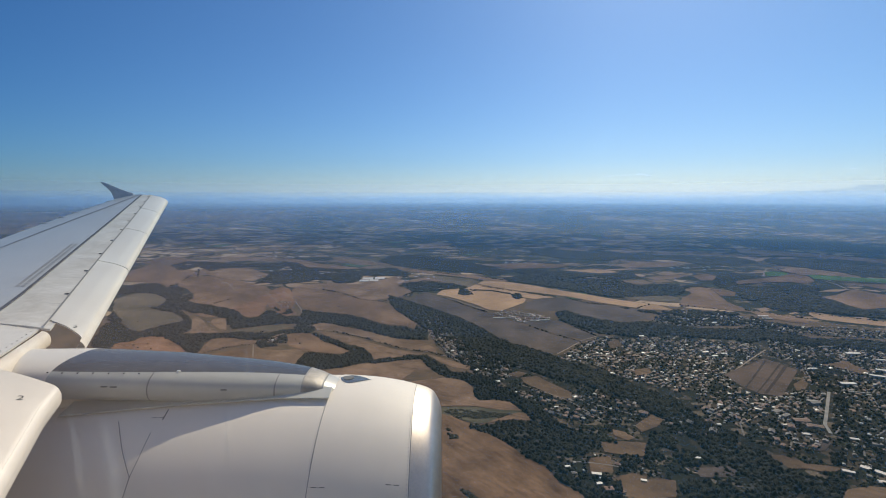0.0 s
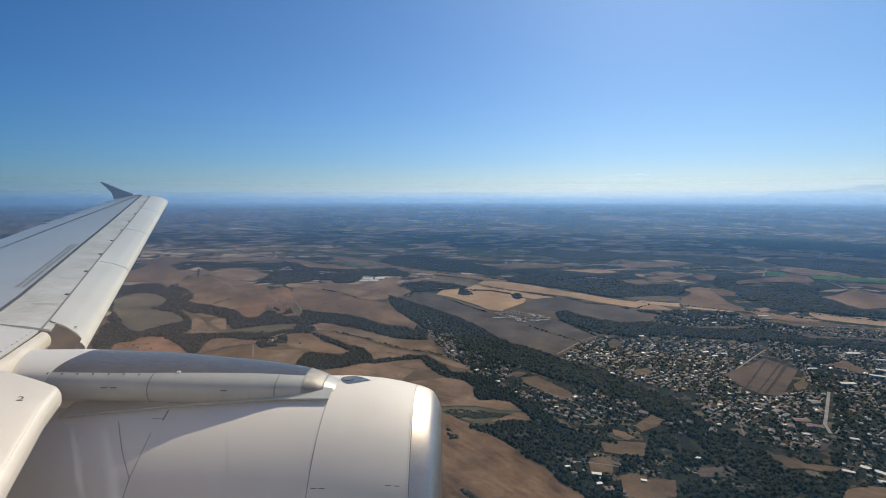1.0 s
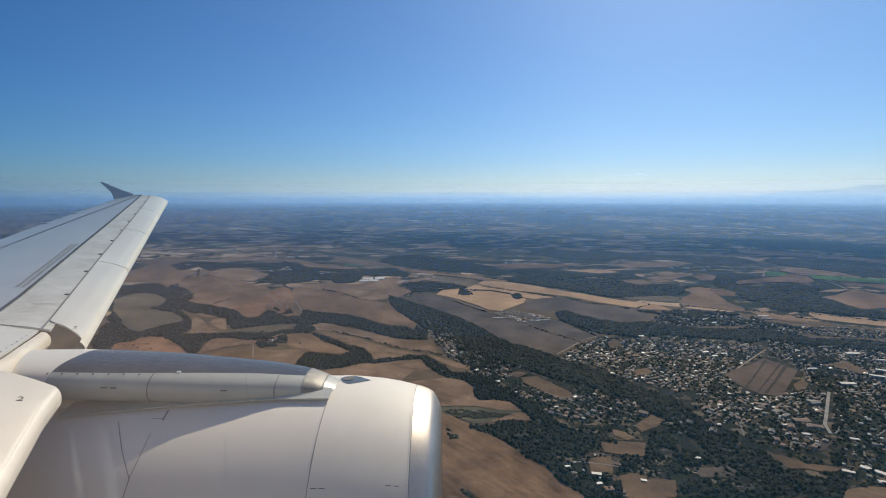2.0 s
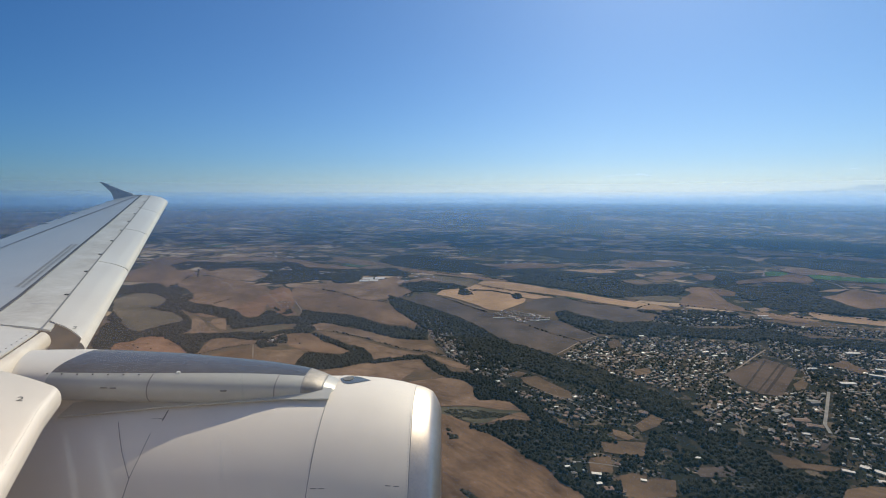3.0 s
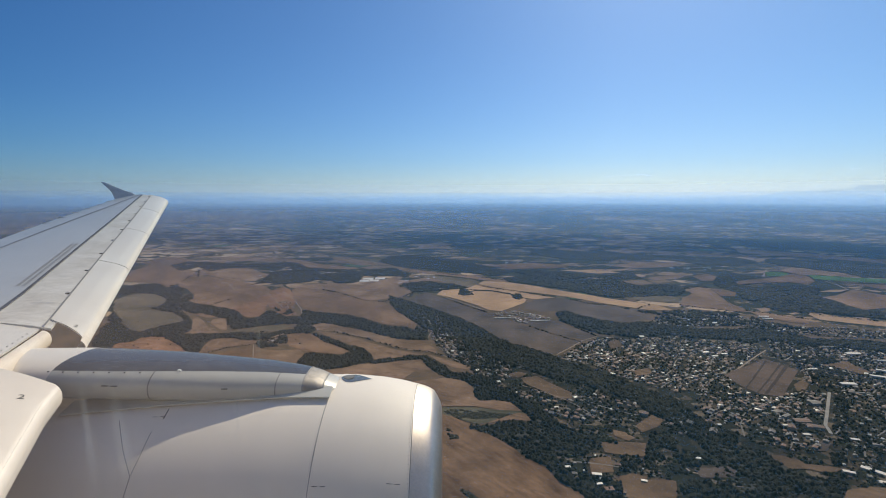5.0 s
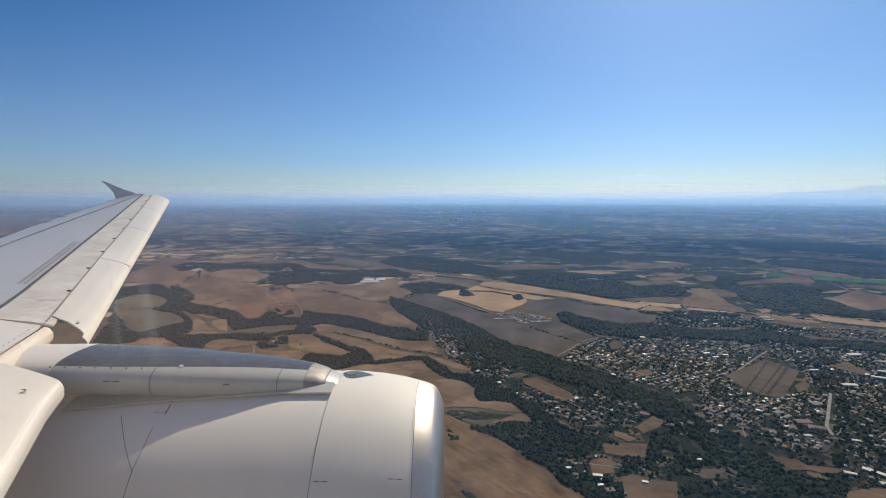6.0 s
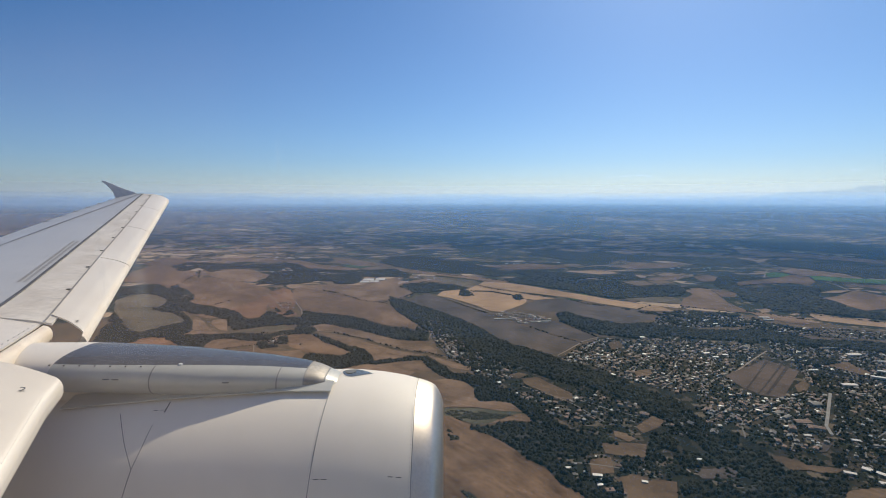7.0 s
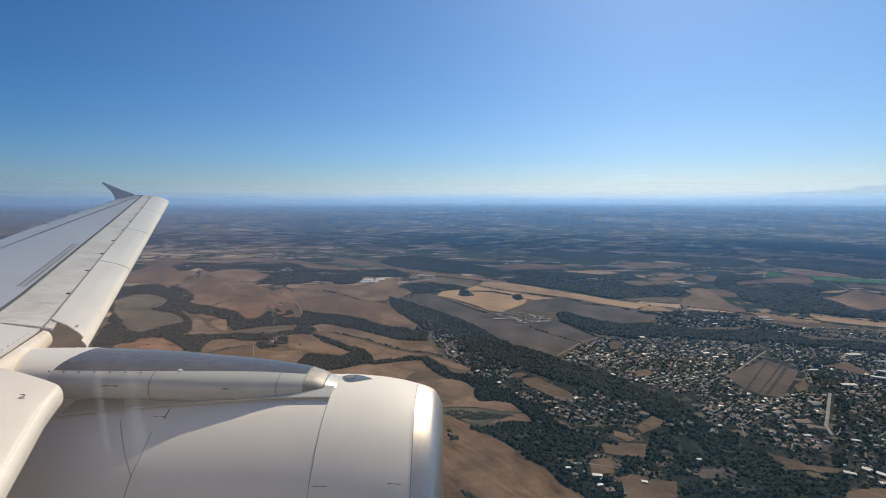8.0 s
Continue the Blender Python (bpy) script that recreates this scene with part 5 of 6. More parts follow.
wood([(-301, 3278), (-245, 3397), (-115, 3420), (62, 3333), (172, 3208), (102, 3141), (-14, 3089), (-99, 3030), (-191, 3035)], "dark trees under the meadow", seed=135, fill=0.85)
wood([(440, 3575), (589, 3733), (745, 3646), (876, 3490), (1062, 3574), (1241, 3490), (1312, 3260), (1589, 3284), (1547, 3106), (1450, 2962), (1237, 2899), (1047, 2840), (914, 2950), (791, 3146), (636, 3293), (476, 3382)], "broad dark wood beyond the stubble", seed=136)
wood([(537, 3993), (773, 4015), (962, 3838), (1194, 3729), (1495, 3835), (1460, 3583), (1249, 3513), (1076, 3621), (846, 3537), (669, 3697)], "far dark belt of woodland", seed=137)
wood([(2089, 3703), (2293, 3830), (2401, 3653), (2084, 3477), (1977, 3268), (2094, 3238), (1860, 2827), (1758, 2759), (1759, 2858), (1822, 3008), (1821, 3155), (1851, 3330)], "far dark belt of woodland", seed=138)
wood([(2133, 3239), (2290, 3304), (2427, 3281), (2466, 3192), (2275, 2949), (2221, 2775), (2148, 2567), (2164, 2481), (2462, 2459), (2282, 2275), (2091, 2362), (1980, 2432), (1884, 2494), (1804, 2505), (1754, 2561), (1753, 2652), (1863, 2874)], "dark wood on the far slope", seed=139)
wood([(3214, 4824), (3448, 4687), (3749, 4525), (4162, 4197), (3530, 3550), (3136, 3621), (3177, 3879), (3073, 4105), (2977, 4277), (2991, 4567)], "far dark belt of woodland", seed=140)
wood([(1927, 5278), (2421, 5036), (2906, 4871), (2937, 4564), (2543, 4254), (2278, 4315), (2146, 4685), (1783, 4728)], "far dark belt of woodland", seed=141)
wood([(4182, 7035), (4615, 6499), (4970, 6016), (5191, 5376), (4895, 5066), (4460, 5392), (4107, 5777), (3731, 6034)], "far dark belt of woodland", seed=142)
wood([(1029, 5716), (1509, 5536), (1901, 5378), (2027, 5068), (1573, 4593), (1190, 4763), (934, 5184)], "far dark belt of woodland", seed=143)
wood([(935, 2616), (1043, 2505), (1181, 2488), (1234, 2538), (1377, 2527), (1508, 2450), (1449, 2398), (1302, 2439), (1160, 2441), (1042, 2434)], "trees along the stubble", seed=144, fill=0.7)
hedge([(-908, 1793), (-845, 1867), (-756, 1922)], 1.5, "row of round bushes beside a lane", seed=145, step=13, size=(2.6, 3.6), gaps=0.0)
hedge([(-1834, 3230), (-1850, 3431), (-1907, 3658), (-1939, 3869)], 2, "dark row of hedgerow trees between fields", seed=146, gaps=0.3)
hedge([(-1549, 3567), (-1479, 3558)], 2, "dark row of hedgerow trees between fields", seed=147, gaps=0.3)
hedge([(-1297, 3291), (-1272, 3431), (-1246, 3602), (-1218, 3694)], 2, "dark row of hedgerow trees between fields", seed=148, gaps=0.3)
hedge([(-646, 3016), (-561, 2934), (-471, 2802), (-345, 2734), (-309, 2821), (-242, 2886), (-190, 3014)], 2, "dark row of hedgerow trees between fields", seed=149, gaps=0.3)
hedge([(-780, 3130), (-651, 3035)], 2, "dark row of hedgerow trees between fields", seed=150, gaps=0.3)
hedge([(-925, 3329), (-766, 3396)], 2, "dark row of hedgerow trees between fields", seed=151, gaps=0.3)
hedge([(-13, 2878), (112, 2664), (229, 2506)], 2, "dark row of hedgerow trees between fields", seed=152, gaps=0.3)
hedge([(113, 3138), (220, 3097), (306, 3058), (420, 2980)], 2, "dark row of hedgerow trees between fields", seed=153, gaps=0.3)
hedge([(249, 3243), (416, 3082), (574, 2967), (673, 2869)], 2, "dark row of hedgerow trees between fields", seed=154, gaps=0.3)
hedge([(743, 2817), (822, 2697), (951, 2642)], 2, "dark row of hedgerow trees between fields", seed=155, gaps=0.3)
hedge([(374, 2244), (442, 2139), (516, 2032), (568, 1962)], 2, "dark row of hedgerow trees between fields", seed=156, gaps=0.3)
hedge([(558, 2314), (604, 2182), (651, 2045)], 2, "dark row of hedgerow trees between fields", seed=157, gaps=0.3)
hedge([(1032, 2567), (1131, 2646)], 2, "dark row of hedgerow trees between fields", seed=158, gaps=0.3)
hedge([(1310, 2665), (1407, 2584), (1541, 2506)], 2, "dark row of hedgerow trees between fields", seed=159, gaps=0.3)
hedge([(1590, 2538), (1683, 2455), (1778, 2350)], 2, "dark row of hedgerow trees between fields", seed=160, gaps=0.3)
hedge([(1859, 2459), (1982, 2364), (2151, 2248)], 2, "dark row of hedgerow trees between fields", seed=161, gaps=0.3)
hedge([(-203, 3982), (70, 3759), (316, 3583), (482, 3426)], 2, "dark row of hedgerow trees between fields", seed=162, gaps=0.3)
hedge([(-16, 3401), (-137, 3468), (-239, 3317)], 2, "dark row of hedgerow trees between fields", seed=163, gaps=0.3)
hedge([(-484, 2126), (-316, 2007), (-188, 1895), (-52, 1821), (33, 1746)], 2, "dark row of hedgerow trees between fields", seed=164, gaps=0.3)
hedge([(-1839, 3649), (-1996, 3984), (-1837, 4129)], 2, "dark row of hedgerow trees between fields", seed=165, gaps=0.3)
hedge([(-1285, 2658), (-1262, 2780), (-1240, 2827)], 2, "dark row of hedgerow trees between fields", seed=166, gaps=0.3)
hedge([(-138, 2679), (17, 2452)], 2, "dark row of hedgerow trees between fields", seed=167, gaps=0.3)
hedge([(-812, 2101), (-708, 2124)], 2, "dark row of hedgerow trees between fields", seed=168, gaps=0.3)
hedge([(1984, 3306), (2230, 3389), (2433, 3398)], 2, "dark row of hedgerow trees between fields", seed=169, gaps=0.3)
hedge([(2763, 4026), (2709, 3815), (2814, 3696)], 2, "dark row of hedgerow trees between fields", seed=170, gaps=0.3)
hedge([(-1513, 4604), (-1173, 4150), (-842, 3947)], 2, "dark row of hedgerow trees between fields", seed=171, gaps=0.3)

wood([(-757, 1938), (-740, 2005), (-671, 2047), (-639, 1983), (-659, 1902), (-712, 1875)], "trees round the farm yard", seed=900, fill=0.62)
wood([(-904, 2595), (-803, 2553), (-757, 2451), (-817, 2458)], "scrub below the ruined farm", seed=901, fill=0.6)
wood([(-666, 2148), (-621, 2217), (-569, 2163), (-587, 2090)], "trees at the lane crossing", seed=902, fill=0.8)
wood([(-117, 2388), (-25, 2377), (39, 2060), (-34, 2061), (-72, 2190)], "trees round the bank houses", seed=903, fill=0.6)
wood([(39, 2060), (139, 1791), (234, 1631), (180, 1504), (122, 1553), (57, 1726)], "trees round the bank houses", seed=904, fill=0.55)
wood([(135, 1496), (208, 1448), (240, 1380), (198, 1373), (152, 1407)], "trees below the lane", seed=905, fill=0.8)
wood([(1024, 2391), (1213, 2492), (1334, 2394), (1460, 2282), (1345, 2223), (1096, 2246)], "trees among the upper houses", seed=906, fill=0.55)
wood([(-1458, 2002), (-1561, 2281), (-1423, 2142), (-1328, 1949), (-1280, 1828), (-1303, 1784)], "hazy trees beside the pasture", seed=907, fill=0.7)
wood([(1522, 2003), (1638, 1944), (1752, 1897), (1860, 1843), (1785, 1766), (1689, 1827), (1565, 1854), (1473, 1906)], "trees above the halls", seed=909, fill=0.75)
wood([(-2397, 4276), (-2348, 4569), (-2101, 4178), (-2113, 3927)], "small wood on the low rise", seed=910, fill=0.7)
wood([(1590, 3246), (1764, 3327), (1741, 3177), (1676, 3193), (1557, 3110)], "small wood above hillside", seed=911, fill=0.8)
brng = np.random.default_rng(77)
lone = scatter([(-2238, 3383), (-2152, 4281), (-1404, 4269), (-570, 3405), (-187, 2980), (-125, 2173), (-482, 2234), (-485, 1716), (-879, 1715), (-1223, 1713), (-1796, 2656)], 72, brng)
lone = lone[np.array([noise.noise(Vector((x / 260, y / 260, 5))) > 0.02 for x, y in lone])]
tagged(foliage("bushes", lone, 1.6 + 3.0 * brng.random(len(lone)) ** 2, brng, WOOD, 0.8), "dark solitary bushes dotted over dry fields", "bushes", kind="stuff")

# lanes and tracks
track([(1169, 1439), (1103, 1359), (1038, 1280), (986, 1218), (960, 1166)], 8, "wide pale concrete road among the houses", CONCRETE)
track([(-566, 2152), (-459, 2126), (-344, 2033), (-188, 1895), (-52, 1821), (33, 1746), (105, 1650)], 5, "pale dirt lane across the fields", None)
track([(-757, 1914), (-657, 1648)], 4, "pale dirt track beside the drilled field", None)
track([(-1007, 3043), (-863, 2804), (-750, 2556), (-670, 2287), (-626, 2149)], 5, "reddish dirt lane below the ruined farm", None)
track([(-1111, 3039), (-980, 2819), (-900, 2668)], 5, "reddish dirt lane to the ruined farm", None)
track([(-1562, 3427), (-1466, 3326), (-1341, 3122), (-1266, 3144)], 7, "pale winding dirt lane on the rise", None)
track([(2689, 4056), (2526, 3832), (2414, 3673)], 11, "pale winding lane on far slope", None)
track([(2712, 3452), (2677, 3307), (2583, 3090)], 10, "pale track across the far slope", None)
track([(248, 1482), (300, 1431), (354, 1374)], 4, "village lane along the straw strip", None)
track([(976, 1611), (1120, 1737), (1240, 1842)], 6, "pale village street", None)
track([(889, 1684), (1035, 1805), (1114, 1869)], 5, "pale village street", None)
track([(1046, 1949), (1116, 1930)], 5, "pale village street", None)
track([(1478, 1913), (1561, 1877), (1611, 1831)], 6, "pale village street", None)
track([(426, 1386), (471, 1447), (500, 1515)], 4, "pale dirt lane into the wood", None)
track([(-68, 1985), (-54, 2085), (-65, 2130)], 4, "pale dirt lane into the wood", None)
track([(523, 1032), (530, 999), (556, 985)], 4, "pale dirt lane between gardens", None)
track([(763, 1211), (837, 1259), (904, 1292)], 5, "pale village street", None)
track([(-14, 2926), (114, 2704), (241, 2517)], 6, "pale dirt lane beside the stubble", None)
track([(424, 1786), (503, 1890), (575, 1986), (651, 2037)], 5, "pale dirt lane into the village", None)
track([(1097, 2580), (1028, 2542), (1136, 2674)], 7, "pale track through the stubble", None)
track([(-659, 4590), (-573, 4263), (-622, 4001)], 9, "pale lane across the far plain", None)
track([(4029, 6520), (3841, 5934)], 12, "pale far road between woods", None)

# the village: where houses and gardens lie, and what stays clear
OLD_TOWN = [(421, 1730), (532, 1915), (656, 2020), (770, 2008), (990, 2025), (1100, 1963), (1233, 1918), (1224, 1827), (1172, 1748), (1080, 1704), (959, 1612), (922, 1520), (914, 1433), (762, 1404), (681, 1445), (622, 1514), (568, 1565), (522, 1660), (454, 1698)]
LOW_TOWN = [(697, 1341), (762, 1404), (911, 1429), (999, 1407), (1084, 1456), (1147, 1471), (1161, 1444), (986, 1225), (958, 1160), (899, 1097), (834, 1072), (792, 1085), (751, 1103), (731, 1135), (747, 1199), (694, 1246)]
HIGH_TOWN = [(964, 2259), (1162, 2510), (1240, 2550), (1342, 2462), (1463, 2423), (1499, 2344), (1539, 2240), (1637, 2194), (1819, 2164), (2006, 2093), (1903, 1982), (1655, 2023), (1553, 2078), (1470, 2137), (1370, 2220), (1210, 2214), (1024, 2205)]
EAST_TOWN = [(1347, 2002), (1424, 1963), (1500, 1912), (1589, 1883), (1695, 1833), (1803, 1784), (972, 935), (893, 938), (812, 934), (829, 981), (865, 1010), (915, 1102), (1180, 1438), (1153, 1498), (1213, 1626), (1237, 1710), (1205, 1773)]
LANE_ROW = [(200, 1454), (293, 1440), (352, 1367), (451, 1454), (470, 1406), (549, 1349), (547, 1278), (491, 1212), (405, 1225), (320, 1238), (274, 1304), (233, 1385)]
GARDENS = [(275, 1055), (362, 1088), (405, 1064), (458, 1051), (466, 992), (437, 902), (326, 904), (317, 946), (270, 978)]
BANK_ROW = [(-108, 2373), (-25, 2385), (39, 2068), (100, 1854), (176, 1728), (230, 1647), (239, 1573), (174, 1491), (131, 1539), (101, 1640), (33, 1740), (-27, 1904), (-59, 2085)]
HAMLET = [(560, 1244), (633, 1273), (704, 1235), (720, 1187), (651, 1133), (579, 1160)]
PLOT = [(948, 1607), (1096, 1714), (1178, 1748), (1229, 1716), (1213, 1626), (1181, 1577), (1089, 1478), (1006, 1407), (949, 1409), (916, 1443), (916, 1520)]
COMPOUND = [(254, 2469), (345, 2543), (432, 2442), (538, 2367), (476, 2308), (402, 2272), (353, 2297), (303, 2392)]
FARM = [(-743, 1901), (-737, 1995), (-682, 2027), (-648, 1980), (-683, 1906)]
RUIN = [(-942, 2727), (-890, 2807), (-807, 2598), (-862, 2552)]
SHEDS = []
SHEDS.append(((-562, 3462), 66, 72, 2.5, 8, "broad white greenhouse on the plain"))
SHEDS.append(((-492, 3472), 62, 72, 2.5, 8, "broad white greenhouse on the plain"))
SHEDS.append(((-548, 3556), 76, 84, 2.5, 8, "broad white greenhouse on the plain"))
SHEDS.append(((-464, 3568), 70, 84, 2.5, 8, "broad white greenhouse on the plain"))
SHEDS.append(((1264, 1487), 46, 17, 7, -4, "long white roofed storage shed"))
SHEDS.append(((1527, 1787), 52, 22, 7, -8, "long pale roofed hall beside the trees"))
SHEDS.append(((1256, 1622), 26, 10, 6, 0, "white roofed workshop among houses"))
SHEDS.append(((1060, 1355), 28, 22, 8, 5, "grey flat roofed block by the road"))
SHEDS.append(((936, 1233), 40, 20, 6, -5, "low red brown roofed hall by the road"))
SHEDS.append(((947, 1200), 36, 16, 6, -28, "low red brown roofed hall by the road"))
SHEDS.append(((908, 1289), 24, 14, 6, 20, "pale grey roofed hall in the village"))
SHEDS.append(((916, 1263), 30, 10, 6, 30, "pale grey roofed hall in the village"))
SHEDS.append(((891, 1155), 17, 9, 5, -15, "bright white roofed shed among houses"))
SHEDS.append(((989, 1130), 18, 9, 5, -20, "bright white roofed shed among houses"))
SHEDS.append(((875, 1207), 13, 8, 4, 0, "bright white roofed shed among houses"))
SHEDS.append(((1263, 2329), 26, 15, 6, 0, "white roofed hall above the valley"))
SHEDS.append(((1274, 2264), 22, 14, 6, 10, "white roofed hall above the valley"))
SHEDS.append(((1588, 2396), 50, 16, 5, -20, "long white roofed barn in field"))
SHEDS.append(((1579, 2349), 50, 12, 5, -60, "long white roofed barn in field"))
SHEDS.append(((994, 1815), 22, 14, 6, 0, "white roofed hall in the village"))
SHEDS.append(((1003, 1769), 20, 12, 6, -5, "white roofed hall in the village"))
SHEDS.append(((1050, 1790), 22, 11, 6, -10, "white roofed hall in the village"))
SHEDS.append(((832, 2023), 24, 14, 6, 0, "white roofed hall in the village"))
SHEDS.append(((1404, 1541), 40, 14, 6, -30, "white roofed hall in the village"))
SHEDS.append(((1468, 1594), 36, 14, 6, -30, "white roofed hall in the village"))
SHEDS.append(((1566, 1707), 40, 10, 6, -5, "white roofed hall in the village"))
SHEDS.append(((570, 1054), 22, 9, 4, -15, "pale roofed shed between gardens"))
SHEDS.append(((914, 991), 44, 12, 5, -50, "long pale roofed shed below the houses"))
SHEDS.append(((897, 948), 18, 11, 5, -20, "bright white roofed shed below houses"))
SHEDS.append(((859, 989), 22, 9, 5, -25, "pale green roofed shed below the houses"))
SHEDS.append(((1020, 1104), 22, 9, 5, -10, "grey roofed shed below the houses"))
SHEDS.append(((309, 2380), 122, 7, 4, -33, "long white walled compound building"))
SHEDS.append(((463, 2308), 95, 7, 4, 17, "long white walled compound building"))
SHEDS.append(((316, 1322), 11, 7, 4, 0, "bright white roofed shed by the wood"))
SHEDS.append(((271, 1017), 11, 7, 4, 0, "bright white roofed house in gardens"))
SHEDS.append(((326, 990), 20, 9, 4, -10, "bright white roofed shed in gardens"))
SHEDS.append(((333, 973), 12, 7, 4, 20, "bright white roofed shed in gardens"))
SHEDS.append(((320, 954), 12, 7, 4, 10, "bright white roofed shed in gardens"))
SHEDS.append(((416, 965), 12, 7, 4, -20, "pale roofed shed between gardens"))
SHEDS.append(((305, 1003), 9, 6, 4, -10, "pale roofed shed between gardens"))
SHEDS.append(((707, 1209), 10, 7, 4, 0, "bright white roofed shed among houses"))
SHEDS.append(((1246, 1423), 60, 6, 5, -12, "long grey roofed shed by the halls"))
SHEDS.append(((1525, 1886), 70, 9, 5, -6, "long grey roofed shed by the halls"))
ROUGH = [(322, 1245), (405, 1225), (490, 1209), (495, 1176), (592, 1242), (608, 1108), (628, 1006), (645, 967), (555, 901), (304, 904), (268, 980), (256, 1054), (296, 1075), (349, 1088), (361, 1128)]
ROUGH_EAST = [(741, 1063), (805, 1085), (906, 1097), (862, 1010), (812, 934), (770, 902), (703, 902), (762, 983)]
BANK = [(-108, 2373), (17, 2356), (108, 1991), (230, 1647), (323, 1548), (448, 1472), (526, 1399), (569, 1266), (405, 1225), (320, 1238), (262, 1322), (200, 1454), (139, 1539), (33, 1728)]
ROADWAY = [(1161, 1444), (1187, 1442), (970, 1175), (957, 1145), (932, 1144), (980, 1218)]
STREET = [(963, 1612), (1131, 1755), (1243, 1857), (1242, 1828), (1114, 1714), (985, 1611)]
VALLEY = [(656, 2037), (1003, 2051), (1343, 2011), (1853, 1836), (933, 896), (238, 904), (254, 1046), (296, 1075), (357, 1114), (322, 1245), (209, 1453), (-104, 2278), (-69, 2456), (134, 2037), (417, 1757)]

# far belts of woodland on the bowl that is shaped to fit the camera's view
rng = np.random.default_rng(5)
for i in range(200):
    d = 5200 * (3.4 ** rng.random())
    a = radians(rng.uniform(-44, 44))
    length, width = rng.uniform(120, 700) * (d / 3500) ** 0.5, rng.uniform(16, 90) * (d / 3500) ** 0.5
    k = int(length * width / 1300) + 6
    turn = rng.normal(0.1, 0.35)
    u, w = rng.uniform(-0.5, 0.5, k) * length, rng.normal(0, 0.4, k) * width
    w = w * (0.35 + np.abs(np.sin(u / 70 + i))) + 26 * np.sin(u / 110 + i)
    pts = np.column_stack((d * math.sin(a) + u * math.cos(turn) - w * math.sin(turn), d * math.cos(a) + u * math.sin(turn) + w * math.cos(turn)))
    cell = grain_of(d) * 1.3
    radii = rng.uniform(1.1, 2.2, k) * cell
    tagged(canopy("wood", pts, radii, rng.uniform(5, 9, k), cell, rng, WOOD), "far belt of dark woodland on the plain", "wood", kind="stuff")


# far hamlets: pale boxes with low roofs, too small to tell apart
hrng = np.random.default_rng(9)
for i in range(64):
    d = 3600 * (5.5 ** hrng.random())
    a = radians(hrng.uniform(-28, 44))
    V, F, base = [], [], 0
    for q in range(int(hrng.integers(3, 16))):
        x, y = d * math.sin(a) + hrng.normal(0, 120) * (d / 6000) ** 0.5, d * math.cos(a) + hrng.normal(0, 90)
        l, w, h = hrng.uniform(9, 22) * (1.8 if q == 0 else 1), hrng.uniform(8, 14), hrng.uniform(5, 9)
        V += [(x - l / 2, y - w / 2, -1), (x + l / 2, y - w / 2, -1), (x + l / 2, y + w / 2, -1), (x - l / 2, y + w / 2, -1), (x - l / 2, y - w / 2, h), (x + l / 2, y - w / 2, h), (x + l / 2, y + w / 2, h), (x - l / 2, y + w / 2, h), (x - l / 2, y, h + 2), (x + l / 2, y, h + 2)]
        F += [tuple(j + base for j in f) for f in ((0, 1, 5), (0, 5, 4), (1, 2, 6), (1, 6, 5), (3, 0, 4), (3, 4, 7), (4, 5, 9), (4, 9, 8), (6, 7, 8), (6, 8, 9), (5, 6, 9), (7, 4, 8))]
        base += 10
    tagged(raw_mesh("hamlet", settle(V), F, GLASSY if i % 3 == 0 else WALLS[1]), "far hamlet of small pale buildings", "buildings", kind="stuff")


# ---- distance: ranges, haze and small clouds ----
# far backdrops: their haze and sunlight are put in as emission
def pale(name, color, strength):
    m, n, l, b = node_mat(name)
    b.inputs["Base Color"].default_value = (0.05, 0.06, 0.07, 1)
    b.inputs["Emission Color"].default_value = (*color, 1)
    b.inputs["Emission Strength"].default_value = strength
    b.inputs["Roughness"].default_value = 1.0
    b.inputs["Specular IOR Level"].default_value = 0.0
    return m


def mountain_range(a0, a1, top, seed, material):
    """A far ridge on the rim, highest in its middle, with a slope behind its crest."""
    P, F, k = [], [], 120
    for i in range(k + 1):
        s = i / k
        a = radians(lerp(a0, a1, s))
        h = top * (math.sin(math.pi * s) ** 1.1) * (0.72 + 0.55 * noise.fractal(Vector((s * 4, seed, 0)), 1.0, 2.0, 5))
        for r, z in ((4950, EYE - 30), (4962, EYE + max(h, 0)), (4972, EYE - 30)):
            P.append((r * math.sin(a), r * math.cos(a), z))
    for i in range(k):
        for q in range(2):
            F.append((3 * i + q, 3 * i + q + 1, 3 * i + q + 4, 3 * i + q + 3))
    return tagged(raw_mesh("backdrop", P, F, material), "mountain range with haze colour painted as glow", "mountains", kind="structure")


# two glow strengths paint the ridges' haze towards and away from the sun
RANGE = pale("far ridge glow", (0.34, 0.40, 0.42), 1.0)
DIM_RANGE = pale("far ridge dimmer glow", (0.30, 0.35, 0.37), 0.8)
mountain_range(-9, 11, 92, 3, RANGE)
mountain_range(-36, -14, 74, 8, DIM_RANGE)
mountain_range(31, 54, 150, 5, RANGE)


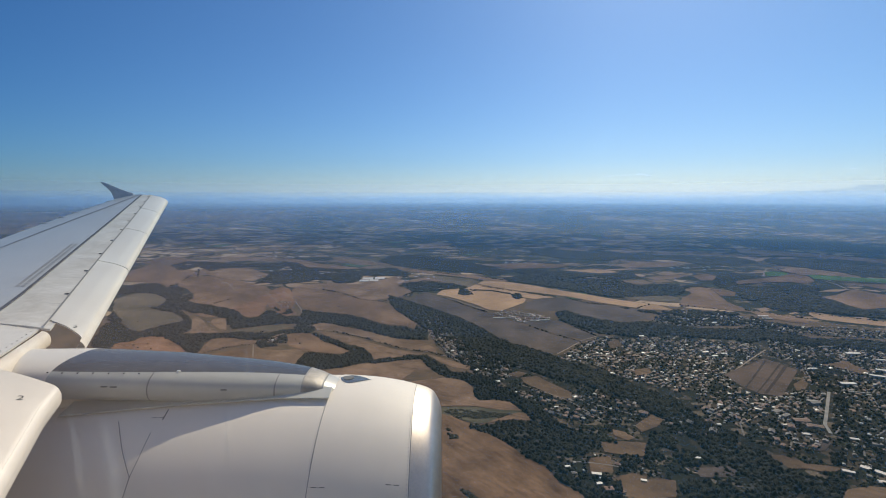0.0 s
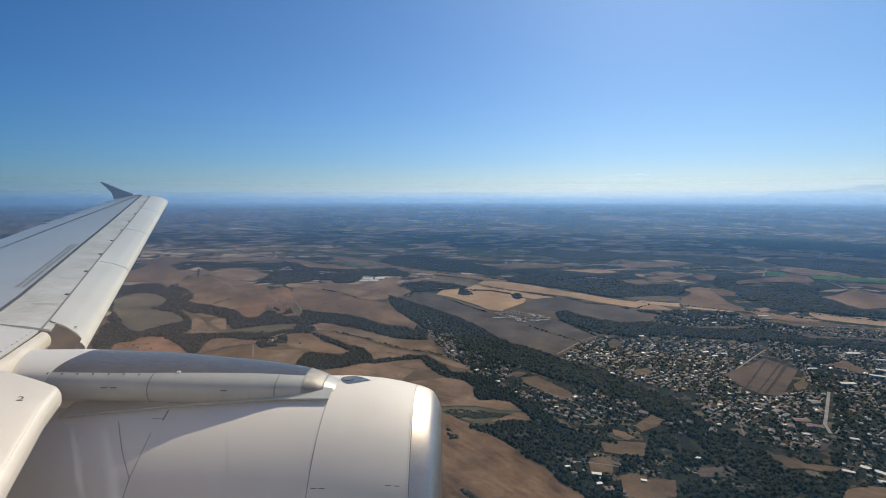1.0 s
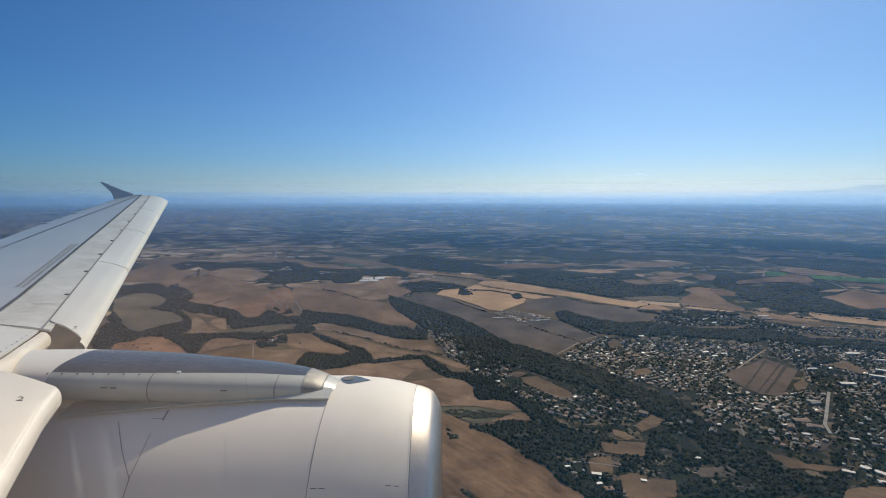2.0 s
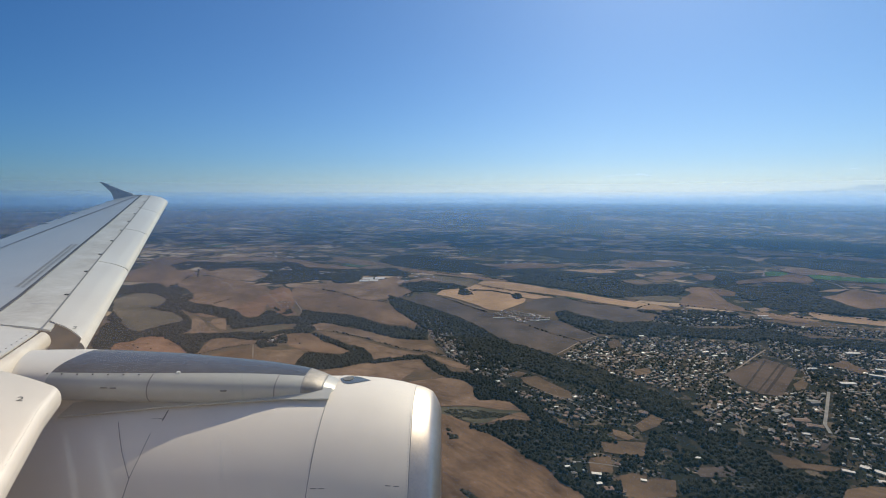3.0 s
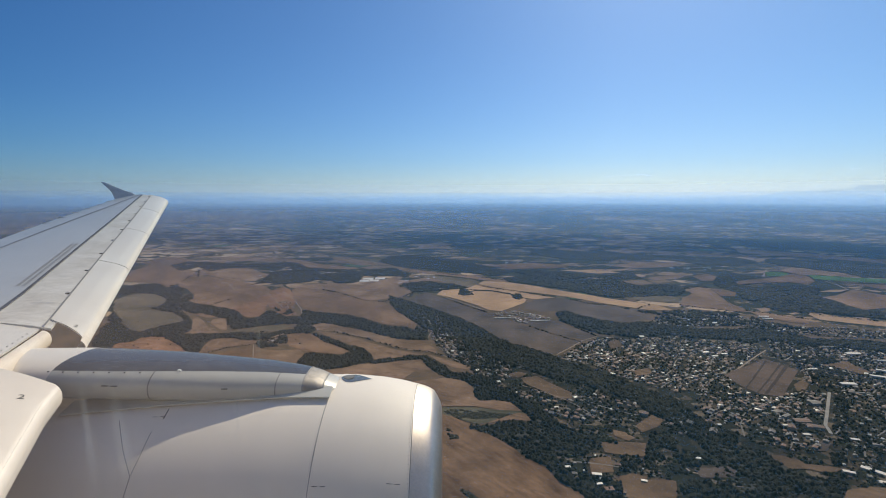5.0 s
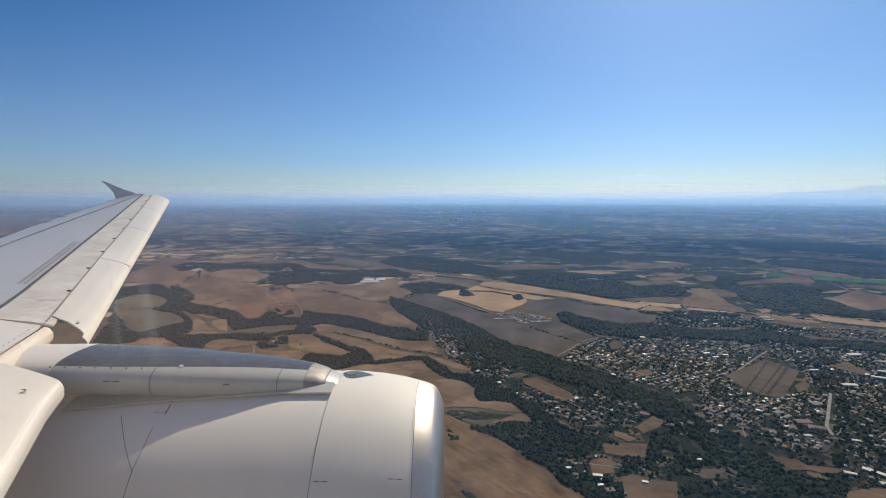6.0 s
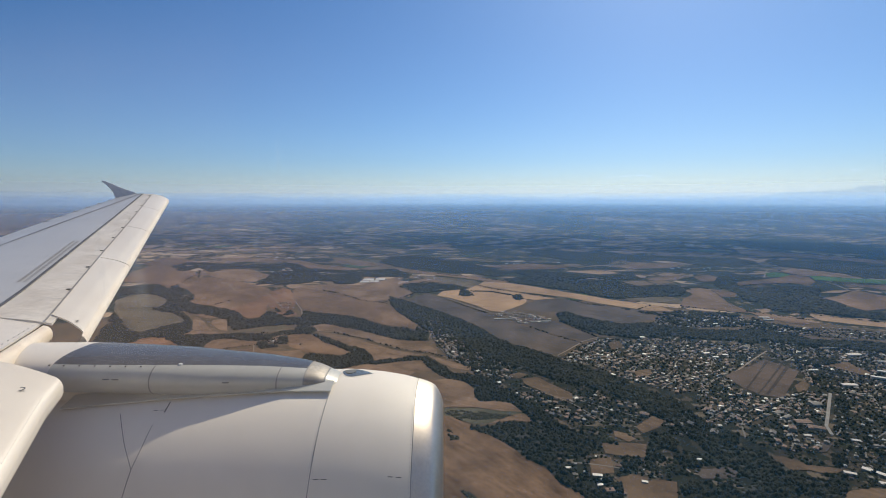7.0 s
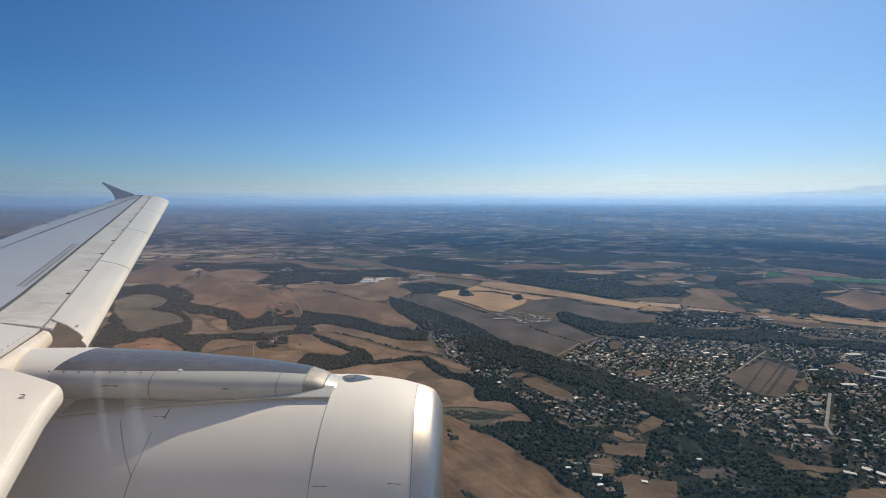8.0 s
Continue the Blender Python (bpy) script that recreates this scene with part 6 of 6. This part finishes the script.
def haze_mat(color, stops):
    """Haze painted on an upright sheet; stops give its density by height."""
    m, n, l, b = node_mat("painted haze")
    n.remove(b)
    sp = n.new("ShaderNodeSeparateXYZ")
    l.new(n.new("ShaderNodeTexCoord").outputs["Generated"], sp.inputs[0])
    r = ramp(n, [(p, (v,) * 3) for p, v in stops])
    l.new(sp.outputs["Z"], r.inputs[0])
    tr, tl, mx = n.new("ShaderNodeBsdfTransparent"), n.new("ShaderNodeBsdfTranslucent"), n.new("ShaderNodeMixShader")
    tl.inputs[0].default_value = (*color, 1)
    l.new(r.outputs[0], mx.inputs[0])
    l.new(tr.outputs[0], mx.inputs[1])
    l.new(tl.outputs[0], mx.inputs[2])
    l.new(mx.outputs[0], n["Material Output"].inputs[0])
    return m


def haze_sheet(stand, near, far, reach, color, top):
    """An upright sheet of painted haze, fitted to the camera's view to veil the land between two distances: none at its
    foot, thickening upwards to its full density at the horizon and thinning out in the sky.
    """
    r, z0 = settle([(0, stand, 0)])[0][1:] - np.array((0.0, 9.0))
    z1 = EYE + r * math.tan(radians(top))
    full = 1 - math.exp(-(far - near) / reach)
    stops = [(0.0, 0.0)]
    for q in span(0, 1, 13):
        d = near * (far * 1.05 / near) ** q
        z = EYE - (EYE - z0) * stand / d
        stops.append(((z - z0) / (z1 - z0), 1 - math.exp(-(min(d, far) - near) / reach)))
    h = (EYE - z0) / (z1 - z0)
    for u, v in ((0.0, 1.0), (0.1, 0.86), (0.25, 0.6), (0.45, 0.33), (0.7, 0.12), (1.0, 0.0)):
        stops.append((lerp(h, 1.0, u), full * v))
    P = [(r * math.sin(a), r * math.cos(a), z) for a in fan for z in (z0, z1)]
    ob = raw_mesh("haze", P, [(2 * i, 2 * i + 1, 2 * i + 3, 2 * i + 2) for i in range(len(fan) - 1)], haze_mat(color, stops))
    return tagged(ob, "upright sheet painted with bluish distance haze", "haze", kind="structure")


haze_sheet(2000, 1500, 6000, 32000, (0.19, 0.42, 0.95), 0.8)
haze_sheet(6000, 6000, 14000, 31000, (0.22, 0.45, 0.95), 0.8)
haze_sheet(10000, 14000, 60000, 38000, (0.40, 0.60, 0.94), 2.2)
haze_sheet(13000, 60000, 110000, 42000, (0.72, 0.83, 0.94), 4.2)

# the clouds' sunlit brightness is put in as glow
CLOUD = pale("cloud glow", (0.86, 0.92, 0.97), 0.95)
for az, el, w in ((5.1, 2.65, 14), (18.6, 2.5, 22), (20.0, 2.6, 20), (21.6, 2.6, 28), (22.5, 2.5, 18), (39.5, 2.7, 18)):
    V, F = [], []
    crng = np.random.default_rng(int(az * 10))
    for q in range(9):
        S, T = SMALL[q % 4]
        F.append(T + len(S) * q)
        V.append(S * (w * crng.uniform(0.15, 0.4), w * 0.3, w * crng.uniform(0.08, 0.2)) + (crng.normal(0, w * 0.8), 0, crng.normal(0, w * 0.12)))
    a = radians(az)
    ob = raw_mesh("cloud", np.vstack(V), np.vstack(F), CLOUD)
    ob.matrix_basis = pose(4900 * math.sin(a), 4900 * math.cos(a), EYE + 4900 * math.tan(radians(el)), 0, 0, -az)
    tagged(ob, "small white puff of cloud above the horizon", "cloud", group="clouds on the horizon", kind="structure")


# ---- buildings ----
def pane(w, h, x, y, z):
    bm = bmesh.new()
    bmesh.ops.create_cube(bm, size=1, matrix=Matrix.Translation((x, y, z)) @ Matrix.Diagonal((w, 0.12, h, 1)))
    return bm


WINDOW = surface("dark window glass", (0.02, 0.025, 0.03), (0.05, 0.055, 0.06), 0.5, 0.15)
DOOR = surface("brown door wood", (0.12, 0.07, 0.04), (0.2, 0.12, 0.07), 0.7, 0.6)


def gable(l, w, h, rise, over, hip):
    """A pitched roof with eaves, its ridge along x; hip draws the ridge ends in."""
    bm = bmesh.new()
    a, b = l / 2 + over, w / 2 + over
    lo, z = h - 0.15, h + rise
    k = a - hip
    v = [bm.verts.new(p) for p in ((-a, -b, lo), (a, -b, lo), (a, b, lo), (-a, b, lo), (-k, 0, z), (k, 0, z))]
    u = [bm.verts.new((p.co.x, p.co.y, p.co.z - 0.25)) for p in v[:4]]
    for f in ((0, 1, 5, 4), (2, 3, 4, 5), (1, 2, 5), (3, 0, 4)):
        bm.faces.new([v[i] for i in f])
    for i in range(4):
        j = (i + 1) % 4
        bm.faces.new((v[j], v[i], u[i], u[j]))
    bm.faces.new(u)
    bmesh.ops.recalc_face_normals(bm, faces=bm.faces)
    return bm


def house(l, w, h, rise, hip, wall, roof, annex):
    root = new("house")
    part("wall", box(l, w, h + 0.4, (0, 0, h / 2 - 0.2)), wall, root)
    part("roof", gable(l, w, h, rise, 0.5, hip), roof, root)
    part("chimney", box(0.7, 0.7, rise + 0.8, (l * 0.2, w * 0.12, h + rise * 0.5 + 0.4)), wall, root)
    floors = 2 if h > 4.5 else 1
    for f in range(floors):
        for i in (-1, 1):
            part("window", pane(1.3, 1.4, i * l * 0.3, -w / 2, 1.6 + f * 2.9), WINDOW, root)
    part("door", pane(1.1, 2.1, 0, -w / 2, 1.05), DOOR, root)
    if annex:
        part("annex", box(l * 0.45, w * 0.6, 2.9, (l * 0.6, -w * 0.1, 1.25)), wall, root)
        part("annex_roof", box(l * 0.45 + 0.6, w * 0.6 + 0.6, 0.25, (l * 0.6, -w * 0.1, 2.85)), ROOFS[1], root)
    return root


LOOKS = [("cream house with weathered clay tile roof", 0, 0), ("white rendered house with grey tiled roof", 1, 1), ("ochre house with brown tiled roof", 2, 3),
         ("cream house with grey tiled roof", 0, 1), ("white house with pale metal roof", 1, 2), ("white house with clay tile roof", 1, 0)]
hr = random.Random(4)
MODELS = []
for i in range(14):
    words, a, b = LOOKS[i % len(LOOKS)]
    l, w = hr.uniform(8.5, 14), hr.uniform(6.5, 9.5)
    hs = house(l, w, hr.choice((3.2, 3.4, 5.6, 6.0)), hr.uniform(1.3, 2.3), hr.choice((0.5, 0.5, 2.5)), WALLS[a], ROOFS[b], i % 3 == 0)
    tagged(hs, words + (" and a low annex" if i % 3 == 0 else ""), "house", group="village houses")
    MODELS.append((hs, b))


def sites(poly, step, seed, clear=()):
    g = np.random.default_rng(seed)
    pts = scatter(poly, step, g)
    for c in clear:
        pts = pts[~inside(c, pts[:, 0], pts[:, 1])] if len(pts) else pts
    return pts


def homes(poly, gap, depth, turn, seed, clear=(), streets=True):
    """House places in rows on both sides of bending streets; lays the streets too."""
    g = np.random.default_rng(seed)
    c, s = math.cos(radians(turn)), math.sin(radians(turn))
    P = np.array(poly, float)
    U, W = P[:, 0] * c + P[:, 1] * s, -P[:, 0] * s + P[:, 1] * c
    places = []
    for k, w in enumerate(np.arange(W.min() + depth * 0.4, W.max(), depth)):
        bend = [(u, w + 20 * math.sin(u / 70 + k * 0.9 + seed)) for u in np.arange(U.min(), U.max(), 12.0)]
        xy = np.array([(u * c - v * s, u * s + v * c) for u, v in bend])
        ok = inside(poly, xy[:, 0], xy[:, 1])
        for z in clear:
            ok &= ~inside(z, xy[:, 0], xy[:, 1])
        run = []
        for good, p in zip(list(ok) + [False], list(xy) + [None]):
            if good:
                run.append((float(p[0]), float(p[1])))
                continue
            if streets and len(run) > 4 and k % 2 == 0:
                track(run, 4.2, "dusty pale village street", LANE)
            run = []
        for side in (-1, 1):
            u = U.min() + g.uniform(0, gap)
            while u < U.max():
                v = w + 20 * math.sin(u / 70 + k * 0.9 + seed) + side * (depth * 0.26 + g.normal(0, 3.5))
                x, y = u * c - v * s, u * s + v * c
                if inside(poly, np.array([x]), np.array([y]))[0] and not any(inside(z, np.array([x]), np.array([y]))[0] for z in clear):
                    places.append((float(x), float(y), radians(turn) + 0.28 * math.cos(u / 70 + k * 0.9 + seed) + g.normal(0, 0.1)))
                u += gap * g.choice((0.8, 0.9, 1.0, 1.2, 1.6, 2.6))
    return places


LANE = surface("dusty village asphalt", (0.12, 0.10, 0.082), (0.20, 0.17, 0.14), 0.05, 0.9)
spots = []
for poly, gap, depth, turn, seed, clear in ((OLD_TOWN, 14, 40, 43, 1, (STREET,)), (LOW_TOWN, 14, 38, 50, 2, (PLOT, ROADWAY, STREET)), (HIGH_TOWN, 21, 46, -22, 3, ()), (EAST_TOWN, 18, 46, 47, 4, (PLOT, ROADWAY, STREET)),
                                            (LANE_ROW, 21, 40, -48, 5, ()), (GARDENS, 26, 46, -20, 6, ()), (BANK_ROW, 17, 36, -62, 7, ()), (HAMLET, 24, 44, 40, 8, ()), (COMPOUND, 11, 24, -30, 9, ()), (FARM, 19, 34, 20, 10, ()), (RUIN, 20, 34, 10, 11, ())):
    for x, y, turn in homes(poly, gap, depth, turn, seed, clear, seed not in (9, 10, 11)):
        if noise.noise(Vector((x / 45, y / 45, seed))) > -0.3 and not any(inside(c, np.array([x]), np.array([y]))[0] for c in CLEARINGS):
            spots.append((x, y, turn))
spots.sort(key=lambda p: p[1])


used = set()
far_V, far_F, far_M, base = [], [], [], 0
for i, (x, y, along) in enumerate(spots):
    turn = along + (math.pi / 2 if hr.random() < 0.3 else 0)
    k = hr.choice((0.5, 0.6, 0.7, 0.8, 0.9, 1.0, 1.3)) * hr.uniform(0.92, 1.08)
    q = hr.randrange(len(MODELS))
    if i < 270:
        m = pose(*settle([(x, y, 0.2)])[0], 0, 0, math.degrees(turn)) @ Matrix.Diagonal((k, k, k, 1))
        if q not in used:
            used.add(q)
            MODELS[q][0].matrix_basis = m
        else:
            copy_thing(MODELS[q][0], m)
        continue
    # the rest of the village, joined
    l, w, h, rise = hr.uniform(8, 13) * k, hr.uniform(6, 9) * k, hr.choice((3.2, 5.6)), hr.uniform(1.2, 2.2)
    a, b = l / 2, w / 2
    V = np.array([(-a, -b, -1), (a, -b, -1), (a, b, -1), (-a, b, -1), (-a, -b, h), (a, -b, h), (a, b, h), (-a, b, h), (-a - .4, -b - .4, h - .1), (a + .4, -b - .4, h - .1), (a + .4, b + .4, h - .1), (-a - .4, b + .4, h - .1), (-a, 0, h + rise), (a, 0, h + rise)])
    c, s = math.cos(turn), math.sin(turn)
    P = np.column_stack((x + V[:, 0] * c - V[:, 1] * s, y + V[:, 0] * s + V[:, 1] * c, V[:, 2]))
    far_V.append(P)
    fs = [(0, 1, 5), (0, 5, 4), (1, 2, 6), (1, 6, 5), (2, 3, 7), (2, 7, 6), (3, 0, 4), (3, 4, 7), (8, 9, 13), (8, 13, 12), (10, 11, 12), (10, 12, 13), (9, 10, 13), (11, 8, 12)]
    far_F += [tuple(j + base for j in f) for f in fs]
    wall, roof = hr.randrange(3), 3 + hr.choice((0, 0, 0, 1, 1, 3, 3, 2))
    far_M += [wall] * 8 + [roof] * 4 + [wall] * 2
    base += len(V)
ob = raw_mesh("houses", settle(np.vstack(far_V)), far_F, WALLS[0])
for m in WALLS[1:] + ROOFS:
    ob.data.materials.append(m)
ob.data.polygons.foreach_set("material_index", far_M)
tagged(ob, "crowded small tiled houses of the farther village", "houses", kind="stuff")

for (x, y), l, w, h, turn, label in SHEDS:
    root = new("shed")
    at = settle([(x, y, 0.2)])[0]
    k = math.hypot(at[0], at[1]) / math.hypot(x, y)
    root.matrix_basis = pose(*at, 0, 0, turn) @ Matrix.Diagonal((k, k, k, 1))
    if y > FLAT:
        # the far land rises to fit the camera's view: laid along its slope
        gx = Vector(settle([(x + 40, y, 0.2)])[0]) - Vector(at)
        gy = Vector(settle([(x, y + 40, 0.2)])[0]) - Vector(at)
        up = gx.cross(gy).normalized()
        side = gx.normalized()
        root.matrix_basis = Matrix.Translation(at) @ Matrix((side, up.cross(side), up)).transposed().to_4x4() @ Matrix.Diagonal((gx.length / 40, gy.length / 40, k, 1))
    part("wall", box(l, w, h + 0.6, (0, 0, h / 2 - 0.3)), WALLS[1], root)
    part("roof", gable(l, w, h, min(w * 0.1, 3), 0.4, 0.4), ROOFS[1] if "grey" in label else ROOFS[0] if "red" in label else GLASSY, root)
    for i in (-0.3, 0.3):
        part("gate", pane(min(4, l * 0.2), h * 0.6, i * l, -w / 2, h * 0.3), DOOR, root)
    tagged(root, label, "shed")


# ---- trees of gardens and lanes ----
def tree(seed):
    root = new("tree")
    bm = bmesh.new()
    bmesh.ops.create_cone(bm, segments=8, radius1=0.32, radius2=0.16, depth=3.4, cap_ends=True, matrix=Matrix.Translation((0, 0, 1.2)))
    for a in range(3):
        bmesh.ops.create_cone(bm, segments=6, radius1=0.14, radius2=0.05, depth=2.4, cap_ends=True,
                              matrix=Matrix.Translation((0, 0, 2.8)) @ Euler((0.7, 0, a * 2.1 + seed)).to_matrix().to_4x4() @ Matrix.Translation((0, 0, 1.1)))
    part("trunk", bm, BARK, root)
    g = np.random.default_rng(seed)
    Vs, Fs, Ts, b = [], [], [], 0
    for q in range(9):
        V, F = CLUMPS[int(g.integers(6))]
        k = g.uniform(1.3, 2.3)
        o = (g.normal(0, 1.25), g.normal(0, 1.25), 4.4 + g.normal(0, 0.9))
        Vs.append(V * k + o)
        Fs.append(F + b)
        Ts.append(np.full(len(V), g.random()))
        b += len(V)
    crown = raw_mesh("crown", np.vstack(Vs), np.vstack(Fs), WOOD if seed % 3 else SCRUB, np.concatenate(Ts))
    crown.parent = root
    return tagged(root, "round dusty green garden tree" if seed % 3 == 0 else "dark green broad-crowned tree among houses", "tree", group="village trees")


TREES = [tree(i + 1) for i in range(8)]
tspots = []
for poly, step, seed, clear in ((OLD_TOWN, 17, 31, (STREET,)), (LOW_TOWN, 16, 32, (PLOT, ROADWAY, STREET)), (HIGH_TOWN, 16, 33, ()), (EAST_TOWN, 14, 34, (PLOT, ROADWAY, STREET)), (LANE_ROW, 16, 35, ()),
                                (GARDENS, 16, 36, ()), (BANK_ROW, 15, 37, ()), (HAMLET, 16, 38, ()), (FARM, 14, 39, ())):
    tspots += [(float(p[0]), float(p[1])) for p in sites(poly, step, seed, clear)]
tspots.sort(key=lambda p: p[1])
kept = []
for x, y in tspots:
    if all(abs(x - a) > 6.5 or abs(y - b) > 6.5 for a, b, _ in spots) and not any(inside(c, np.array([x]), np.array([y]))[0] for c in CLEARINGS):
        kept.append((x, y))
for i, (x, y) in enumerate(kept[:280]):
    m = pose(*settle([(x, y, 0)])[0], 0, 0, hr.uniform(0, 360)) @ Matrix.Diagonal((*[hr.uniform(0.7, 1.25)] * 3, 1))
    if i < 8:
        TREES[i].matrix_basis = m
    else:
        copy_thing(TREES[i % 8], m)
grng = np.random.default_rng(12)
rest = kept[280:]
tagged(foliage("garden_trees", rest, grng.uniform(2.2, 4.2, len(rest)), grng, WOOD), "dark garden trees between farther houses", "trees", kind="stuff")
for poly, label in ((OLD_TOWN, "dusty gardens and yards of the old village"), (LOW_TOWN, "dusty gardens and yards of the lower village"), (EAST_TOWN, "dusty gardens and yards by the halls"), (HIGH_TOWN, "dusty gardens of the upper village"), (LANE_ROW, "gardens along the village lane"), (GARDENS, "garden plots above the wood"), (BANK_ROW, "gardens on the valley bank"), (HAMLET, "yards of small hamlet")):
    parcel("garden_ground", poly, YARD, label, "ground", 6.0, "structure", 0.3)

for poly, step, seed, label in ((ROUGH, 9.5, 61, "green trees and bushes on rough garden slopes"), (ROUGH_EAST, 9.5, 62, "green trees and bushes below the houses"), (BANK, 9.0, 63, "green trees and bushes on valley bank"),
                                (LOW_TOWN, 6.5, 64, "green trees between lower village houses"), (OLD_TOWN, 6.5, 65, "green trees between old village houses"), (EAST_TOWN, 6.5, 66, "green trees between the halls")):
    thicket(poly, step, seed, label, (PLOT, ROADWAY, STREET, *CLEARINGS), (2.0, 5.4) if seed < 64 else (1.6, 4.6), 0.0 if seed < 64 else 0.16)
parcel("garden_ground", VALLEY, YARD, "dusty plots and scrub filling the valley", "ground", 6.0, "structure", 0.2)
parcel("garden_ground", ROUGH, YARD, "rough garden ground on the slope", "ground", 6.0, "structure", 0.25)
